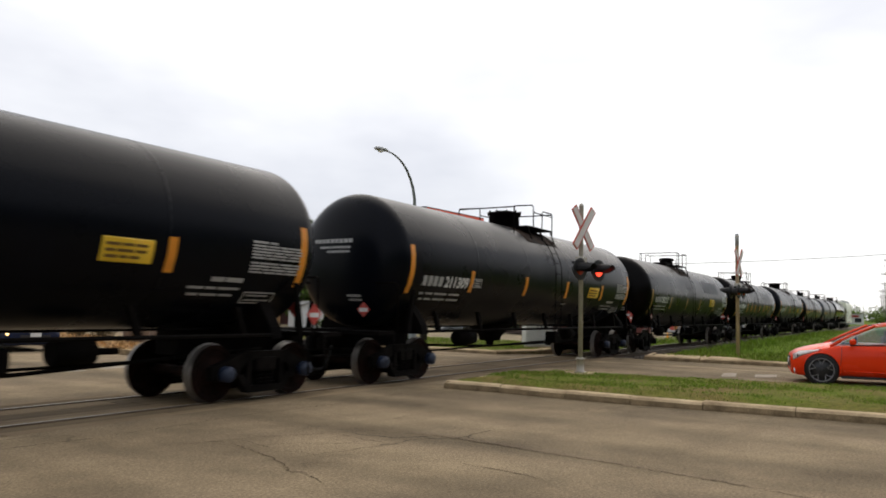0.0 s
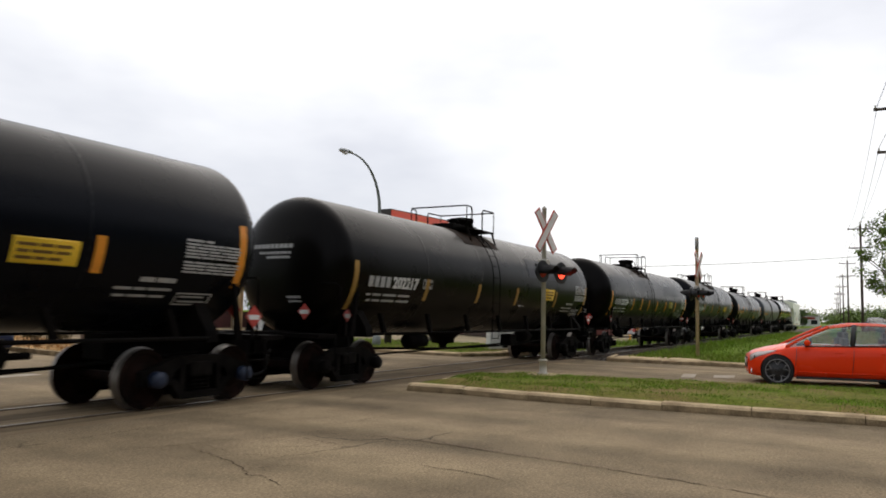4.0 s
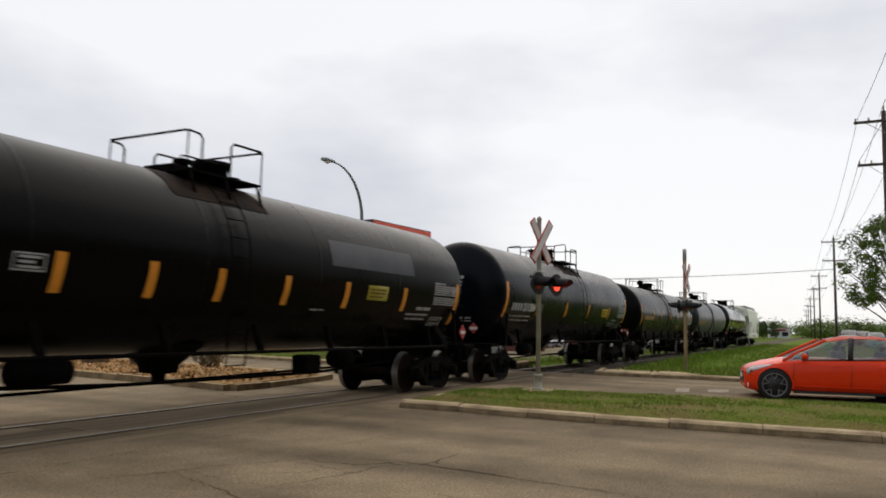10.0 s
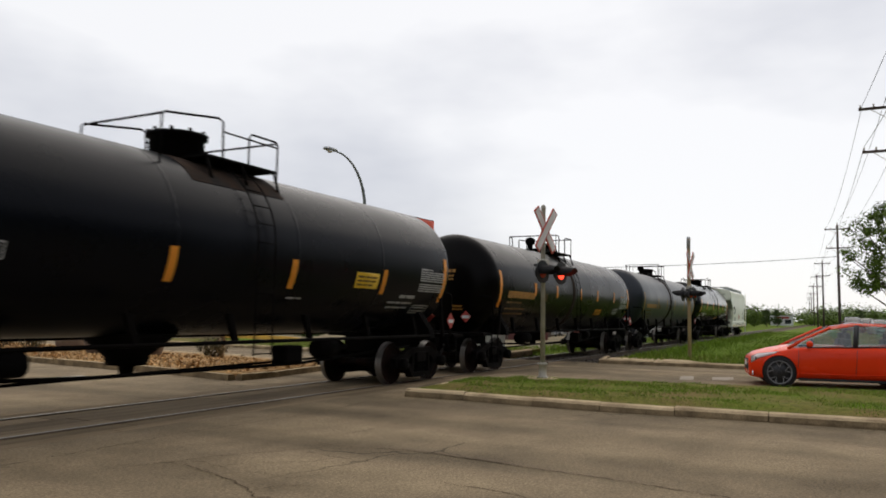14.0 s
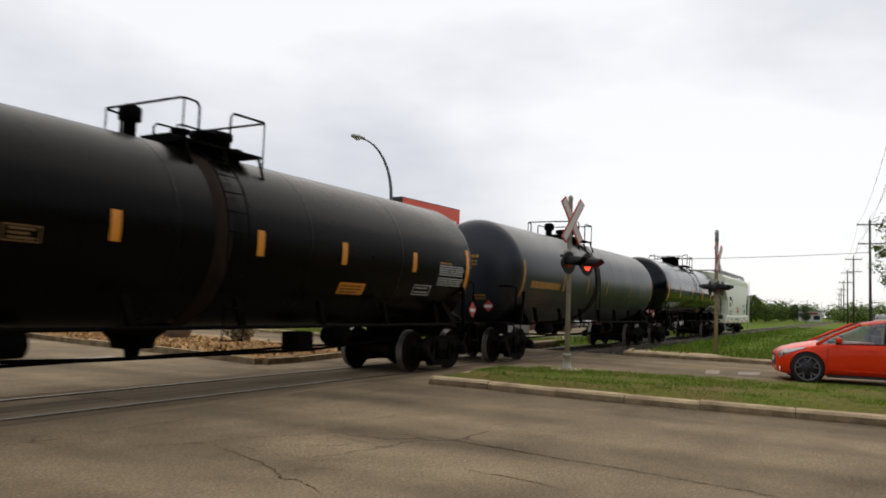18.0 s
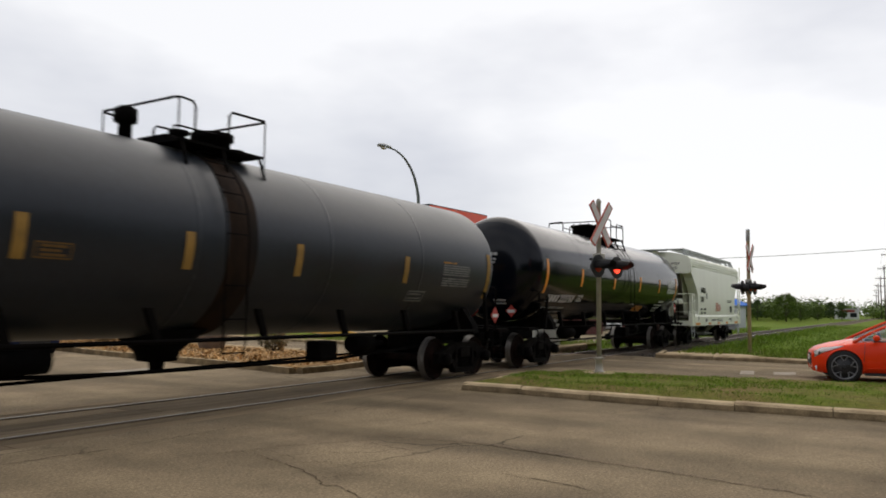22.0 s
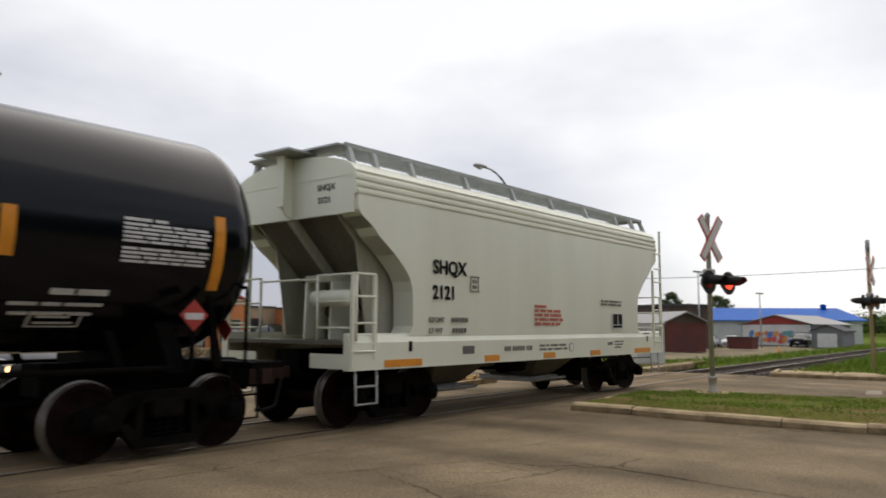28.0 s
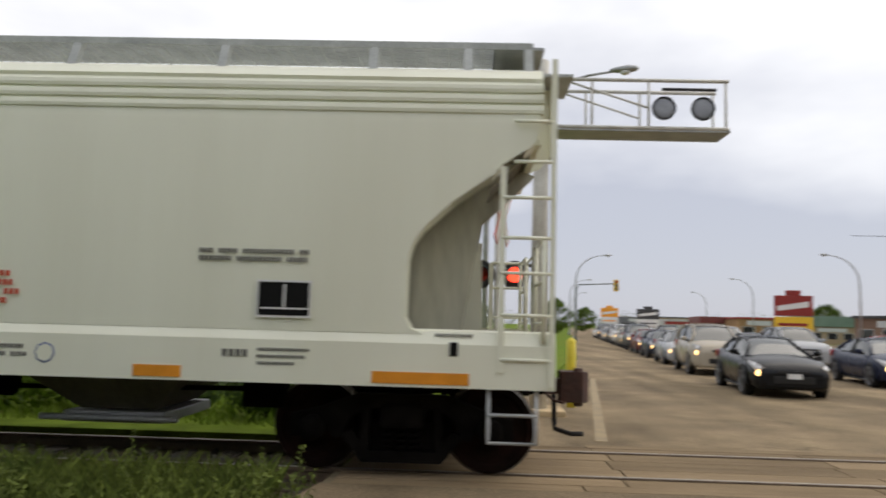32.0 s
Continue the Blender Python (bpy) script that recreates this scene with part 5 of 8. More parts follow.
    # roof walkway on its posts
    for s in (-1, 1):
        bm = B()
        n = 90
        for k in range(10):
            y = s * (0.46 + k * 0.074)
            box(bm, -5.50, y - 0.011, 4.40, 5.50, y + 0.011, 4.43)
        for k in range(n):
            x = -5.48 + 10.96 * k / (n - 1)
            box(bm, x - 0.007, min(s * 0.44, s * 1.14), 4.385, x + 0.007, max(s * 0.44, s * 1.14), 4.40)
        box(bm, -5.50, min(s * 1.135, s * 1.155), 4.37, 5.50, max(s * 1.135, s * 1.155), 4.44)
        part("walkway_grating", fix(bm), M["walkway"], car)
        for x in (-5.4, -4.85, -3.95, -2.4, -0.82, 0.70, 2.28, 3.85, 4.83, 5.45):
            bm = prism(B(), [(s * 1.06, 4.385), (s * 1.15, 4.385), (s * 1.30, 4.02), (s * 1.20, 4.02)], x - 0.045, x + 0.045, "x")
            part("walkway_post", fix(bm), M["walkway"], car)
    for x in (-4.1, -1.4, 1.4, 4.1):
        bm = lathe(B(), [(4.05, 0.36), (4.28, 0.36), (4.33, 0.30)], "z", 20, (x, 0, 0))
        part("roof_hatch", fix(bm), grey, car)
    for q in (-1, 1):
        part("walkway_end", fix(box(B(), min(q * 5.10, q * 5.62), -1.1, 4.385, max(q * 5.10, q * 5.62), 1.1, 4.415)), M["galv"], car)
    # discharge hoppers below the sill
    for x in (-2.3, 1.15):
        bm = B()
        rings = []
        for z, a, w in ((1.30, 1.55, 1.35), (0.92, 0.85, 1.05), (0.52, 0.42, 0.62)):
            rings.append([(x - a, -w, z), (x + a, -w, z), (x + a, w, z), (x - a, w, z)])
        ring_loft(bm, rings)
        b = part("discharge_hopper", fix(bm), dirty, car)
        part("outlet_gate", fix(box(B(), x - 0.55, -0.72, 0.38, x + 0.55, 0.72, 0.50, bevel=0.02)), M["galv"], b)
        part("gate_shaft", fix(tube(B(), [(x - 0.75, -0.80, 0.44), (x + 0.72, -0.80, 0.44)], 0.035, 8)), M["galv"], b)
    bm = tube(B(), [(-0.65, -0.75, 0.80), (0.05, -0.75, 0.80)], 0.17, 14)
    part("brake_cylinder", fix(bm), M["under"], car)
    part("brake_valve", fix(box(B(), 2.55, -0.85, 0.60, 3.0, -0.55, 0.88, bevel=0.04)), M["under"], car)
    part("brake_pipe", fix(tube(B(), [(-H, -0.5, 0.82), (0, -0.55, 0.72), (H, -0.5, 0.82)], 0.03, 6)), M["under"], car)
    # lettering
    y = -1.548
    letters("mark_letters", "SHQX", 0.325, M["ink"], car, (-3.80, y, 2.47), "bold black stencilled letters", 0.009, 1.05)
    letters("number_letters", "2121", 0.325, M["ink"], car, (-3.81, y, 2.04), "bold black stencilled number", 0.009, 0.97)

    def bars(name, x, z, rows, h, step, mat, yy=-1.545):
        bm = B()
        for k, row in enumerate(rows):
            u = x
            for w in row:
                n = max(1, int(abs(w) / (h * 0.85))) if 0.025 < h < 0.1 and w > 0.065 else 1
                for i in range(n if w > 0 else 0):
                    box(bm, u + w * i / n, yy - 0.004, z - k * step, u + w * (i + (0.72 if n > 1 else 1)) / n, yy, z - k * step + h)
                u += abs(w) + (0.05 if abs(w) > 0.065 else 0.022)
        ob = part(name, fix(bm), mat, car)
        if len(rows) * len(rows[0]) > 1:
            ob["kind"] = "stuff"
        return ob
    bars("stencil_frame", -2.76, 2.45, [(0.28,)], 0.02, 0.3, M["ink_grey"])
    bars("stencil_frame", -2.76, 2.19, [(0.28,)], 0.02, 0.3, M["ink_grey"])
    bars("stencil_frame", -2.76, 2.19, [(0.02, -0.14, 0.02)], 0.28, 0.3, M["ink_grey"])
    bars("stencil_frame", -2.69, 2.25, [(0.14,), (0.14,)], 0.06, -0.1, M["ink_grey"])
    for text, z, n in (("LD LMT", 1.65, 6), ("LT WT", 1.47, 5)):
        letters("weight_letters", text, 0.115, M["ink_grey"], car, (-3.90, -1.545, z), "grey stencilled letters", 0.003, 1.05)
        bars("weight_text", -3.30 + 0.03 * (6 - n), z, [(0.060,) * n], 0.080, 0.18, M["ink_grey"])
    bars("warning_text", -0.60, 1.96, [(0.46,), (0.16, 0.22, 0.22, 0.28), (0.30, 0.20, 0.46), (0.12, 0.34, 0.36, 0.16), (0.24, 0.30, 0.14, 0.18)], 0.055, 0.088, M["ink_red"])
    bars("notice_text", 2.27, 2.15, [(0.14, 0.19, 0.5, 0.10), (0.32, 0.44, 0.2)], 0.045, 0.075, M["ink_grey"])
    b = bars("data_board", 2.87, 1.56, [(0.50,)], 0.33, 0.3, M["ink"])
    bars("data_board_frame", 2.85, 1.54, [(0.54,), (0.54,)], 0.018, -0.34, M["white"], -1.550)
    bars("data_board_frame", 2.85, 1.54, [(0.018, -0.42, 0.018)], 0.36, 0.34, M["white"], -1.550)
    bars("data_board_rule", 3.11, 1.62, [(0.02, -0.02)], 0.24, 0.3, M["white"], -1.552)
    bars("data_board_rule", 2.89, 1.62, [(0.46,)], 0.015, 0.3, M["white"], -1.552)
    yy = -1.562
    bars("maker_line", -1.70, 1.12, [(0.05, 0.05, 0.06, -0.02, 0.05, 0.06, 0.05, 0.05, 0.05, 0.05, -0.02, 0.05, 0.05, 0.06)], 0.09, 0.1, M["ink_grey"], yy)
    bars("maker_line", -0.45, 1.18, [(0.2, 0.12, 0.3, 0.3), (0.26, 0.2, 0.34, 0.16)], 0.04, 0.075, M["ink_grey"], yy)
    bars("stencil_mark", -3.0, 1.10, [(0.34,)], 0.14, 0.1, M["ink_grey"], yy)
    bars("stencil_mark", 2.55, 1.16, [(0.26,)], 0.07, 0.1, M["ink_grey"], yy)
    bars("data_text", 2.89, 1.22, [(0.5,), (0.46,), (0.36,)], 0.03, 0.065, M["ink_grey"], yy)
    bars("corner_mark", 4.72, 1.22, [(0.08,)], 0.13, 0.1, M["ink"], yy)
    bars("corner_mark", -4.42, 1.18, [(0.08,)], 0.16, 0.1, M["ink"], yy)
    bars("corner_line", 4.58, 1.40, [(0.36,)], 0.03, 0.1, M["ink_grey"], -1.535)
    part("round_emblem", fix(prism(B(), [(0.83 + 0.10 * math.cos(a * 0.785), 1.145 + 0.10 * math.sin(a * 0.785)) for a in range(8)], yy - 0.004, yy)), M["ink_blue"], car, "small blue diamond mark")
    part("emblem_field", fix(prism(B(), [(0.83 + 0.086 * math.cos(a * 0.785), 1.145 + 0.086 * math.sin(a * 0.785)) for a in range(8)], yy - 0.008, yy - 0.004)), M["hopper"], car)
    for x, w in ((-4.98, 0.88), (-2.34, 0.46), (-0.30, 0.45), (1.70, 0.46), (3.99, 0.92)):
        part("reflective_stripe", fix(box(B(), x, -1.570, 0.95, x + w, -1.560, 1.06)), M["amber"], car, "amber reflective stripe")
    # end lettering
    letters("end_letters", "SHQX", 0.135, M["ink_grey"], car, (-5.576, -0.62, 3.70), "grey stencilled letters", 0.004, 1.1, yaw=-90)
    letters("end_letters", "2121", 0.135, M["ink_grey"], car, (-5.576, -0.64, 3.50), "grey stencilled number", 0.004, 1.1, yaw=-90)
    rail_truck(car, -4.25)
    rail_truck(car, 4.25)


hopper_car()


# ---- crossing signals ----
def crossbuck(parent, x, y, z, yaw, size=1.15, front=True):
    """Two crossed boards with a red border."""
    for k, a in enumerate((52, -52)):
        b = part("crossbuck_board", fix(box(B(), -size / 2, -0.012, -0.105, size / 2, 0.012, 0.105)), M["sign_red"] if front else M["pole_metal"], parent, "white board with a red border" if front else "",
                 m=pose(x, y, z, 0, 0, yaw) @ pose(0, -0.05 - 0.03 * k, 0, 0, a, 0))
        if front:
            part("board_face", fix(box(B(), -size / 2 + 0.03, -0.018, -0.075, size / 2 - 0.03, -0.012, 0.075)), M["sign_white"], b)


def signal_lamp(parent, m, lit=False):
    """Round background, hood and lens, looking along -y."""
    bm = lathe(B(), [(0.0, 0.25), (0.02, 0.25), (0.02, 0.10)], "y", 28)
    lamp = part("signal_lamp", fix(bm), M["signal_black"], parent, m=m)
    bm = B()
    pts = []
    for d, r in ((0.0, 0.155), (-0.18, 0.15), (-0.36, 0.135)):
        pts.append([(r * math.cos(radians(a)), d * (1.0 if math.sin(radians(a)) > 0.3 else 0.45 + 0.55 * (math.sin(radians(a)) + 0.36) / 0.66), r * math.sin(radians(a)) - 0.10 * d * d) for a in range(-20, 201, 20)])
    ring_loft(bm, pts, closed=False)
    bmesh.ops.solidify(bm, geom=bm.faces[:], thickness=0.012)
    part("hood", fix(bm), M["signal_black"], lamp)
    part("lens", fix(lathe(B(), [(-0.05, 0.05), (-0.035, 0.10), (0.0, 0.138), (0.01, 0.138)], "y", 20)), M["lens_on"] if lit else M["lens_off"], lamp, "lit red lens" if lit else "dark red lens")
    part("lamp_back", fix(lathe(B(), [(0.02, 0.16), (0.14, 0.12), (0.18, 0.04)], "y", 16)), M["signal_black"], lamp)
    return lamp


def crossing_signal(x, y, z, tall, lamp_z, buck_z, yaw, mat, label, lit=(False, False), back=True, base=True, front=True, ahead=0.14, r=0.054, gap=0.30):
    s = thing("crossing_signal", label, "crossing signal", pose(x, y, z), group="railway crossing signals")
    bm = lathe(B(), [(0.0, r), (tall, r * 0.92), (tall + 0.02, r * 1.15), (tall + 0.07, r * 0.8), (tall + 0.10, 0.01)], "z", 16)
    part("pole", fix(bm), mat, s)
    if not base:
        part("pole_cap", fix(lathe(B(), [(tall - 0.32, r * 1.03), (tall + 0.03, r * 1.03), (tall + 0.11, r * 0.9), (tall + 0.125, 0.01)], "z", 16)), M["galv"], s, "grey metal pole cap")
    if base:
        part("base_plate", fix(lathe(B(), [(-0.12, 0.36), (0.015, 0.36), (0.03, 0.34)], "z", 24)), M["concrete"], s, "round concrete footing")
        part("pole_sleeve", fix(lathe(B(), [(0.02, 0.13), (0.05, 0.13), (0.06, 0.085), (0.30, 0.080), (0.31, 0.105), (0.35, 0.105), (0.36, 0.054)], "z", 16)), M["pole_metal"], s)
    crossbuck(s, 0, 0, buck_z, yaw, front=front)
    part("lamp_arm", fix(tube(B(), [(-0.32 * math.cos(radians(yaw)), -0.32 * math.sin(radians(yaw)), lamp_z + 0.16), (0.32 * math.cos(radians(yaw)), 0.32 * math.sin(radians(yaw)), lamp_z + 0.16)], 0.03, 8)), M["signal_black"], s)
    part("junction_box", fix(box(B(), -0.12, -0.10, lamp_z + 0.05, 0.12, 0.10, lamp_z + 0.30, bevel=0.02)), M["pole_metal"], s)
    for k, u in enumerate((-gap, gap)):
        signal_lamp(s, pose(0, 0, lamp_z, 0, 0, yaw) @ pose(u, -ahead, 0), lit[k])
        if back:
            signal_lamp(s, pose(0, 0, lamp_z, 0, 0, yaw + 180) @ pose(u, -0.14, 0), False)
    return s


# they face the drivers: the near one to the south-west, the far ones to south and north
crossing_signal(16.15, 6.40, 0.205, 3.78, 2.34, 3.30, -14, M["pole_metal"], "grey pole with crossbuck and red flashing lamps on the grassed island", (False, True), back=False, ahead=0.24, gap=0.36)
crossing_signal(28.66, 5.36, 0.10, 4.35, 2.36, 3.42, -7, M["pole_wood"], "timber crossing signal pole with crossbuck beside the far kerb", (False, False), base=False, r=0.068, gap=0.27)
crossing_signal(18.45, 18.10, 0.14, 4.45, 2.72, 3.95, 172, M["pole_wood"], "timber crossing signal seen from behind on the mulched island", base=False, front=False, r=0.11)


def cantilever_signal():
    s = thing("cantilever_signal", "pale grey lattice arm with round signals reaching over the street", "crossing signal", pose(1.75, 15.0, 0.0))
    g = M["gantry"]
    part("mast", fix(lathe(B(), [(0.0, 0.16), (6.35, 0.13), (6.4, 0.05)], "z", 20)), g, s)
    part("mast_base", fix(box(B(), -0.45, -0.45, -0.05, 0.45, 0.45, 0.10, bevel=0.03)), M["concrete"], s)
    for y in (-0.35, 0.35):
        for z in (5.06, 5.92):
            part("chord", fix(tube(B(), [(-0.2, y, z), (3.25, y, z)], 0.034, 10)), g, s)
        for x in (0.85, 1.85, 3.2):
            part("lattice_post", fix(tube(B(), [(x, y, 5.06), (x, y, 5.92)], 0.022, 6)), g, s)
        part("lattice_brace", fix(tube(B(), [(0.3, y, 5.92), (1.85, y, 5.42)], 0.02, 6)), g, s)
    part("walk_grating", fix(box(B(), -0.1, -0.36, 5.0, 3.28, 0.36, 5.03)), M["galv"], s)
    for x in (2.10, 2.78):
        part("signal_disc", fix(lathe(B(), [(-0.42, 0.02), (-0.44, 0.15), (-0.42, 0.19), (-0.38, 0.19), (-0.2, 0.10)], "y", 24, (x, 0, 5.40))), M["disc"], s, "round grey signal back")
        part("disc_rim", fix(lathe(B(), [(-0.44, 0.19), (-0.46, 0.205), (-0.40, 0.21), (-0.38, 0.19)], "y", 24, (x, 0, 5.40), cap=False)), M["signal_black"], s)
    part("signal_bracket", fix(tube(B(), [(2.1, -0.3, 5.78), (3.05, -0.3, 5.78)], 0.03, 8)), M["signal_black"], s)
    for k, u in enumerate((-0.45, -1.05)):
        signal_lamp(s, pose(u, -0.12, 2.42), k == 0)
        signal_lamp(s, pose(u, 0.12, 2.42, 0, 0, 180), False)
    part("lamp_arm", fix(tube(B(), [(-1.1, 0, 2.6), (0.0, 0, 2.6)], 0.03, 8)), M["signal_black"], s)
    part("sign_post", fix(lathe(B(), [(0, 0.06), (4.1, 0.06)], "z", 12, (-0.75, 0, 0))), g, s)
    crossbuck(s, -0.75, -0.10, 3.45, 68, front=True)
    part("control_box", fix(box(B(), -0.9, -0.3, 0.0, -0.35, 0.3, 1.3, bevel=0.03)), g, s)


M["gantry"] = material("pale_gantry_paint", (0.60, 0.59, 0.54), rough=0.5, metal=0.1, tint=(0.45, 0.43, 0.38), scale=3)
M["disc"] = material("dull_grey_signal_disc", (0.34, 0.36, 0.40), rough=0.22, var=0.3)
cantilever_signal()
bol = thing("yellow_bollard", "short yellow painted post beside the street", "bollard", pose(2.50, 16.2, 0.0))
part("post", fix(lathe(B(), [(0, 0.09), (1.25, 0.09), (1.32, 0.03)], "z", 14)), material("bollard_yellow", (0.75, 0.62, 0.05), rough=0.5, var=0.2), bol)


# ---- lamps, poles, wires ----
def street_lamp(x, y, yaw, tall=8.3, reach=2.1, label="slender curved steel street lamp on the verge", mat="lamp_pole"):
    s = thing("street_lamp", label, "street lamp", pose(x, y, 0.0, 0, 0, yaw), group="street lamps")
    pts = [(0, 0, 0.05), (0, 0, tall * 0.62), (0.04, 0, tall * 0.72)]
    for k in range(1, 9):
        a = radians(90 * k / 8)
        pts.append((0.04 + (reach - 0.35) * (1 - math.cos(a)), 0, tall * 0.72 + tall * 0.275 * math.sin(a)))
    part("pole", fix(tube(B(), pts, 0.085, 12, r1=0.030)), M[mat], s)
    part("base", fix(lathe(B(), [(0, 0.20), (0.5, 0.17), (0.55, 0.11)], "z", 14)), M[mat], s)
    h = tall * 0.995
    bm = B()
    ring_loft(bm, [[(reach - 0.42 + u, w * math.cos(radians(a)), h + 0.03 + v * math.sin(radians(a))) for a in range(0, 360, 30)] for u, w, v in ((0, 0.05, 0.04), (0.15, 0.12, 0.07), (0.45, 0.16, 0.10), (0.68, 0.10, 0.07), (0.74, 0.02, 0.02))], smooth=True)
    part("luminaire", fix(bm), M["galv"], s, "grey cobra-head lamp housing")
    part("lamp_glass", fix(lathe(B(), [(h - 0.12, 0.04), (h - 0.09, 0.11), (h - 0.04, 0.13)], "z", 14, (reach - 0.02, 0, 0))), M["white"], s)
    return s


M["lamp_pole"] = material("grey_green_lamp_pole", (0.19, 0.215, 0.20), rough=0.5, metal=0.2, var=0.3)
street_lamp(27.0, 18.42, 167)
street_lamp(0.95, 22.0, -20, 8.25, 3.75, "pale steel street lamp beside the crossing gantry", mat="galv")
for x, y, tall in ((10.2, 69, 7.9), (16.0, 115, 8.4), (24.0, 170, 8.8)):
    street_lamp(x, y, 7, tall, 3.0, mat="galv")
for x, y, tall in ((31.9, 62.5, 7.7), (39.5, 105, 8.4), (49, 155, 8.8)):
    street_lamp(x, y, 187, tall, 3.0, mat="galv")


def utility_pole(x, y, tall, lean=0.0, arms=((0.5, 2.6), (2.65, 2.4)), yaw=0.0):
    p = thing("utility_pole", "dark weathered timber utility pole with crossarms", "utility pole", pose(x, y, -0.1, 0, lean, yaw), group="utility poles along the line")
    part("shaft", fix(tube(B(), [(0, 0, -0.3), (0, 0, tall * 0.5), (0, 0, tall)], 0.17, 12, r1=0.11)), M["dark_wood"], p)
    for dz, w in arms:
        z = tall - dz
        a = part("crossarm", fix(box(B(), -0.16, -w / 2, z - 0.06, -0.05, w / 2, z + 0.06)), M["dark_wood"], p)
        part("arm_brace", fix(tube(B(), [(-0.1, -w * 0.3, z - 0.05), (-0.1, 0, z - 0.6), (-0.1, w * 0.3, z - 0.05)], 0.018, 5)), M["pole_metal"], p)
        for u in (-w / 2 + 0.08, -w / 4, w / 4, w / 2 - 0.08):
            part("insulator", fix(lathe(B(), [(z + 0.06, 0.03), (z + 0.10, 0.055), (z + 0.15, 0.03), (z + 0.19, 0.05), (z + 0.23, 0.02)], "z", 10, (-0.1, u, 0))), M["pole_metal"], a)
    part("pole_pin", fix(lathe(B(), [(tall, 0.03), (tall + 0.12, 0.05), (tall + 0.22, 0.03), (tall + 0.26, 0.05), (tall + 0.30, 0.02)], "z", 10)), M["pole_metal"], p)
    return p


POLES = [(-8.0, -4.4), (42.0, -1.9), (96.0, 0.3), (147.0, 2.6), (192.0, 4.4), (240.0, 6.3), (292.0, 8.3), (350.0, 10.6)]
TALL = [12.4, 12.6, 12.6, 12.2, 12.2, 12.0, 11.8, 11.8]
for (x, y), h in zip(POLES[1:], TALL[1:]):
    utility_pole(x, y, h)


def wire(name, a, b, sag, label, r=0.012):
    a, b = Vector(a), Vector(b)
    pts = [a.lerp(b, k / 14) - Vector((0, 0, sag * 4 * (k / 14) * (1 - k / 14))) for k in range(15)]
    return tagged(part(name, fix(tube(B(), pts, r, 5)), M["cable"]), label, "wire", group="overhead wires")


for i in range(len(POLES) - 1):
    (x0, y0), (x1, y1) = POLES[i], POLES[i + 1]
    for u, dz in ((-1.12, 0.35), (1.12, 0.35), (0.0, -0.25), (-1.10, 2.45), (1.10, 2.45)):
        wire("power_line", (x0, y0 + u, TALL[i] - dz), (x1, y1 + u, TALL[i + 1] - dz), 0.9, "thin dark overhead wire between utility poles")
wire("service_wire", (96, 0.3, 8.9), (60, 62, 7.2), 1.2, "single dark wire slung across the railway line", 0.03)
wire("service_wire", (34, 24, 6.6), (120, 60, 9.0), 0.5, "thin dark wire beyond the billboard", 0.02)
wire("service_wire", (30, 60, 9.0), (75, 34, 8.0), 0.6, "thin dark wire beyond the billboard", 0.02)
for x, y, h in ((60.0, 62.0, 8.4), (84, 47, 9.0), (95, 60, 9.5), (118, 42, 9.5), (90, 42, 6.8), (54, 78, 10)):
    utility_pole(x, y, h, arms=((0.5, 1.8),), yaw=40)


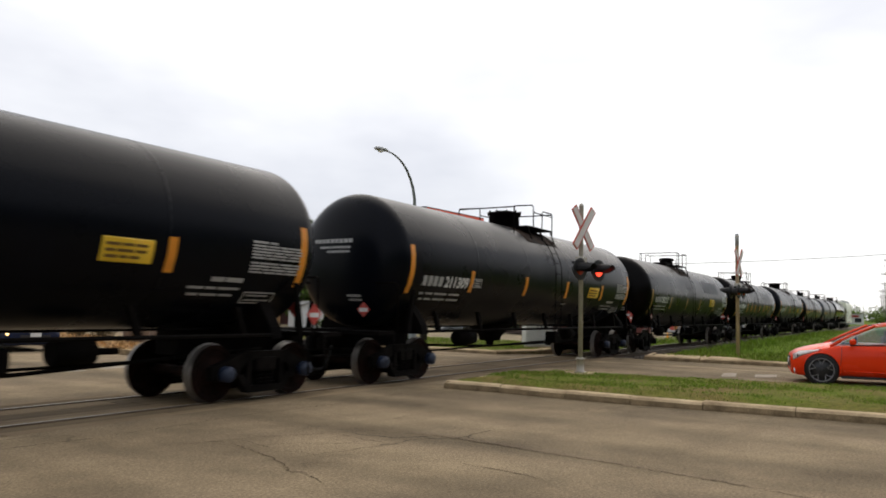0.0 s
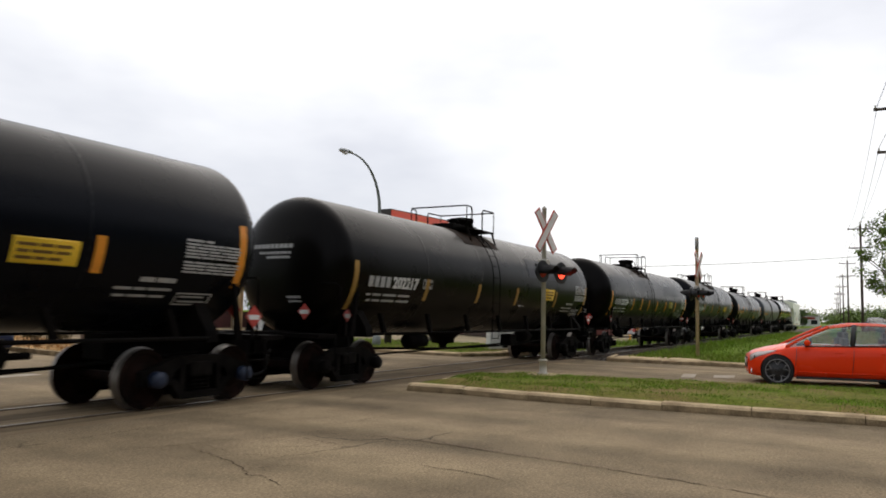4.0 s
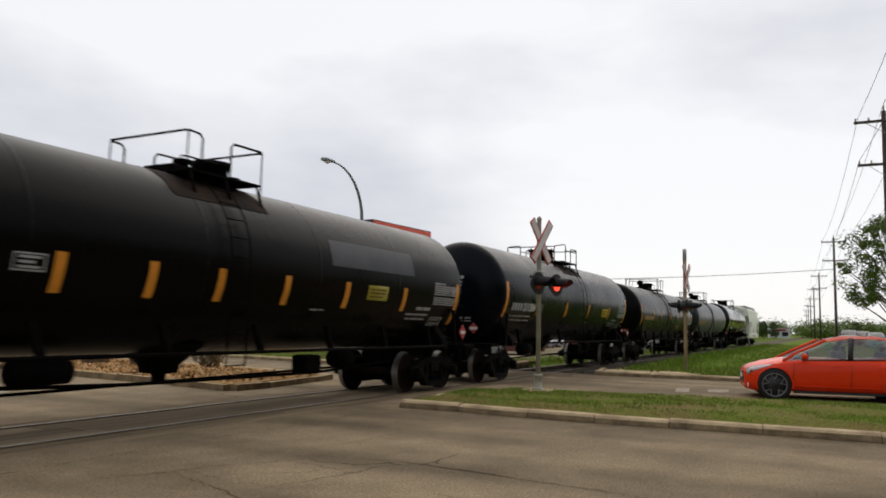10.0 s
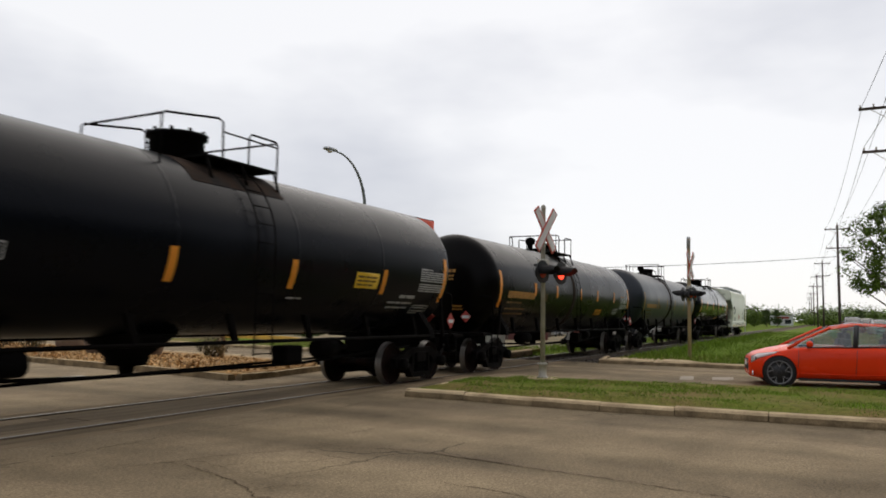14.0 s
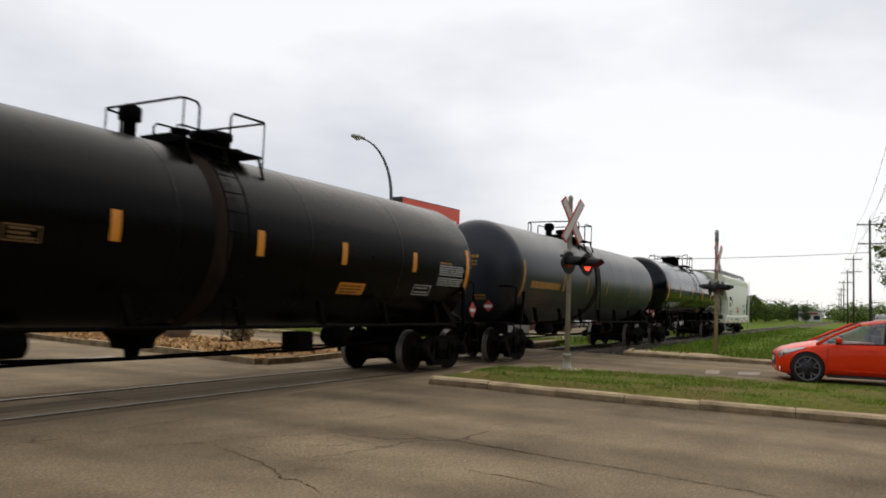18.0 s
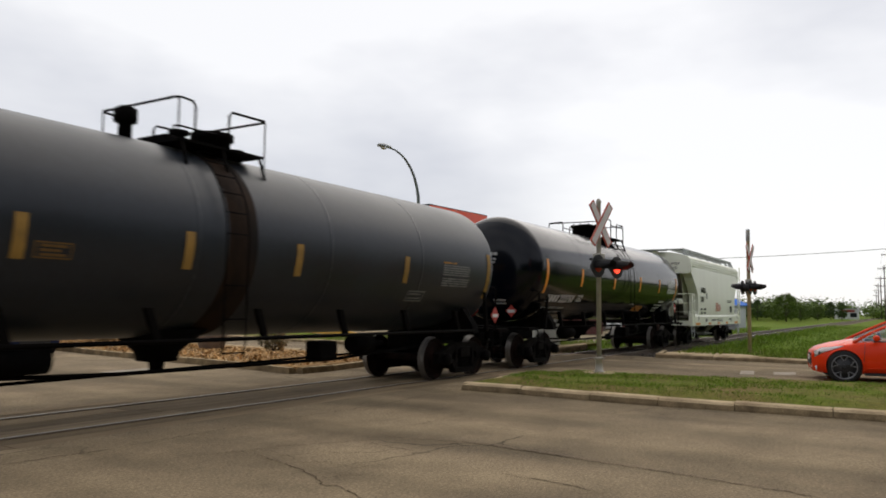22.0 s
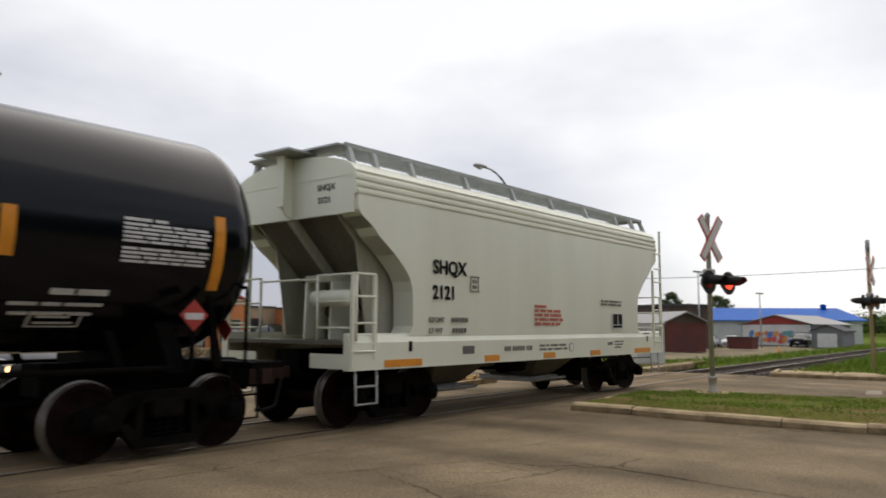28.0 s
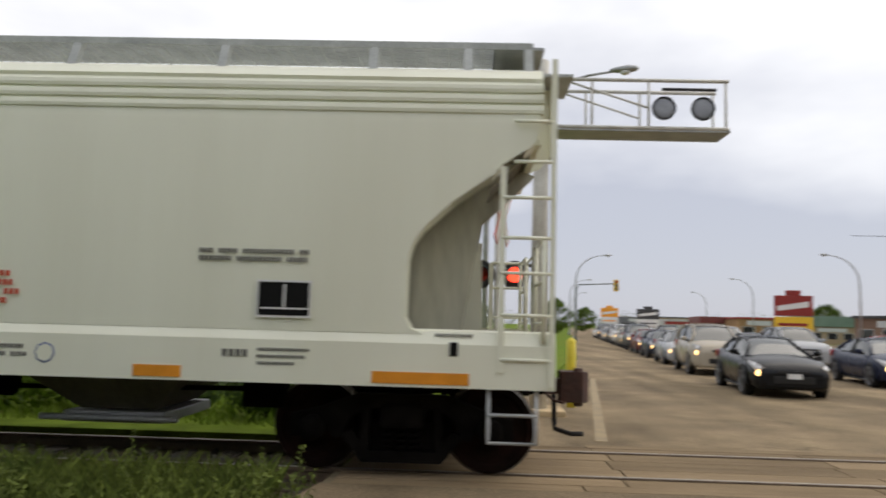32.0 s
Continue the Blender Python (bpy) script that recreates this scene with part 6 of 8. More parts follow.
# ---- billboard and cabinet ----
def billboard():
    b = thing("billboard", "red and orange advertising billboard on two dark steel posts", "billboard", pose(31.05, 19.0, 0.0, 0, 0, -4))
    for x in (-1.92, 1.74):
        part("post", fix(lathe(B(), [(-0.8, 0.17), (6.0, 0.17)], "z", 16, (x, 0.12, 0))), M["board_post"], b)
    part("cabinet", fix(box(B(), -2.40, -0.22, 3.78, 2.52, 0.42, 6.34, bevel=0.03)), M["board_post"], b)
    part("sign_face", fix(box(B(), -2.36, -0.24, 3.86, 2.48, -0.22, 6.29)), M["board_red"], b, "glossy red printed face")
    bm = B()
    top = [(-2.30, 4.95), (-1.6, 4.98), (-0.8, 4.75), (0.2, 4.42), (1.2, 4.25), (2.32, 4.12), (2.32, 3.88), (-2.30, 3.88)]
    prism(bm, top, -0.248, -0.242)
    part("orange_swoosh", fix(bm), M["board_orange"], b)
    bm = B()
    prism(bm, [(-2.30, 4.99), (-1.6, 5.02), (-0.8, 4.79), (0.2, 4.46), (1.2, 4.29), (2.32, 4.16), (2.32, 4.13), (1.2, 4.26), (0.2, 4.43), (-0.8, 4.76), (-1.6, 4.99), (-2.30, 4.96)], -0.252, -0.246)
    part("white_edge", fix(bm), M["white"], b)
    bm = B()
    x = -1.55
    for w in (0.26, 0.22, 0.22, 0.16, 0.0, 0.30, 0.34, 0.22, 0.22, 0.20, 0.26, 0.30, 0.22):
        if w:
            box(bm, x, -0.250, 5.36, x + w, -0.243, 5.70)
        x += w + 0.06 if w else 0.14
    part("headline", fix(bm), M["white"], b, "row of white bold lettering")
    bm = B()
    x = -1.5
    for w in (0.2, 0.3, 0.24, 0.2, 0.28, 0.3, 0.2):
        box(bm, x, -0.250, 5.86, x + w, -0.243, 5.98)
        x += w + 0.05
    part("subline", fix(bm), M["board_orange"], b)
    part("photo", fix(prism(B(), [(-0.75 + 0.45 * math.cos(radians(a)), 4.78 + 0.52 * math.sin(radians(a))) for a in range(0, 360, 24)], -0.256, -0.249)), M["board_food"], b, "round picture of food")
    bm = B()
    for x0, z0, w, h in ((0.25, 4.85, 0.42, 0.30), (0.72, 4.78, 0.34, 0.30), (1.12, 4.72, 0.30, 0.26), (1.62, 4.60, 0.42, 0.36)):
        box(bm, x0, -0.250, z0, x0 + w, -0.243, z0 + h)
    part("price_tag", fix(bm), M["board_orange"], b)
    part("catwalk", fix(box(B(), -3.2, -0.85, 3.44, 3.5, -0.30, 3.50)), M["board_post"], b, "dark catwalk below the board")
    for x in (-2.4, -0.8, 0.8, 2.4):
        part("catwalk_bracket", fix(prism(B(), [(-0.85, 3.43), (0.1, 3.43), (0.1, 3.30)], x - 0.04, x + 0.04, "x")), M["board_post"], b)
    for x in (-1.3, 1.3):
        part("flood_lamp", fix(box(B(), x - 0.25, -1.12, 3.30, x + 0.25, -0.92, 3.42, bevel=0.03)), M["galv"], b)
    arch = [(-0.98, 0.85), (0.98, 0.85)] + [(0.98 * math.cos(radians(a)), 1.70 + 0.98 * math.sin(radians(a))) for a in range(0, 181, 12)]
    sub = part("round_sign", fix(prism(B(), arch, -0.06, 0.06)), M["board_post"], b, "dark sign board with an arched top", m=pose(1.62, 0.62, 0, 0, 0, -32))
    part("blue_panel", fix(box(B(), -0.22, -0.085, 1.70, 0.16, -0.062, 2.24)), material("blue_sign_panel", (0.02, 0.10, 0.60), rough=0.4, var=0.2), sub)
    part("sign_arm", fix(box(B(), 0.9, -0.05, 2.58, 2.5, 0.05, 2.66)), M["board_post"], b)


M["board_post"] = material("dark_sign_steel", (0.035, 0.030, 0.030), rough=0.6, var=0.3)
M["board_red"] = material("red_billboard_print", (0.92, 0.095, 0.035), rough=0.4, var=0.06, scale=0.7)
M["board_orange"] = material("orange_billboard_print", (0.95, 0.38, 0.03), rough=0.45, var=0.12, scale=0.7)
M["board_food"] = material("brown_food_print", (0.50, 0.20, 0.10), rough=0.5, tint=(0.72, 0.45, 0.25), scale=4)
billboard()


def cabinet(x, y, yaw):
    c = thing("utility_cabinet", "grey metal utility cabinet with double doors on the verge", "cabinet", pose(x, y, -0.02, 0, 0, yaw))
    part("plinth", fix(box(B(), -0.62, -0.42, 0, 0.62, 0.42, 0.18)), M["concrete"], c)
    part("body", fix(box(B(), -0.56, -0.36, 0.18, 0.56, 0.36, 1.74, bevel=0.03)), M["cabinet"], c)
    part("roof", fix(box(B(), -0.61, -0.41, 1.74, 0.61, 0.41, 1.80, bevel=0.02)), M["cabinet"], c)
    for s in (-1, 1):
        d = part("door", fix(box(B(), min(s * 0.02, s * 0.52), -0.38, 0.24, max(s * 0.02, s * 0.52), -0.362, 1.70)), M["cabinet"], c)
        part("handle", fix(box(B(), s * 0.08 - 0.02, -0.41, 0.9, s * 0.08 + 0.02, -0.38, 1.1)), M["signal_black"], d)
        part("louvre", fix(box(B(), min(s * 0.14, s * 0.42), -0.39, 1.42, max(s * 0.14, s * 0.42), -0.38, 1.56)), M["galv"], d)


M["cabinet"] = material("pale_grey_cabinet_paint", (0.62, 0.62, 0.58), rough=0.5, tint=(0.52, 0.52, 0.48), scale=1.5)
cabinet(28.5, 13.2, -50)


# ---- vehicles ----
def pane_material():
    m = bpy.data.materials.new("tinted_car_glass")
    m.use_nodes = True
    nt = m.node_tree
    nt.nodes.clear()
    out, mix = nt.nodes.new("ShaderNodeOutputMaterial"), nt.nodes.new("ShaderNodeMixShader")
    tr, gl = nt.nodes.new("ShaderNodeBsdfTransparent"), nt.nodes.new("ShaderNodeBsdfGlossy")
    tr.inputs["Color"].default_value = (0.60, 0.76, 0.70, 1)
    gl.inputs["Roughness"].default_value = 0.03
    mix.inputs["Fac"].default_value = 0.13
    nt.links.new(tr.outputs[0], mix.inputs[1])
    nt.links.new(gl.outputs[0], mix.inputs[2])
    nt.links.new(mix.outputs[0], out.inputs["Surface"])
    return m


M["pane"] = pane_material()
M["dark_glass"] = material("dark_car_glass", (0.030, 0.036, 0.034), rough=0.05, var=0.1, spec=1.0)
M["tyre"] = material("tyre_rubber", (0.014, 0.014, 0.014), rough=0.8, var=0.3)
M["alloy"] = material("silver_alloy_rim", (0.22, 0.22, 0.225), rough=0.35, metal=0.4, var=0.2)
M["rim_dark"] = material("black_rim_centre", (0.015, 0.015, 0.016), rough=0.4, var=0.3)
M["trim_black"] = material("black_car_trim", (0.012, 0.012, 0.012), rough=0.55, var=0.3)
M["chrome"] = material("clear_headlamp", (0.95, 0.95, 0.95), rough=0.18, metal=0.35, var=0.2, scale=9)
M["seat"] = material("dark_seat_cloth", (0.03, 0.032, 0.035), rough=0.9, var=0.3)
M["lamp_amber"] = material("lit_headlamp", (1.0, 0.62, 0.22), rough=0.2, emit=(1.0, 0.62, 0.25), estr=2.5)
M["tail"] = material("red_tail_lens", (0.35, 0.02, 0.02), rough=0.2, var=0.2)


def car_paint(name, color, rough=0.25):
    return material(name, color, rough=rough, var=0.06, scale=0.8, coat=0.12, fine=0.03, spec=0.18)


SHAPES = {
    # y, half width, underside, shoulder, crown;  then the cabin: y, roof height, half width at belt and roof
    "hatch": dict(length=4.36, wb=2.72, wheel=0.345, front=1.02, body=[(2.09, 0.60, 0.30, 0.56, 0.0), (2.06, 0.72, 0.22, 0.66, 0.01), (1.90, 0.83, 0.19, 0.76, 0.03), (1.60, 0.885, 0.19, 0.82, 0.06), (1.15, 0.905, 0.19, 0.91, 0.06), (0.85, 0.91, 0.19, 0.95, 0.04), (0.0, 0.915, 0.19, 0.97, 0.02), (-1.0, 0.915, 0.19, 1.00, 0.02), (-1.65, 0.90, 0.20, 1.03, 0.02), (-2.0, 0.82, 0.24, 1.02, 0.02), (-2.12, 0.76, 0.30, 0.96, 0.01), (-2.18, 0.66, 0.38, 0.72, 0.0)],
                 cabin=[(1.22, 0.93, 0.80, 0.74), (0.80, 1.15, 0.82, 0.68), (0.25, 1.42, 0.83, 0.62), (-0.25, 1.515, 0.83, 0.60), (-0.9, 1.515, 0.82, 0.59), (-1.5, 1.42, 0.80, 0.57), (-1.85, 1.24, 0.76, 0.56), (-2.08, 1.00, 0.70, 0.60)]),
    "sedan": dict(length=4.70, wb=2.75, wheel=0.33, front=0.95, body=[(2.35, 0.62, 0.30, 0.58, 0.0), (2.30, 0.74, 0.22, 0.68, 0.01), (2.05, 0.86, 0.19, 0.78, 0.03), (1.6, 0.90, 0.19, 0.86, 0.05), (1.05, 0.91, 0.19, 0.93, 0.05), (0.0, 0.915, 0.19, 0.96, 0.02), (-1.2, 0.91, 0.20, 1.00, 0.03), (-1.8, 0.89, 0.22, 1.03, 0.03), (-2.2, 0.82, 0.26, 1.01, 0.02), (-2.33, 0.72, 0.34, 0.85, 0.0)],
                 cabin=[(1.10, 0.95, 0.80, 0.74), (0.6, 1.17, 0.82, 0.66), (0.15, 1.35, 0.82, 0.60), (-0.4, 1.41, 0.82, 0.58), (-1.0, 1.36, 0.80, 0.57), (-1.45, 1.22, 0.78, 0.58), (-1.85, 1.03, 0.74, 0.64)]),
    "suv": dict(length=4.75, wb=2.75, wheel=0.37, front=0.95, body=[(2.37, 0.70, 0.36, 0.75, 0.0), (2.32, 0.80, 0.28, 0.90, 0.01), (2.1, 0.90, 0.26, 1.02, 0.03), (1.6, 0.94, 0.26, 1.08, 0.05), (1.05, 0.95, 0.26, 1.12, 0.04), (0.0, 0.95, 0.26, 1.14, 0.02), (-1.5, 0.94, 0.27, 1.17, 0.02), (-2.2, 0.88, 0.30, 1.16, 0.02), (-2.37, 0.78, 0.40, 1.0, 0.0)],
                cabin=[(1.15, 1.12, 0.84, 0.80), (0.75, 1.38, 0.85, 0.74), (0.35, 1.63, 0.85, 0.69), (-0.2, 1.72, 0.85, 0.68), (-1.2, 1.72, 0.84, 0.67), (-2.0, 1.64, 0.82, 0.65), (-2.28, 1.18, 0.78, 0.70)]),
}


def body_ring(y, w, zb, zs, crown):
    h = zs - zb
    half = [(0.0, zb), (w * 0.86, zb), (w * 0.97, zb + h * 0.14), (w, zb + h * 0.40), (w * 1.0, zb + h * 0.62), (w * 0.985, zb + h * 0.80), (w * 0.95, zb + h * 0.94), (w * 0.86, zs), (w * 0.45, zs + crown), (0.0, zs + crown * 1.3)]
    return [(x, y, z) for x, z in half] + [(-x, y, z) for x, z in half[-2:0:-1]]


def skin(d, y, k, q, off):
    """A point on the body's side at y and at step k of its section, lifted by off."""
    rows = sorted(d["body"])
    ys = [r[0] for r in rows]
    w, zb, zs, crown = [float(np.interp(y, ys, [r[i] for r in rows])) for i in (1, 2, 3, 4)]
    ring = body_ring(y, w, zb, zs, crown)[:10]
    i = min(int(k), 8)
    a, b = Vector(ring[i]), Vector(ring[i + 1])
    p, t = a.lerp(b, k - i), (b - a).normalized()
    p += Vector((t.z, 0.25, -t.x)).normalized() * off
    return (q * p.x, p.y, p.z)


def car(name, label, shape, paint, m, glass="dark_glass", group="", lit=False, rim="alloy", detail=True):
    d = SHAPES[shape]
    c = thing(name, label, "car", m, group)
    part("body", fix(ring_loft(B(), [body_ring(*s) for s in d["body"]], smooth=True)), paint, c)
    # glass house, roof and pillars
    rings = []
    belt = [(s[0], s[3]) for s in d["body"]][::-1]
    for y, zt, wb, wt in d["cabin"]:
        z0 = float(np.interp(y, [b[0] for b in belt], [b[1] for b in belt])) - 0.02
        zt = max(zt, z0 + 0.02)
        k = zt - z0
        half = [(wb, z0), (wb - (wb - wt) * 0.55, z0 + k * 0.62), (wt, z0 + k * 0.90), (wt * 0.86, z0 + k * 0.985), (wt * 0.4, zt + 0.012), (0, zt + 0.016)]
        rings.append([(x, y, z) for x, z in half] + [(-x, y, z) for x, z in half[-2::-1]])
    bm = B()
    ring_loft(bm, rings, cap=False, closed=False, smooth=True)
    part("glasshouse", fix(bm), M[glass], c, "tinted car windows")
    ro = rings[2:-1] if shape != "sedan" else rings[2:-2]
    bm = ring_loft(B(), [[(x * 1.012, y, z + 0.006) for x, y, z in r[2:9]] for r in ro], closed=False, smooth=True)
    bmesh.ops.solidify(bm, geom=bm.faces[:], thickness=0.015)
    part("roof", fix(bm), paint, c)
    for s in (0, -1):
        q = 1 if s == 0 else -1
        def p(i, j):
            x, y, z = rings[i][j if q > 0 else 10 - j]
            return (x * 1.006, y, z + 0.002)
        part("pillar", fix(tube(B(), [p(0, 1), p(1, 3), p(2, 3)], 0.040, 6)), paint, c)
        mid = len(rings) // 2
        x0, x1 = p(mid, 0), p(mid, 2)
        part("pillar", fix(tube(B(), [(x0[0], -0.22, x0[2]), (x1[0] * 1.005, -0.30, x1[2])], 0.062, 6)), M["trim_black"], c)
        part("pillar", fix(tube(B(), [p(-3, 2), p(-2, 1), p(-1, 0)] if shape != "sedan" else [p(-3, 2), p(-2, 1), p(-1, 1)], 0.055, 6)), paint, c)
        part("window_sill", fix(tube(B(), [(r[0 if q > 0 else 10][0] * 1.008, r[0][1], r[0][2] + 0.015) for r in rings[1:-1]], 0.014, 5)), M["trim_black"], c)
        mx = part("mirror", fix(ring_loft(B(), [[(q * (0.93 + u), 0.78 + 0.07 * math.cos(radians(a)) * k, rings[1][0][2] + 0.10 + 0.075 * math.sin(radians(a)) * k) for a in range(0, 360, 36)] for u, k in ((-0.04, 0.5), (0.0, 0.95), (0.10, 1.0), (0.16, 0.5))], smooth=True)), paint, c)
        part("mirror_foot", fix(tube(B(), [(q * 0.84, 0.80, rings[1][0][2] + 0.02), (q * 0.92, 0.78, rings[1][0][2] + 0.06)], 0.03, 6)), M["trim_black"], mx)
        # lamps that follow the body's skin
        ya, yb = d["body"][1][0] - 0.015, d["body"][2][0] - 0.46
        outer = []
        for k in range(9):
            f = k / 8
            y1 = ya + (yb - ya) * f
            lo, hi = 4.55 + 1.45 * f ** 0.8, 7.15 - 0.85 * f ** 1.5
            outer.append([skin(d, y1, lo + (hi - lo) * e / 4, q, 0.010) for e in range(5)])
        bm = ring_loft(B(), outer, cap=False, closed=False, smooth=True)
        bmesh.ops.solidify(bm, geom=bm.faces[:], thickness=0.012)
        hl = part("headlamp", fix(bm), M["chrome"], c, "headlamp")
        if lit and q > 0:
            part("turn_lamp", fix(lathe(B(), [(-0.02, 0.075), (0.012, 0.06), (0.02, 0.02)], "y", 12, skin(d, ya - 0.02, 4.7, q, 0.01))), M["lamp_amber"], c, "lit amber turn lamp")
        if detail:
            part("lamp_bowl", fix(lathe(B(), [(-0.01, 0.045), (0.008, 0.04), (0.012, 0.015)], "y", 14, skin(d, ya - 0.10, 5.4, q, 0.012))), M["rim_dark"], hl)
            part("fog_lamp", fix(lathe(B(), [(-0.01, 0.055), (0.012, 0.05), (0.016, 0.02)], "y", 14, skin(d, ya - 0.03, 2.2, q, 0.004))), M["chrome"], c)
            part("bumper_inlet", fix(box(B(), min(q * 0.50, q * 0.70), ya - 0.06, 0.27, max(q * 0.50, q * 0.70), ya + 0.01, 0.40, bevel=0.02)), M["trim_black"], c)
        r = d["body"][-3]
        part("tail_lamp", fix(box(B(), min(q * r[1] * 0.72, q * (r[1] + 0.03)), r[0] - 0.12, r[3] - 0.24, max(q * r[1] * 0.72, q * (r[1] + 0.03)), r[0] + 0.10, r[3] - 0.04, bevel=0.03)), M["tail"], c)
        if detail:
            for y1 in (1.02, -0.22, -1.10):
                bm = tube(B(), [(q * 0.905, y1 + 0.03, 0.30), (q * 0.921, y1, 0.62), (q * 0.895, y1 - 0.02, 0.90)], 0.006, 4)
                part("door_seam", fix(bm), M["trim_black"], c)
            for y1 in (0.0, -0.98):
                part("door_handle", fix(box(B(), q * 0.905 - 0.02, y1, 0.80, q * 0.905 + 0.02, y1 + 0.18, 0.83, bevel=0.008)), paint, c)
        part("side_skirt", fix(box(B(), min(q * 0.74, q * 0.86), -d["wb"] / 2 + 0.4, d["body"][3][2] - 0.03, max(q * 0.74, q * 0.86), d["wb"] / 2 - 0.35, d["body"][3][2] + 0.03, bevel=0.01)), M["trim_black"], c)
        if detail:
            part("sill_crease", fix(tube(B(), [(q * 0.905, d["wb"] / 2 - 0.40, 0.335), (q * 0.912, 0.0, 0.325), (q * 0.910, -d["wb"] / 2 + 0.42, 0.345)], 0.014, 6)), paint, c)
    y0 = d["body"][0][0]
    g = d["body"][1]
    part("grille", fix(box(B(), -0.45, y0 - 0.06, g[2] + 0.13, 0.45, y0 + 0.012, g[2] + 0.30, bevel=0.02)), M["trim_black"], c)
    part("upper_grille", fix(box(B(), -0.36, y0 - 0.10, g[3] - 0.10, 0.36, y0 + 0.004, g[3] - 0.04, bevel=0.01)), M["trim_black"], c)
    part("number_plate", fix(box(B(), -0.16, y0 + 0.010, g[2] + 0.24, 0.16, y0 + 0.022, g[2] + 0.36)), M["white"], c)
    part("rear_glass_sill", fix(box(B(), -0.5, -d["length"] / 2 + 0.02, 0.45, 0.5, -d["length"] / 2 + 0.06, 0.62)), M["trim_black"], c)
    if glass == "pane":
        for x in (-0.38, 0.38):
            for y in (0.05, -0.95):
                part("seat", fix(box(B(), x - 0.24, y - 0.24, 0.85, x + 0.24, y - 0.08, 1.16, bevel=0.05)), M["seat"], c)
                part("headrest", fix(box(B(), x - 0.13, y - 0.24, 1.14, x + 0.13, y - 0.14, 1.30, bevel=0.03)), M["seat"], c)
        part("dashboard", fix(box(B(), -0.7, 0.72, 0.90, 0.7, 0.98, 1.0, bevel=0.04)), M["seat"], c)
        part("steering_wheel", fix(lathe(B(), [(0, 0.17), (0.02, 0.19), (0.04, 0.17)], "y", 18, (-0.38, 0.62, 1.0))), M["seat"], c)
    # wheels
    R = d["wheel"]
    for q in (-1, 1):
        w = 0.915 if shape != "suv" else 0.95
        for y in (d["front"] + 0.42, d["front"] + 0.42 - d["wb"]):
            arch = lathe(B(), [(-0.03, R - 0.06), (-0.03, R + 0.045), (0.0, R + 0.04), (0.0, R - 0.06), (-0.03, R - 0.06)], "x", 30, (q * (w + 0.006) + (0.03 if q < 0 else 0), y, R + 0.01), cap=False)
            part("wheel_arch", fix(arch), M["trim_black"], c)
            lip = [(q * (w + 0.012), y + (R + 0.055) * math.cos(radians(a)), R + 0.01 + (R + 0.055) * math.sin(radians(a))) for a in range(-18, 199, 12)]
            part("arch_lip", fix(tube(B(), lip, 0.018, 6)), paint, c)
            def tyre():
                return fix(lathe(B(), [(-0.10, R * 0.70), (-0.11, R * 0.92), (-0.085, R), (0.085, R), (0.11, R * 0.93), (0.105, R * 0.80), (0.02, R * 0.76)], "x", 36, cap=False))
            wob = cached(("wheel", R), "wheel", tyre, M["tyre"], c, m=pose(q * (w - 0.075), y, R, 0, 0, 0 if q > 0 else 180))
            def rim_mesh():
                bm = lathe(B(), [(0.06, R * 0.74), (0.100, R * 0.785), (0.114, R * 0.81), (0.114, R * 0.765), (0.07, R * 0.73), (0.06, R * 0.74)], "x", 36, cap=False)
                # split spokes that open like a fork towards the lip
                for k in range(5):
                    a0 = radians(72 * k + 18)
                    for e in (-1, 1):
                        pts = [(R * 0.38, a0 + e * 0.09), (R * 0.48, a0 + e * 0.11), (R * 0.60, a0 + e * 0.22), (R * 0.75, a0 + e * 0.30)]
                        rings = []
                        for n, (rr, a) in enumerate(pts):
                            u, v = Vector((0, math.cos(a), math.sin(a))), Vector((0, -math.sin(a), math.cos(a))) * (0.006, 0.007, 0.010, 0.012)[n]
                            x = 0.096 + 0.010 * n / 3
                            rings.append([Vector((x, 0, 0)) + u * rr - v, Vector((x, 0, 0)) + u * rr + v, Vector((x - 0.03, 0, 0)) + u * rr + v, Vector((x - 0.03, 0, 0)) + u * rr - v])
                        ring_loft(bm, rings)
                return fix(bm)
            cached(("rim", R, rim), "rim", rim_mesh, M[rim], wob, "five-spoke alloy rim")
            cached(("disc", R), "wheel_centre", lambda: fix(lathe(B(), [(0.070, R * 0.74), (0.078, R * 0.74), (0.080, 0.05)], "x", 24)), M["rim_dark"], wob)
            cached(("hub", R), "hub", lambda: fix(lathe(B(), [(0.08, 0.06), (0.102, 0.055), (0.106, 0.03)], "x", 16)), M["rim_dark"], wob)
    return c


RED = car_paint("bright_red_car_paint", (0.82, 0.046, 0.007))
car("red_hatchback", "bright red hatchback waiting at the crossing, black and silver wheels", "hatch", RED, pose(21.22, 0.62, 0.0, 0, 0, 10.5), glass="pane")

# the queue beyond the line, facing it
PAINTS = {"black": car_paint("black_car_paint", (0.010, 0.011, 0.013)), "navy": car_paint("dark_blue_car_paint", (0.015, 0.022, 0.05)), "beige": car_paint("beige_car_paint", (0.42, 0.37, 0.29)),
          "silver": car_paint("silver_car_paint", (0.40, 0.41, 0.42)), "white": car_paint("white_car_paint", (0.70, 0.70, 0.69)), "blue": car_paint("blue_car_paint", (0.02, 0.05, 0.30)),
          "wine": car_paint("wine_red_car_paint", (0.18, 0.02, 0.02)), "grey": car_paint("grey_car_paint", (0.12, 0.125, 0.13)), "red2": car_paint("red_car_paint", (0.45, 0.03, 0.02))}
WORDS = {"black": "black", "navy": "dark blue", "beige": "beige", "silver": "silver", "white": "white", "blue": "blue", "wine": "wine-red", "grey": "dark grey", "red2": "red"}
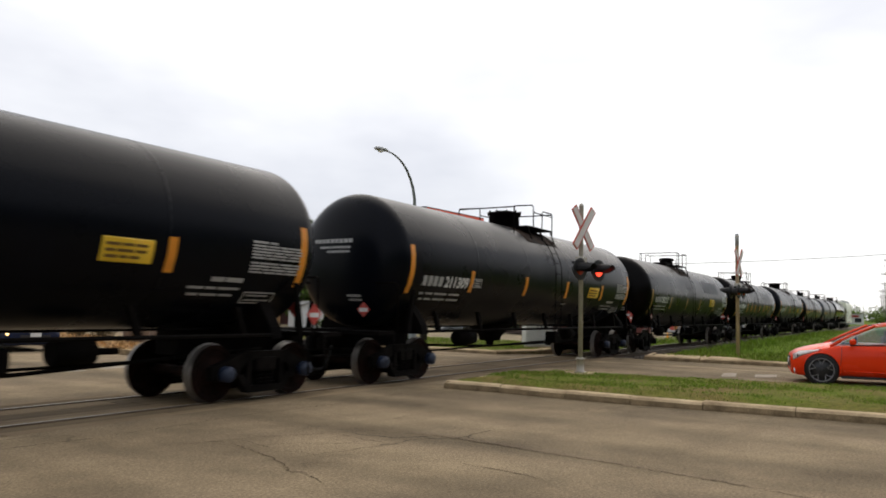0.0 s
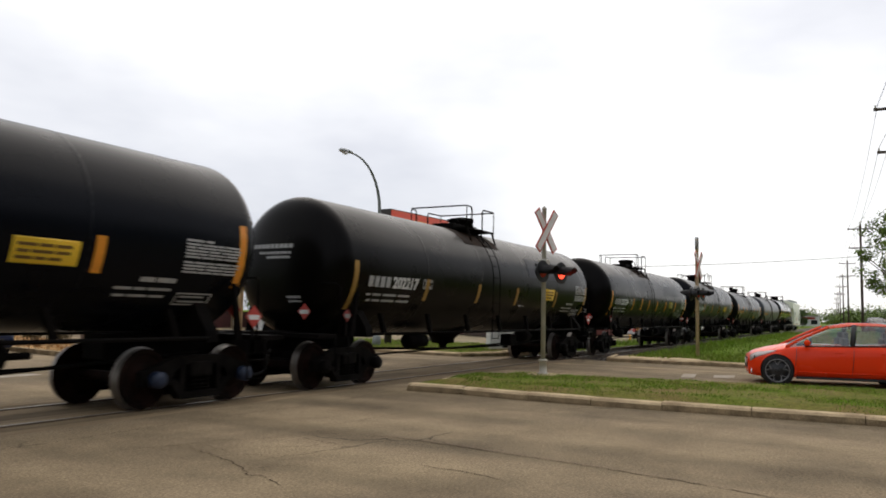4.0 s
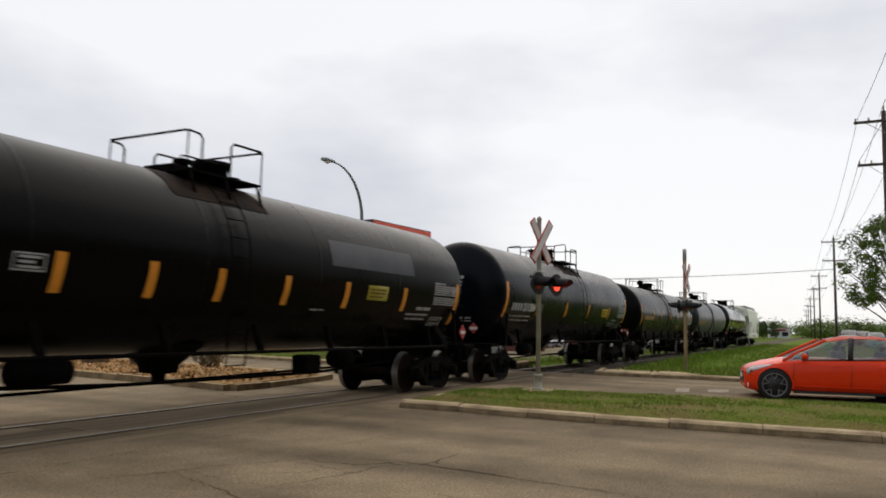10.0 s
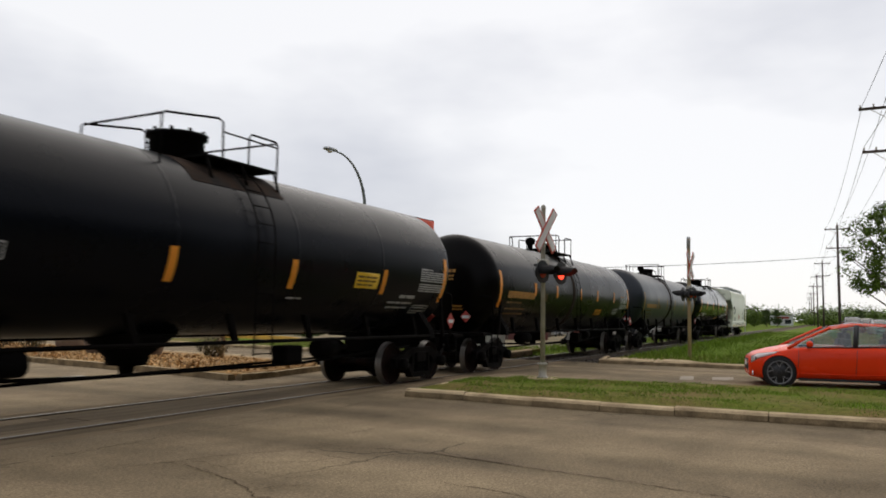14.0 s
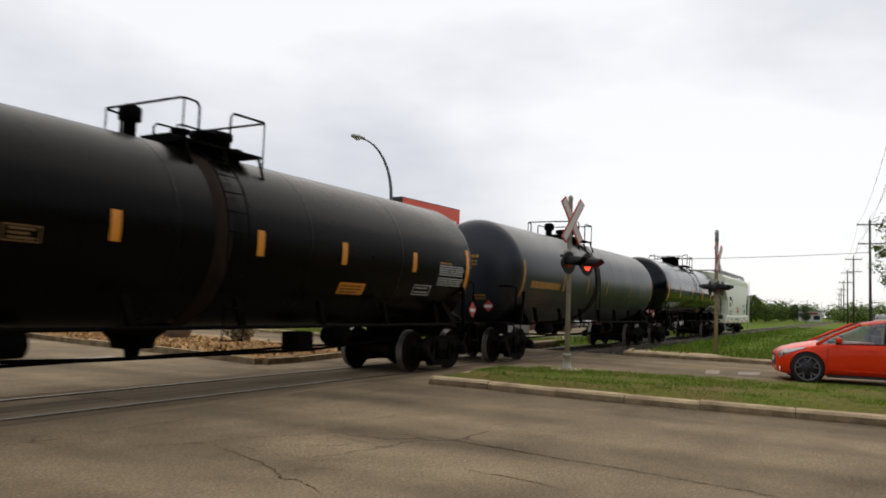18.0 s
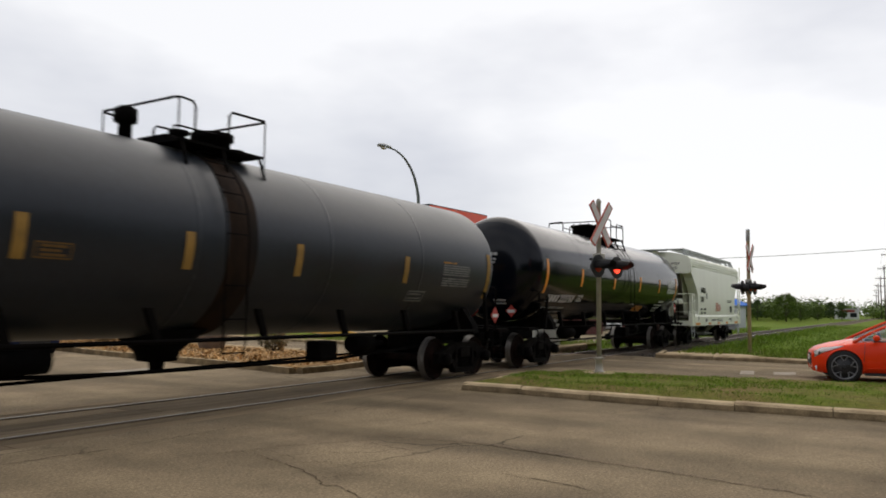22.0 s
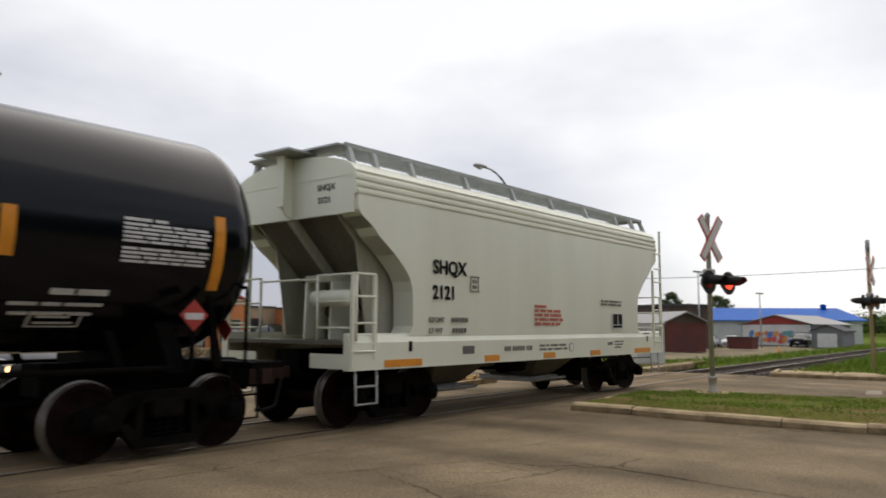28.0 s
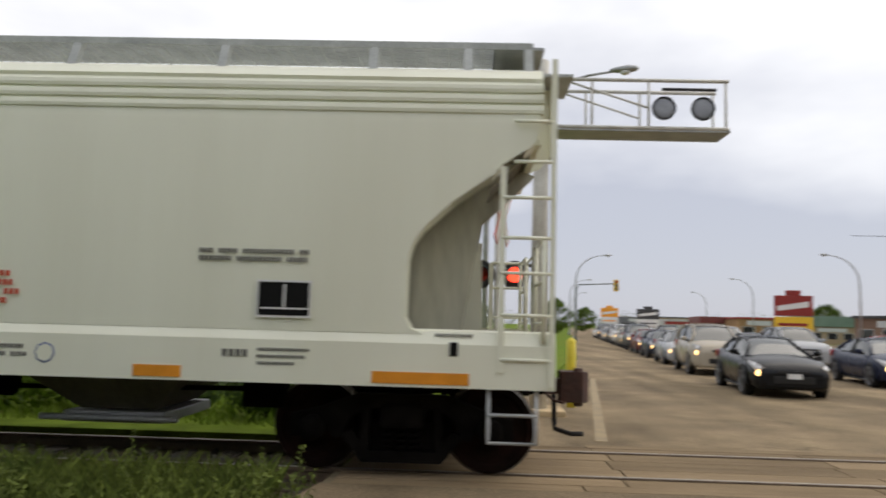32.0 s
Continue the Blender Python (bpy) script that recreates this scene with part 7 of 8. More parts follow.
KIND = {"hatch": "hatchback", "sedan": "sedan", "suv": "utility vehicle"}


def queue_car(shape, col, x, y, yaw, lit=True, where="waiting in the queue beyond the railway line", group="cars waiting beyond the line"):
    nm = {"hatch": "hatchback", "sedan": "sedan", "suv": "suv"}[shape]
    return car(nm, f"{WORDS[col]} {KIND[shape]} {where}", shape, PAINTS[col], pose(x, y, 0.0, 0, 0, yaw), group=group, lit=lit, detail=False)


LANE1 = [("sedan", "black", 21.0), ("suv", "beige", 28.6), ("sedan", "silver", 35.0), ("sedan", "navy", 41.2), ("sedan", "wine", 47.0), ("suv", "grey", 53.2), ("sedan", "beige", 59.5), ("suv", "white", 66), ("sedan", "black", 73), ("sedan", "silver", 81), ("suv", "navy", 90), ("sedan", "white", 100)]
LANE2 = [("sedan", "navy", 24.4), ("suv", "silver", 33.5), ("sedan", "grey", 40.0), ("suv", "white", 46.5), ("sedan", "beige", 53.5), ("sedan", "silver", 61), ("suv", "black", 70), ("sedan", "white", 80)]
for sh, col, y in LANE1:
    queue_car(sh, col, 8.32 + 0.124 * (y - 21.0), y + 0.55, 180 - 7)
for sh, col, y in LANE2:
    queue_car(sh, col, 13.35 + 0.124 * (y - 24.4), y + 0.9, 180 - 7)
lot_cars = [("sedan", "blue", 55.4, 43.0, 60), ("sedan", "red2", 57.2, 41.4, 70), ("sedan", "silver", 31.5, 46.0, 80), ("sedan", "white", 34.0, 52.5, 75), ("suv", "grey", 35.5, 47.0, 95), ("sedan", "white", 60, 66, 40), ("sedan", "red2", 32, 60, 80), ("sedan", "silver", 36, 66, 85)]
for sh, col, x, y, yaw in lot_cars:
    queue_car(sh, col, x, y, yaw, False, "parked on the lot near the shops", "parked cars")
for sh, col, x, y, yaw in (("sedan", "silver", 88, 31.6, 100), ("suv", "black", 97.2, 23.7, 90), ("sedan", "white", 90.5, 29.8, 95), ("sedan", "grey", 60.8, 36.2, 60)):
    ob = queue_car(sh, col, x, y, yaw, False, "parked on the gravel lot", "parked cars")
    ob.location.z = ground_height(x, y) + 0.03
for sh, col, x, y in (("suv", "grey", 93, -0.9), ("suv", "silver", 91, -3.3), ("suv", "beige", 97, -2.3), ("sedan", "grey", 95, -6.0)):
    queue_car(sh, col, x, y, 92, False, "parked on the grass beside the line", "parked cars").location.z = ground_height(x, y)


# ---- buildings ----
def wall_material(name, color, tint):
    return material(name, color, rough=0.85, tint=tint, scale=0.6, bump=0.2, bscale=30)


M["brick_dark"] = wall_material("dark_brown_brick", (0.10, 0.066, 0.050), (0.065, 0.045, 0.035))
M["tan_dark"] = wall_material("weathered_tan_fascia", (0.19, 0.145, 0.10), (0.14, 0.105, 0.075))
M["brick_red"] = wall_material("red_brown_siding", (0.13, 0.038, 0.030), (0.09, 0.030, 0.025))
M["tan_wall"] = wall_material("tan_stucco", (0.42, 0.31, 0.19), (0.34, 0.25, 0.16))
M["orange_wall"] = wall_material("orange_stucco", (0.52, 0.19, 0.065), (0.44, 0.15, 0.055))
M["red_roof"] = wall_material("red_metal_roof", (0.33, 0.045, 0.035), (0.26, 0.04, 0.03))
M["grey_roof"] = material("grey_metal_roof", (0.30, 0.30, 0.30), rough=0.5, tint=(0.23, 0.23, 0.22), scale=0.5, metal=0.2)
M["dark_roof"] = material("dark_flat_roof", (0.07, 0.07, 0.072), rough=0.8, var=0.3)
M["blue_roof"] = material("bright_blue_metal_roof", (0.006, 0.13, 0.52), rough=0.6, tint=(0.005, 0.10, 0.42), scale=0.5, spec=0.15)
M["grey_wall"] = wall_material("grey_siding", (0.17, 0.18, 0.19), (0.13, 0.14, 0.15))
M["white_wall"] = wall_material("white_siding", (0.62, 0.63, 0.62), (0.52, 0.53, 0.52))
M["shop_glass"] = material("dark_shop_window", (0.025, 0.028, 0.032), rough=0.08, var=0.2)
M["maroon"] = wall_material("maroon_awning", (0.085, 0.022, 0.022), (0.06, 0.02, 0.02))


def gable(b, name, x0, x1, y0, y1, z0, eave, ridge, mat_w, mat_r, along="x", over=0.3, wall_name="wall"):
    """A block with a pitched roof; along: the direction of the ridge."""
    part(wall_name, fix(prism(B(), [(y0, z0), (y1, z0), (y1, eave), ((y0 + y1) / 2, ridge - 0.06), (y0, eave)], x0, x1, "x") if along == "x" else prism(B(), [(x0, z0), (x1, z0), (x1, eave), ((x0 + x1) / 2, ridge - 0.06), (x0, eave)], y0, y1)), mat_w, b)
    for s in (0, 1):
        if along == "x":
            a, m = (y0 - over, y1 + over)[s], (y0 + y1) / 2
            dz = (ridge - eave) / ((y1 - y0) / 2) * over
            poly = [(a, eave - dz), (m, ridge), (m, ridge + 0.12), (a, eave - dz + 0.12)]
            part("roof_slope", fix(prism(B(), poly, x0 - over, x1 + over, "x")), mat_r, b)
        else:
            a, m = (x0 - over, x1 + over)[s], (x0 + x1) / 2
            dz = (ridge - eave) / ((x1 - x0) / 2) * over
            poly = [(a, eave - dz), (m, ridge), (m, ridge + 0.12), (a, eave - dz + 0.12)]
            part("roof_slope", fix(prism(B(), poly, y0 - over, y1 + over)), mat_r, b)


def opening(b, name, x0, z0, x1, z1, y, mat, frame="white"):
    """A window or door standing 3 cm proud of a wall that faces -y."""
    w = part(name, fix(box(B(), x0, y - 0.02, z0, x1, y + 0.05, z1)), M[mat], b)
    for q in ((x0 - 0.06, z0, x0, z1), (x1, z0, x1 + 0.06, z1), (x0 - 0.06, z1, x1 + 0.06, z1 + 0.06)):
        part("frame", fix(box(B(), q[0], y - 0.04, q[1], q[2], y + 0.04, q[3])), M[frame], w)
    return w


def parapet(b, x0, x1, y, eave, crown):
    """An arched front wall with a red coping."""
    arc = [(x0 + (x1 - x0) * k / 12, eave + (crown - eave) * math.sin(math.pi * (0.08 + 0.84 * k / 12))) for k in range(13)]
    part("front_wall", fix(prism(B(), [(x0, 0)] + arc + [(x1, 0)], y, y + 0.25)), M["orange_wall"], b)
    part("coping", fix(prism(B(), [(x, z + 0.004) for x, z in arc] + [(x, z + 0.20) for x, z in arc[::-1]], y - 0.12, y + 0.35)), M["red_roof"], b, "red metal coping")


def restaurant():
    b = thing("restaurant", "single-storey restaurant with orange gable and red roof edge", "restaurant", pose(42.9, 47.2, -0.1, 0, 0, 12))
    part("main_wall", fix(box(B(), -5.2, 0.2, 0, 5.2, 12, 3.0)), M["orange_wall"], b)
    part("flat_roof", fix(box(B(), -5.25, 0.3, 3.0, 5.25, 12.05, 3.12)), M["dark_roof"], b)
    parapet(b, -5.2, 5.2, 0.0, 3.05, 3.85)
    part("dark_base", fix(box(B(), -4.5, -0.9, 0.0, 4.0, 0.0, 1.95)), M["maroon"], b, "dark maroon screen wall")
    part("cornice", fix(box(B(), -5.3, -0.95, 1.95, 4.4, 0.02, 2.20)), M["tan_wall"], b)
    for x in (-5.4, 4.6):
        part("pier", fix(box(B(), x - 0.35, -0.5, 0, x + 0.35, 0.4, 3.2)), M["tan_wall"], b)
    part("sign", fix(box(B(), -1.9, -0.06, 2.70, 1.1, -0.02, 3.40, bevel=0.02)), M["orange_wall"], b, "dark red lettered sign")
    for k in range(6):
        part("sign_letter", fix(box(B(), -1.7 + k * 0.40, -0.12, 2.78, -1.42 + k * 0.40, -0.06, 3.28)), M["red_roof"], b)
    part("sign_badge", fix(box(B(), 1.2, -0.12, 2.65, 1.85, -0.02, 3.32, bevel=0.05)), M["galv"], b)
    part("yard_screen", fix(box(B(), 4.95, -0.8, 0.0, 8.2, -0.6, 1.45)), M["maroon"], b, "low dark maroon screen wall")
    part("wing", fix(box(B(), -9.3, 1.5, 0, -5.2, 9, 3.05)), M["tan_wall"], b)
    part("wing_roof", fix(box(B(), -9.3, 1.4, 3.05, -5.2, 9.1, 3.2)), M["dark_roof"], b)
    for k, x in enumerate((-8.6,)):
        opening(b, "window", x, 0.7, x + 1.8, 2.2, 1.5, "shop_glass", "maroon")
    part("bay_wall", fix(box(B(), -13.2, 0.7, 0, -9.3, 5, 2.95)), M["orange_wall"], b)
    parapet(b, -13.2, -9.3, 0.5, 3.0, 3.75)
    opening(b, "window", -12.3, 0.5, -10.3, 2.1, 0.5, "shop_glass", "tan_wall")
    part("kerb_strip", fix(box(B(), -13, -3.4, 0.0, 8.0, -3.1, 0.14)), M["line_yellow"], b)


restaurant()


def shed(name, label, m, w, d, eave, ridge, wall, roof, door, door_w=0.5):
    b = thing(name, label, "shed", m)
    gable(b, "shed", -w / 2, w / 2, 0, d, -0.1, eave, ridge, M[wall], M[roof], "y", 0.18)
    dr = part("door", fix(box(B(), -w * door_w / 2, -0.05, 0.02, w * door_w / 2, 0.02, eave - 0.25)), M[door], b)
    for k in range(3):
        part("door_panel", fix(box(B(), -w * door_w / 2 + 0.06, -0.07, 0.1 + k * (eave - 0.45) / 3, w * door_w / 2 - 0.06, -0.05, 0.06 + (k + 1) * (eave - 0.45) / 3)), M[door], dr)
    return b


shed("garden_shed", "small white garden shed with a pitched roof", pose(43.9, 39.6, 0.0, 0, 0, -32), 2.2, 2.2, 1.50, 1.92, "white_wall", "grey_roof", "white_wall", 0.6)


def low_at(x, y):
    return ground_height(x, y) + 0.0


def brick_store():
    b = thing("brick_store", "long low brown brick store with a grey metal roof", "building", pose(71.3, 35.7, -0.72, 0, 0, -120))
    gable(b, "store", -25, 8.2, 0, 5, 0, 2.75, 3.7, M["brick_dark"], M["grey_roof"], "x", 0.5)
    opening(b, "shop_window", -2.6, 0.5, 1.2, 1.9, 0.0, "shop_glass", "brick_red")
    opening(b, "shop_window", -7.4, 0.6, -4.6, 1.9, 0.0, "shop_glass", "brick_red")
    opening(b, "door", -4.0, 0.05, -3.0, 2.1, 0.0, "maroon", "tan_wall")
    part("red_end_wall", fix(box(B(), 8.2, 0.05, 0, 8.26, 4.95, 2.72)), M["brick_red"], b, "rust-red end wall")
    part("tan_fascia", fix(box(B(), -25, -0.06, 1.95, 8.2, 0.0, 2.72)), M["tan_dark"], b, "tan fascia board above the windows")
    for x in (-12.5, -17.5, -22.0):
        opening(b, "shop_window", x, 0.6, x + 2.6, 1.85, 0.0, "shop_glass", "brick_red")
    h = thing("rear_hall", "taller dark brown hall with a flat roof", "building", pose(84.0, 42.5, -0.75, 0, 0, -120))
    part("wall", fix(box(B(), -16, 0, 0, 12, 5, 4.6)), M["brick_dark"], h)
    part("roof", fix(box(B(), -16.2, -0.2, 4.6, 12.2, 5.2, 4.85)), M["dark_roof"], h)
    for k in range(4):
        opening(h, "window", -13 + k * 5.5, 1.2, -10.8 + k * 5.5, 2.6, 0.0, "shop_glass", "brick_red")
    d = thing("waste_container", "rust-red steel waste container on the gravel lot", "container", pose(79.0, 25.0, low_at(79.0, 25.0) + 0.03, 0, 0, -95))
    part("bin", fix(prism(B(), [(-1.2, 0.1), (1.2, 0.1), (1.35, 1.25), (-1.35, 1.25)], -0.8, 0.8)), M["brick_red"], d)
    part("lid", fix(box(B(), -1.4, -0.85, 1.25, 1.4, 0.85, 1.33, bevel=0.02)), M["dark_roof"], d)


brick_store()


def blue_hall():
    b = thing("blue_roofed_hall", "long hall with a bright blue metal roof", "building", pose(107.0, 33.0, -0.75, 0, 0, -52))
    gable(b, "hall", -16, 18, 4, 20, 0, 3.4, 5.2, M["white_wall"], M["blue_roof"], "x", 0.6)
    for x in (-6, 16):
        part("roof_vent", fix(lathe(B(), [(4.9, 0.4), (5.6, 0.4), (5.65, 0.55), (5.9, 0.2)], "z", 12, (x, 11, 0))), M["blue_roof"], b)
    f = thing("mural_store", "white store front with a colourful wall painting below a red gable", "building", pose(101.2, 27.6, -0.75, 0, 0, -94))
    gable(f, "store", -4.4, 4.2, 0, 17, 0, 2.75, 3.9, M["grey_wall"], M["grey_roof"], "y", 0.3)
    part("front", fix(box(B(), -4.3, -0.06, 0.1, 4.1, -0.01, 2.7)), M["white_wall"], f)
    part("gable_panel", fix(prism(B(), [(-4.2, 2.78), (4.0, 2.78), (-0.1, 3.78)], -0.08, -0.02)), M["red_roof"], f)
    random.seed(5)
    cols = [material("mural_" + n, c, rough=0.6, var=0.3, scale=2) for n, c in (("blue", (0.10, 0.22, 0.55)), ("red", (0.60, 0.10, 0.08)), ("teal", (0.15, 0.35, 0.38)), ("orange", (0.70, 0.30, 0.08)), ("pale", (0.55, 0.60, 0.70)))]
    for k in range(22):
        x, z = -3.1 + (k % 11) * 0.6 + random.uniform(-0.2, 0.2), 0.7 + (k // 11) * 0.75 + random.uniform(-0.1, 0.2)
        w, h = random.uniform(0.3, 0.6), random.uniform(0.25, 0.5)
        part("mural_shape", fix(prism(B(), [(x + w * math.cos(radians(a)), z + h * math.sin(radians(a) + 0.3)) for a in range(0, 360, 40)], -0.075 - 0.002 * k, -0.065 - 0.002 * k)), random.choice(cols), f)
    shed("garage", "grey garage with a white roller door beside the railway", pose(93.6, 20.2, -0.66, 0, 0, -93), 3.3, 5.0, 1.85, 2.50, "grey_wall", "dark_roof", "white_wall", 0.62)


blue_hall()


def low_building(label, m, w, d, h, wall, roof, name="building", windows=4, deep=0.3):
    b = thing(name, label, "building", m, "buildings along the street")
    part("wall", fix(box(B(), -w / 2, 0, -0.1, w / 2, d, h)), M[wall], b)
    part("roof", fix(box(B(), -w / 2 - 0.2, -0.25, h, w / 2 + 0.2, d + 0.2, h + deep)), M[roof], b)
    for k in range(windows):
        x = -w / 2 + w * (k + 0.2) / windows
        opening(b, "window", x, 0.6, x + w * 0.6 / windows, h * 0.62, 0.0, "shop_glass", "white_wall")
    part("sign_band", fix(box(B(), -w * 0.3, -0.12, h * 0.70, w * 0.3, -0.02, h * 0.92)), M["white_wall"] if wall != "white_wall" else M["red_roof"], b)
    return b


M["green_roof"] = material("pale_green_metal_roof", (0.16, 0.24, 0.18), rough=0.6, tint=(0.12, 0.19, 0.14), scale=0.6)
M["ochre_wall"] = wall_material("ochre_shop_wall", (0.40, 0.24, 0.11), (0.30, 0.17, 0.08))
M["shop_brown"] = wall_material("brown_shop_front", (0.24, 0.15, 0.10), (0.17, 0.105, 0.075))
M["roof_maroon"] = material("maroon_metal_roof", (0.20, 0.045, 0.035), rough=0.6, tint=(0.14, 0.035, 0.03), scale=0.6)
low_building("brown shop front with pale framed windows beside the lot", pose(44.2, 76, 0, 0, 0, -72), 15, 12, 3.05, "shop_brown", "dark_roof", windows=5)
low_building("tan shop under a deep pale green metal roof", pose(47.6, 100, 0, 0, 0, -8), 5.8, 12, 2.2, "tan_wall", "green_roof", windows=3, deep=1.35)
low_building("ochre shop with a flat red roof edge", pose(46.0, 120, 0, 0, 0, -8), 6.0, 12, 3.2, "ochre_wall", "red_roof", windows=2)
low_building("tan shop under a deep maroon roof", pose(43.6, 131, 0, 0, 0, -8), 6.2, 12, 2.5, "tan_wall", "roof_maroon", windows=3, deep=1.1)
low_building("white flat-roofed store far along the street", pose(53.2, 190, 0, 0, 0, -8), 11, 14, 3.3, "white_wall", "white_wall")
low_building("tan store far along the street", pose(60, 214, 0, 0, 0, -5), 14, 14, 4.2, "tan_wall", "dark_roof")
low_building("grey commercial building far along the street", pose(62, 262, 0, 0, 0, -5), 18, 14, 4.6, "grey_wall", "grey_roof")
low_building("pale far building beside the railway line", pose(262, 62, -0.5, 0, 0, -70), 26, 12, 4.5, "white_wall", "grey_roof")
low_building("low white storage hall beyond the meadow", pose(170, 62, -0.4, 0, 0, -60), 22, 12, 3.2, "white_wall", "grey_roof")
low_building("small white house beyond the meadow", pose(300, 18.0, -0.2, 0, 0, -80), 7, 8, 3.4, "white_wall", "grey_roof", windows=2)


def pylon(label, m, w, h, z, top, bottom):
    s = thing("shop_sign", label, "sign", m, "shop signs")
    for x in (-w * 0.25, w * 0.25):
        part("post", fix(lathe(B(), [(0, 0.12), (z, 0.12)], "z", 12, (x, 0, 0))), M["pole_metal"], s)
    part("upper_panel", fix(box(B(), -w / 2, -0.2, z + h * 0.42, w / 2, 0.2, z + h, bevel=0.05)), M[top], s)
    part("lower_panel", fix(box(B(), -w / 2, -0.18, z, w / 2, 0.18, z + h * 0.40, bevel=0.03)), M[bottom], s)
    part("crest", fix(box(B(), -w * 0.2, -0.15, z + h, w * 0.2, 0.15, z + h * 1.15, bevel=0.05)), M[top], s)
    part("sign_line", fix(prism(B(), [(-w * 0.42, z + h * 0.56), (w * 0.40, z + h * 0.68), (w * 0.40, z + h * 0.84), (-w * 0.42, z + h * 0.70)], -0.215, -0.2)), M["white"], s)
    part("sign_line", fix(box(B(), -w * 0.40, -0.195, z + h * 0.14, w * 0.36, -0.18, z + h * 0.22)), M[top], s)
    return s


M["sign_red_dark"] = material("deep_red_sign_panel", (0.30, 0.028, 0.022), rough=0.45, var=0.15)
M["sign_yellow"] = material("yellow_sign_panel", (0.85, 0.55, 0.04), rough=0.4, var=0.1)
pylon("red and yellow restaurant sign on two posts", pose(23.6, 55.5, 0, 0, 0, -20), 2.5, 2.5, 1.55, "sign_red_dark", "sign_yellow")
pylon("dark and white shop sign on two posts", pose(25.5, 106, 0, 0, 0, -10), 3.0, 2.4, 1.6, "dark_roof", "white")
pylon("orange shop sign on two posts", pose(22.5, 118, 0, 0, 0, -10), 2.6, 2.4, 1.9, "board_orange", "white")
tl = thing("traffic_signal", "traffic signal on a long curved arm", "traffic signal", pose(9.8, 66, 0.0))
part("mast", fix(tube(B(), [(0, 0, 0), (0, 0, 4.6), (0.25, 0, 5.0), (3.4, 0, 5.15)], 0.09, 8, r1=0.05)), M["lamp_pole"], tl)
hd = part("signal_head", fix(box(B(), 3.2, -0.2, 4.5, 3.6, 0.1, 5.5, bevel=0.04)), M["sign_yellow"], tl)
for k in range(3):
    part("lens", fix(lathe(B(), [(-0.26, 0.12), (-0.2, 0.13)], "y", 14, (3.4, 0, 4.7 + 0.3 * k))), M["lens_off"] if k == 2 else M["signal_black"], hd)

def lot_lamp(x, y, tall):
    g = ground_height(x, y)
    p = thing("lot_lamp", "tall thin parking lot lamp with two flat heads", "street lamp", pose(x, y, g), group="lamps on the lot")
    part("pole", fix(lathe(B(), [(0.0, 0.09), (tall, 0.06)], "z", 10)), M["galv"], p)
    for q in (-1, 1):
        part("lamp_head", fix(box(B(), min(q * 0.15, q * 0.85), -0.22, tall - 0.02, max(q * 0.15, q * 0.85), 0.22, tall + 0.14, bevel=0.03)), M["galv"], p)


lot_lamp(75.2, 28.0, 7.9)
lot_lamp(91.4, 26.7, 6.3)
cone = thing("traffic_cone", "orange traffic cone on the gravel lot", "traffic cone", pose(66.2, 18.2, ground_height(66.2, 18.2) + 0.03))
part("cone", fix(lathe(B(), [(0.03, 0.16), (0.75, 0.04), (0.77, 0.02)], "z", 16)), M["board_orange"], cone)
part("foot", fix(box(B(), -0.2, -0.2, 0, 0.2, 0.2, 0.03)), M["rubber"], cone)


# ---- plants ----
def quads_mesh(name, pts, mat):
    """Small leaf faces: (place, size, normal-ish) triples."""
    vs, fs = [], []
    for p, s, d in pts:
        n = Vector(d).normalized()
        u = n.orthogonal().normalized()
        u.rotate(Matrix.Rotation(random.uniform(0, 6.28), 3, n))
        v = n.cross(u)
        i = len(vs)
        vs += [p - u * s, p - v * s * 0.55, p + u * s, p + v * s * 0.55]
        fs.append((i, i + 1, i + 2, i + 3))
    me = bpy.data.meshes.new(name)
    me.from_pydata([tuple(v) for v in vs], [], fs)
    me.materials.append(mat)
    return me


def rand_dir():
    return Vector((random.gauss(0, 1), random.gauss(0, 1), random.gauss(0, 1))).normalized()


def tree(h, spread_r, n_clump, n_leaf, leaf, mat, m, label, trunk=0.16, low=0.25, conifer=False, group="trees", clump=(0.14, 0.34), limbs=14):
    t = thing("tree", label, "tree", m, group)
    top = Vector((random.uniform(-0.3, 0.3), random.uniform(-0.3, 0.3), h * 0.85))
    bm = tube(B(), [(0, 0, -0.2), (0.05, 0.02, h * 0.25), (top.x * 0.5, top.y * 0.5, h * 0.55), top], trunk, 9, r1=0.03)
    part("trunk", fix(bm), M["bark"], t)
    pts = []
    for k in range(n_clump):
        f = (k + 0.5) / n_clump
        z = h * (low + (1 - low) * random.random() ** 0.9)
        e = (z / h - low) / (1 - low)
        rad = spread_r * ((1 - e) ** 0.8 + 0.06) if conifer else spread_r * (math.sin(math.pi * min(max(0.12 + 0.85 * e, 0), 1)) ** 0.7)
        a = random.uniform(0, 6.283)
        r = rad * random.uniform(0.35, 1.0)
        c = Vector((r * math.cos(a), r * math.sin(a), z))
        if k < limbs and not conifer:
            part("limb", fix(tube(B(), [(0.02, 0.02, z * 0.55), (c.x * 0.5, c.y * 0.5, z * 0.78), c], trunk * 0.35, 5, r1=0.012)), M["bark"], t)
        cr = spread_r * (random.uniform(0.13, 0.24) if conifer else random.uniform(*clump))
        for _ in range(n_leaf):
            d = rand_dir()
            p = c + Vector((d.x, d.y, d.z * 0.7)) * cr * random.random() ** 0.4
            pts.append((p, leaf * random.uniform(0.6, 1.3), d + Vector((0, 0, 0.6))))
    part("crown", quads_mesh("crown", pts, mat), mat, t)
    return t


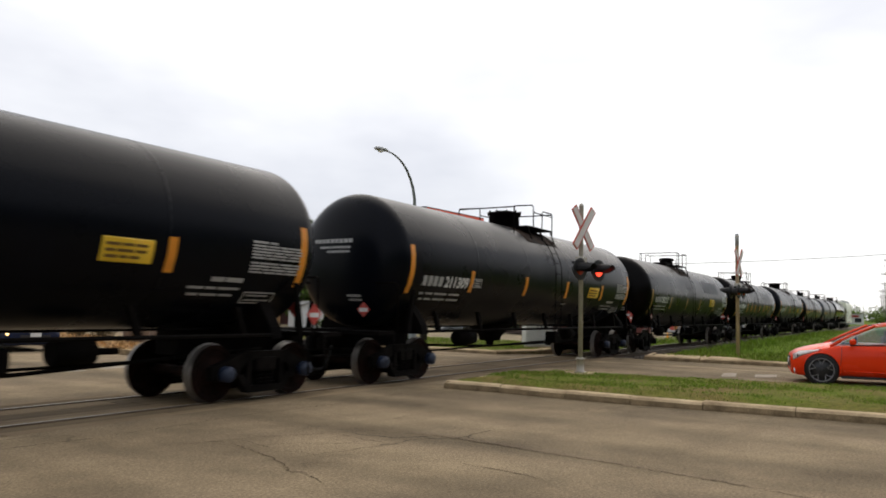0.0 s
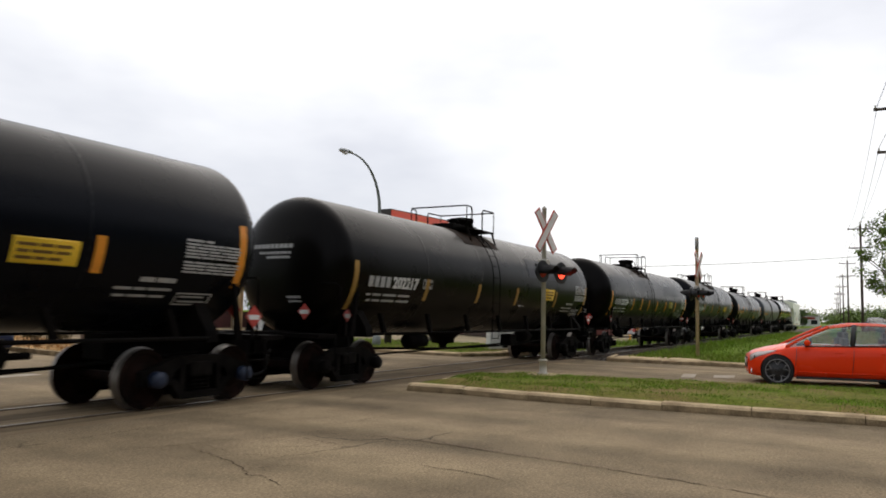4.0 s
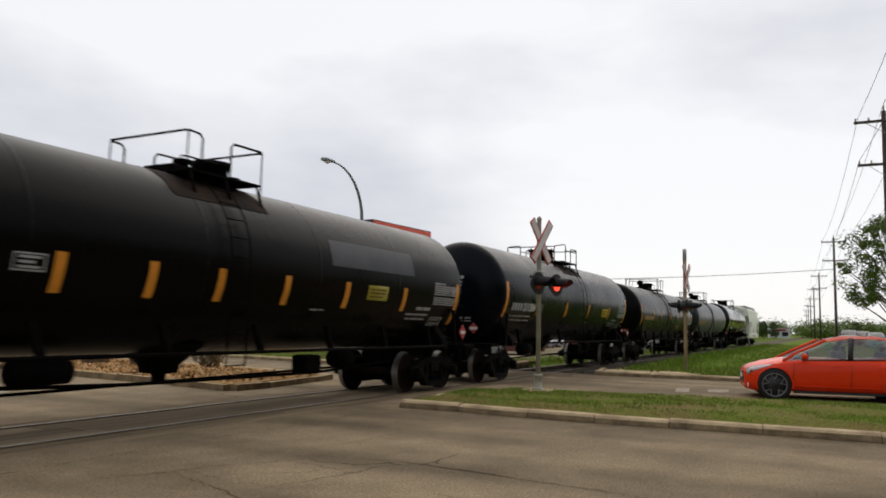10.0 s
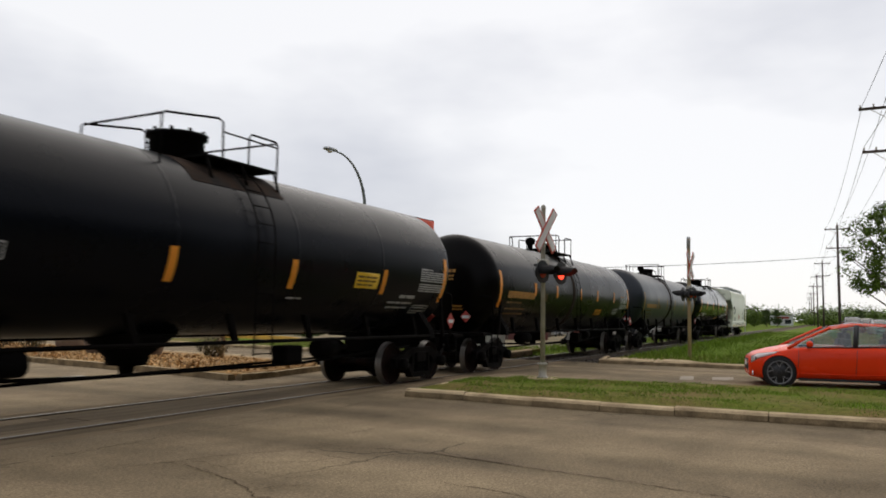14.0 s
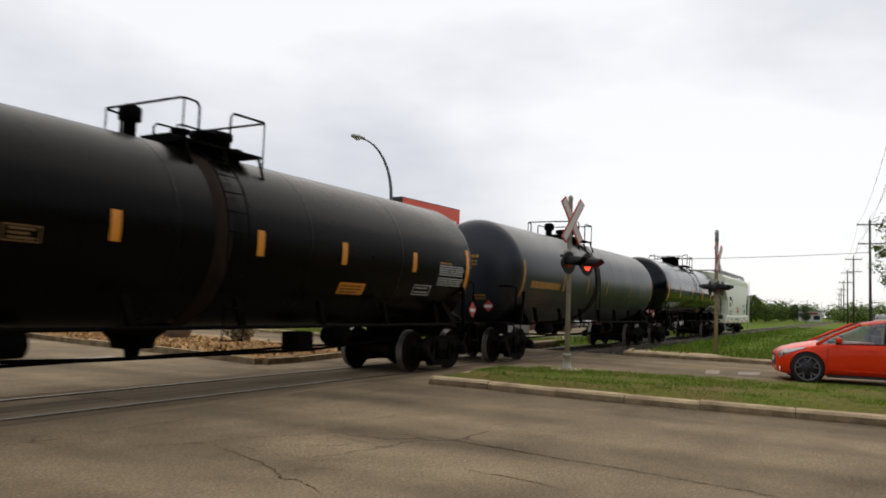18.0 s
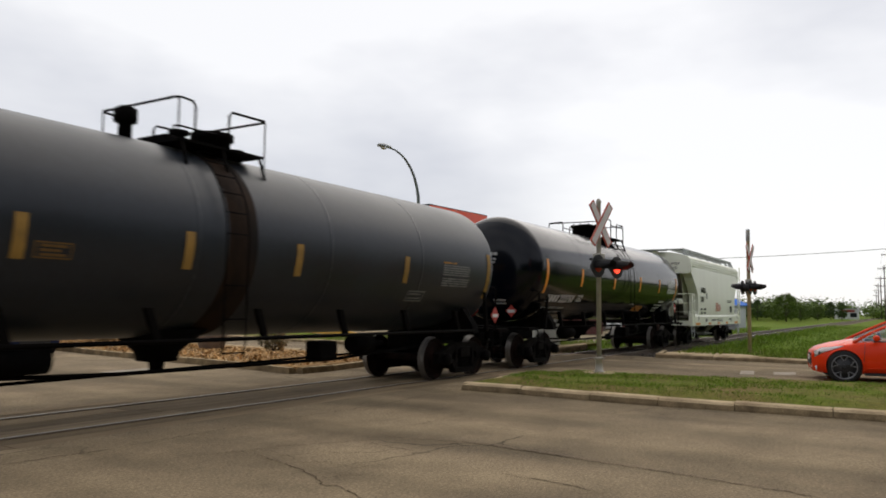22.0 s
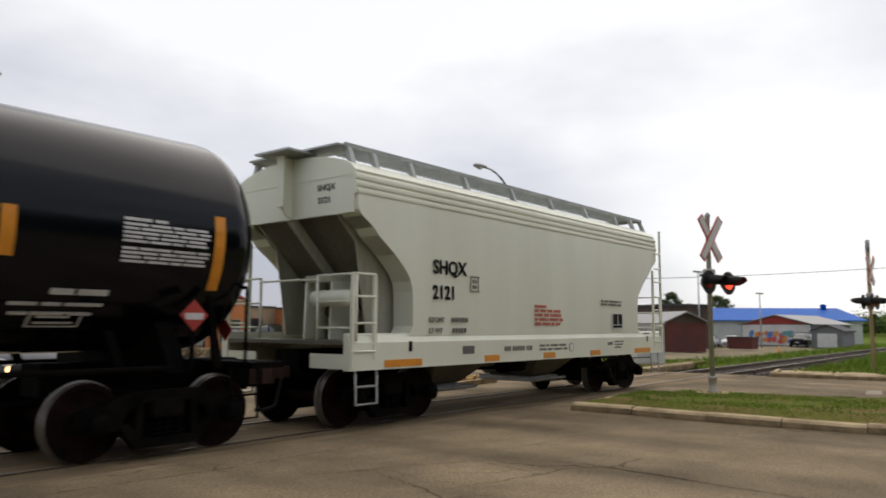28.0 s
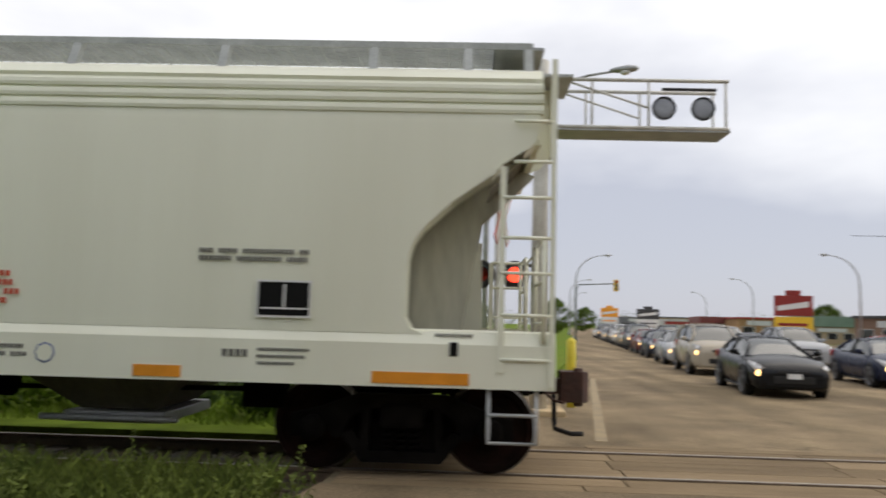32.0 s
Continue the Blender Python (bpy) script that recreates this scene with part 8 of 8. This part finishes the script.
random.seed(11)
T1 = tree(8.0, 3.3, 170, 70, 0.085, M["leaf"], pose(46.5, -2.5, -0.1), "leafy green tree beside the utility pole", 0.20, 0.40, clump=(0.09, 0.23), limbs=40)
T2 = tree(11.5, 3.6, 80, 80, 0.19, M["leaf"], pose(43.5, -9.2, -0.1), "tall leafy green tree beside the road", 0.26, 0.22)
T3 = tree(7.2, 2.6, 90, 100, 0.12, M["leaf_dark"], pose(60, 41, -0.3), "dark leafy tree behind the lot", 0.18, 0.12)
T4 = tree(8.8, 2.3, 120, 75, 0.12, M["leaf_mid"], pose(46.4, 42.7, -0.1), "tall leafy green tree beside the garden shed", 0.16, 0.10)
T5 = tree(6.0, 3.2, 90, 110, 0.13, M["leaf"], pose(188, 24, -0.2), "round green tree beyond the meadow", 0.18, 0.10)
for x, y, s, r in ((58, 43.5, 0, 40), (47.6, 42.0, 1, 90), (51.6, 43.6, 0, 77), (49.4, 42.4, 0, 210), (60, 48, 1, 150), (55.5, 45, 0, 200), (50, 46, 1, 10), (64, 46, 0, 120), (68, 49, 0, 300), (72, 56, 0, 20), (58, 52, 1, 200), (80, 62, 0, 70), (62, 43, 0, 160)):
    copy_thing((T3, T4)[s], pose(x, y, -0.4, 0, 0, r)).scale = [0.70] * 3
for x, y, s, r in ((196, 27, 4, 60), (206, 23, 4, 140), (214, 26, 2, 0), (200, 32, 2, 90), (190, 37, 4, 220), (118, 48, 2, 10), (126, 52, 4, 80), (134, 46, 2, 200), (142, 54, 4, 300), (112, 58, 4, 33), (150, 50, 2, 77),
                   (60, -12, 4, 0), (66, -15, 2, 50), (74, -16, 4, 140), (150, -17, 4, 250), (168, -16, 2, 20), (180, -12, 4, 80), (205, -14, 2, 10), (225, -8, 4, 190), (240, -5, 2, 70), (255, -11, 4, 30), (228, 24.5, 4, 50), (233, 21.5, 4, 90), (240, 18.8, 2, 0), (247, 16.5, 2, 190),
                   (15.5, 130, 4, 10), (57, 92, 2, 99), (63, 105, 4, 12), (30, 190, 4, 44), (22, 230, 2, 5), (60, 128, 4, 70), (-2, 120, 4, 22), (-8, 150, 2, 87), (4, 170, 4, 9)):
    o = copy_thing((T1, T2, T3, T4, T5)[s], pose(x, y, -0.2, 0, 0, r))
    if x > 140 and y < 40:
        o.scale = [0.68] * 3

# the far tree line all round the horizon
random.seed(21)
pts = []
for k in range(2100):
    if k < 1350:
        x, y = random.uniform(250, 520), random.uniform(-170, 240)
        if abs(y - 10 - x * 0.02) < (9 if x < 330 else 2.5):
            continue
    else:
        a = random.uniform(0, 2 * math.pi)
        d = random.uniform(380, 700)
        x, y = d * math.cos(a), d * math.sin(a)
    h = random.uniform(5, 9) * (1 if k < 1350 else 1.4)
    for _ in range(80):
        d = rand_dir()
        p = Vector((x, y, h * 0.5)) + Vector((d.x * h * 0.55, d.y * h * 0.55, d.z * h * 0.5)) * random.random() ** 0.4
        p.z = max(p.z, 0.3)
        pts.append((p, random.uniform(0.35, 0.7), d + Vector((0, 0, 0.5))))
tagged(part("far_trees", quads_mesh("far_trees", pts, M["leaf"]), None), "distant belt of green trees along the horizon", "trees", kind="stuff")

random.seed(22)
pts = []
for k in range(620):
    x, y = random.uniform(215, 330), random.uniform(-75, 75)
    if abs(y - 10 - 0.02 * x) < 7 or (14 < y < 26 and x < 305):
        continue
    h = random.uniform(3.5, 6.2)
    for _ in range(150):
        d = rand_dir()
        p = Vector((x, y, h * 0.45)) + Vector((d.x * h * 0.7, d.y * h * 0.7, d.z * h * 0.5)) * random.random() ** 0.75
        p.z = max(p.z, 0.2)
        pts.append((p, random.uniform(0.25, 0.5), d + Vector((0, 0, 0.5))))
tagged(part("far_hedge", quads_mesh("far_hedge", pts, M["leaf"]), None), "belt of green bushes beyond the meadow", "bushes", kind="stuff")
# unseen trees added behind the viewer; mirrored in the tanks, they darken their sides
random.seed(23)
pts = []
for k in range(150):
    x, y, h = random.uniform(-80, 50), random.uniform(-40, -25), random.uniform(11, 17)
    for _ in range(110):
        d = rand_dir()
        p = Vector((x, y, h * 0.5)) + Vector((d.x * h * 0.4, d.y * h * 0.4, d.z * h * 0.5)) * random.random() ** 0.4
        pts.append((p, random.uniform(0.6, 1.2), d + Vector((0, 0, 0.5))))
tagged(part("rear_trees", quads_mesh("rear_trees", pts, M["leaf_dark"]), None), "unseen dark green trees added behind the viewer", "trees", kind="stuff")


def blades(name, n, where, hmin, hmax, width, mat, label, seed):
    """Loose upright blades; where gives a place for each, or None."""
    random.seed(seed)
    vs, fs = [], []
    for _ in range(n):
        p = where()
        if p is None:
            continue
        h = random.uniform(hmin, hmax)
        a = random.uniform(0, 6.283)
        dx, dy = math.cos(a) * width, math.sin(a) * width
        lx, ly = random.gauss(0, 0.35) * h, random.gauss(0, 0.35) * h
        i = len(vs)
        vs += [(p[0] - dx, p[1] - dy, p[2]), (p[0] + dx, p[1] + dy, p[2]), (p[0] + lx * 0.4 + dx * 0.7, p[1] + ly * 0.4 + dy * 0.7, p[2] + h * 0.6), (p[0] + lx, p[1] + ly, p[2] + h)]
        fs += [(i, i + 1, i + 2), (i, i + 2, i + 3)]
    me = bpy.data.meshes.new(name)
    me.from_pydata(vs, [], fs)
    me.materials.append(mat)
    return tagged(part(name, me, None), label, "grass", kind="stuff")


def on_isle():
    y = random.uniform(-14, 7.7)
    xl = float(np.interp(y, [p[1] for p in ISLE[::-1]], [p[0] for p in ISLE[::-1]])) + 0.22
    xr = float(np.interp(y, [p[1] for p in ISLE_BACK], [p[0] for p in ISLE_BACK])) - 0.22
    if y > 7.1:
        xl, xr = xl + 0.6, xr - 0.6
    x = random.uniform(xl, xr)
    bare = noise.noise((x * 0.8, y * 0.45, 3.0)) + 0.45 * noise.noise((x * 2.6, y * 2.0, 8.0))
    s = (x - xl) / max(xr - xl, 0.1)
    worn = 0.45 * math.exp(-((s - 0.5) / 0.17) ** 2) if y < 5.0 else 0.0
    if bare > 0.19 - worn and random.random() < 0.90:
        return None
    return (x, y, 0.125 + 0.085 * min(1, min(x - xl, xr - x) / 0.45))


blades("median_grass", 80000, on_isle, 0.015, 0.065, 0.005, M["blade"], "short mown grass blades on the island", 31)


def on_bank():
    x = 26.5 + 75 * random.random() ** 1.8
    y = random.uniform(-7, 8.2)
    if x < 27.7 and y > 4.5:
        return None
    if x < 31.6:
        return (x, min(y, 7.3), 0.11)
    return (x, y, ground_height(x, y) - 0.01)


blades("bank_grass", 45000, on_bank, 0.05, 0.20, 0.012, M["blade_green"], "long green grass on the bank", 32)


def on_verge():
    x, y = random.uniform(25.2, 33), random.uniform(12.9, 24)
    return (x, y, 0.11)


blades("verge_grass", 7000, on_verge, 0.05, 0.14, 0.010, M["blade"], "mown grass blades below the billboard", 33)


def on_line_side():
    x = 26.8 + 60 * random.random() ** 1.5
    y = TRACK_Y + random.choice((-1, 1)) * random.uniform(2.3, 4.2)
    return (x, y, ground_height(x, y) - 0.02)


blades("lineside_grass", 9000, on_line_side, 0.12, 0.42, 0.014, M["blade"], "tall grass along the ballast", 34)


# weeds between the viewer and the rails, west of the street
def weed(x, y, h, seed, label="tall leafy green weed beside the asphalt"):
    random.seed(seed)
    w = thing("weed", label, "weed", pose(x, y, -0.05), group="weeds beside the line")
    pts = []
    for k in range(random.randint(5, 9)):
        a, r = random.uniform(0, 6.28), random.uniform(0.02, 0.16)
        hh = h * random.uniform(0.6, 1.0)
        b, t = Vector((r * math.cos(a), r * math.sin(a), 0)), Vector((r * 2.2 * math.cos(a) + random.gauss(0, 0.05), r * 2.2 * math.sin(a) + random.gauss(0, 0.05), hh))
        part("stem", fix(tube(B(), [b, b.lerp(t, 0.5) + Vector((0, 0, 0.03)), t], 0.006, 4, r1=0.002)), M["weed"], w)
        for _ in range(44):
            f = random.random() ** 0.7
            p = b.lerp(t, f) + rand_dir() * 0.06 * (1.3 - f)
            pts.append((p, random.uniform(0.012, 0.032) * (1.4 - f * 0.6), rand_dir() + Vector((0, 0, 0.6))))
    part("leaves", quads_mesh("leaves", pts, M["weed"]), None, w)
    return w


random.seed(41)
W = [weed(-1.05, 6.6, 0.62, 1), weed(-1.9, 7.2, 0.50, 2), weed(-2.8, 6.8, 0.55, 3), weed(-3.3, 7.6, 0.42, 4)]
for x, y, k in ((-0.72, 6.9, 0), (-0.95, 7.25, 2), (-2.45, 6.9, 1), (-2.75, 7.1, 3), (-1.7, 6.7, 1)):
    copy_thing(W[k], pose(x, y, -0.05, 0, 0, 60 * k)).scale = [1.12] * 3
random.seed(42)
for k in range(85):
    x, y = random.uniform(-7.5, -1.2), random.uniform(5.2, 8.6)
    if x > -1.75 + 0.1 * (y - 5):
        continue
    o = copy_thing(random.choice(W), pose(x, y, -0.05, 0, 0, random.uniform(0, 360)))
    o.scale = [random.uniform(0.5, 0.95)] * 3


def west_grass():
    x, y = random.uniform(-9, -1.1), 8.8 - 8.0 * random.random() ** 1.5
    if x > -1.7 + 0.12 * (y - 5):
        return None
    return (x, y, -0.07)


blades("trackside_grass", 22000, west_grass, 0.10, 0.38, 0.006, M["weed"], "rough grass beside the rails", 43)


def shrub(x, y, z, r, h, mat, label, n=500, leaf=0.07, group="shrubs"):
    s = thing("shrub", label, "shrub", pose(x, y, z), group=group)
    pts = []
    for k in range(6):
        a = k * 1.05
        part("stem", fix(tube(B(), [(0, 0, 0), (0.3 * r * math.cos(a), 0.3 * r * math.sin(a), h * 0.4), (0.7 * r * math.cos(a), 0.7 * r * math.sin(a), h * 0.75)], 0.015, 4, r1=0.005)), M["bark"], s)
    for _ in range(n):
        d = rand_dir()
        k = random.random() ** 0.35
        pts.append((Vector((d.x * r * k, d.y * r * k, h * 0.52 + d.z * h * 0.48 * k)), leaf * random.uniform(0.6, 1.3), d + Vector((0, 0, 0.4))))
    part("foliage", quads_mesh("foliage", pts, mat), None, s)
    return s


random.seed(51)
M["leaf_brown"] = leaf_material("brownish_shrub_leaves", (0.14, 0.10, 0.05), (0.09, 0.075, 0.035))


def planter(x, y):
    p = thing("planter", "round brown concrete planter with green leaves on the island", "planter", pose(x, y, 0.13), group="planters on the island")
    part("bowl", fix(lathe(B(), [(0, 0.36), (0.05, 0.40), (0.25, 0.47), (0.46, 0.49), (0.52, 0.47), (0.48, 0.40)], "z", 20)), M["planter"], p)
    pts = []
    for _ in range(260):
        d = rand_dir()
        pts.append((Vector((d.x * 0.5, d.y * 0.5, 0.66 + d.z * 0.24)), random.uniform(0.05, 0.10), d + Vector((0, 0, 0.4))))
    part("leaves", quads_mesh("leaves", pts, M["leaf"]), None, p)


M["planter"] = material("brown_concrete_planter", (0.20, 0.14, 0.095), rough=0.9, tint=(0.13, 0.09, 0.065), scale=3)
for x, y in ((17.5, 20.3), (17.1, 22.1), (17.6, 24.3)):
    planter(x, y)
for x, y in ((17.9, 17.9), (17.6, 26.4), (17.9, 28.5), (18.3, 32.5), (19.2, 37.5)):
    shrub(x, y, 0.12, 0.55, 0.75, M["leaf_brown"], "low brownish shrub on the mulched island", 420, 0.06, "shrubs on the island")
for x, y, r in ((41.5, 35.5, 1.6), (39.0, 30.6, 1.5), (42.3, 32.2, 1.2)):
    shrub(x, y, 0.0, r, 0.9, M["leaf_dark"], "low dark hedge beside the lot", 700, 0.09, "hedges")
for x, y, r, h, mt in ((-6.3, 13.5, 1.1, 1.15, "leaf"), (-7.6, 13.2, 1.0, 1.0, "leaf_dark"), (-5.2, 13.9, 1.0, 0.85, "leaf_dark"), (-4.1, 13.6, 0.8, 0.8, "leaf_dark"), (-2.55, 13.2, 0.75, 0.95, "leaf_mid"), (-1.3, 13.6, 0.7, 0.8, "leaf_dark"), (-8.6, 15.8, 1.5, 1.3, "leaf"), (-10.5, 17.0, 1.8, 1.6, "leaf_mid"), (-3.6, 16.5, 1.3, 0.9, "leaf_mid"), (-12.5, 15.5, 1.6, 1.4, "leaf_dark"), (-1.2, 18.5, 1.2, 0.8, "leaf"), (-15.5, 18, 2.0, 1.8, "leaf")):
    shrub(x, y, 0.0, r, h, M[mt], "dark green bush beyond the rails" if mt == "leaf_dark" else "green bush beyond the rails", 1500, 0.06, "bushes beyond the rails")


def on_west_verge():
    x, y = random.uniform(-14, -0.6), random.uniform(12.2, 20)
    return (x, y, 0.01)


blades("west_verge_grass", 12000, on_west_verge, 0.08, 0.26, 0.012, M["blade_green"], "rough green grass beyond the rails", 52)

# bark chips on the mulched island, stones along the ballast
def chips(name, n, where, size, mat, label, category, seed):
    random.seed(seed)
    vs, fs = [], []
    for _ in range(n):
        x, y, z = where()
        s = size * random.uniform(0.5, 1.4)
        c = Vector((x, y, z))
        i = len(vs)
        q = Matrix.Rotation(random.uniform(0, 6.28), 3, rand_dir())
        for v in ((-1, -0.6, -0.3), (1, -0.5, -0.2), (0.8, 0.6, -0.3), (-0.9, 0.5, -0.2), (0.1, 0, 0.5)):
            vs.append(tuple(c + q @ Vector(v) * s))
        fs += [(i, i + 1, i + 4), (i + 1, i + 2, i + 4), (i + 2, i + 3, i + 4), (i + 3, i, i + 4)]
    me = bpy.data.meshes.new(name)
    me.from_pydata(vs, [], fs)
    me.materials.append(mat)
    return tagged(part(name, me, None), label, category, kind="stuff")


M["chip"] = leaf_material("bark_chips", (0.55, 0.345, 0.15), (0.34, 0.20, 0.085))
M["stone"] = leaf_material("ballast_stones", (0.16, 0.14, 0.12), (0.09, 0.08, 0.07))


def on_mulch():
    y = random.uniform(13.3, 34)
    return (random.uniform(13.9 + 0.1 * (y - 13.2), 17.6 + 0.12 * (y - 13.2)), y, 0.15)


chips("bark_chips", 6000, on_mulch, 0.06, M["chip"], "loose bark chips on the island", "mulch", 61)


def on_ballast():
    x = 26.8 + 50 * random.random() ** 1.6 if random.random() < 0.75 else random.uniform(-14, -1.1)
    return (x, TRACK_Y + random.uniform(-1.9, 1.9), -0.13)


chips("ballast_stones", 8000, on_ballast, 0.05, M["stone"], "loose dirty ballast stones between the ties", "ballast", 62)


# ---- what moves ----
def motions():
    """The train rolls by at an even speed, and its wheels turn with it."""
    def gone(t):
        return SPEED * t
    times = [2.0 * k for k in range(17)]
    for car, x in TRAIN:
        walk(car, [(t, pose(x - gone(t), TRACK_Y, 0.02)) for t in times])
    turns = [0.1 * k for k in range(321)]
    for w, a in WHEELSETS:
        walk(w, [(t, pose(a, 0, WHEEL_R, 0, -math.degrees(gone(t) / WHEEL_R), 0)) for t in turns])


motions()
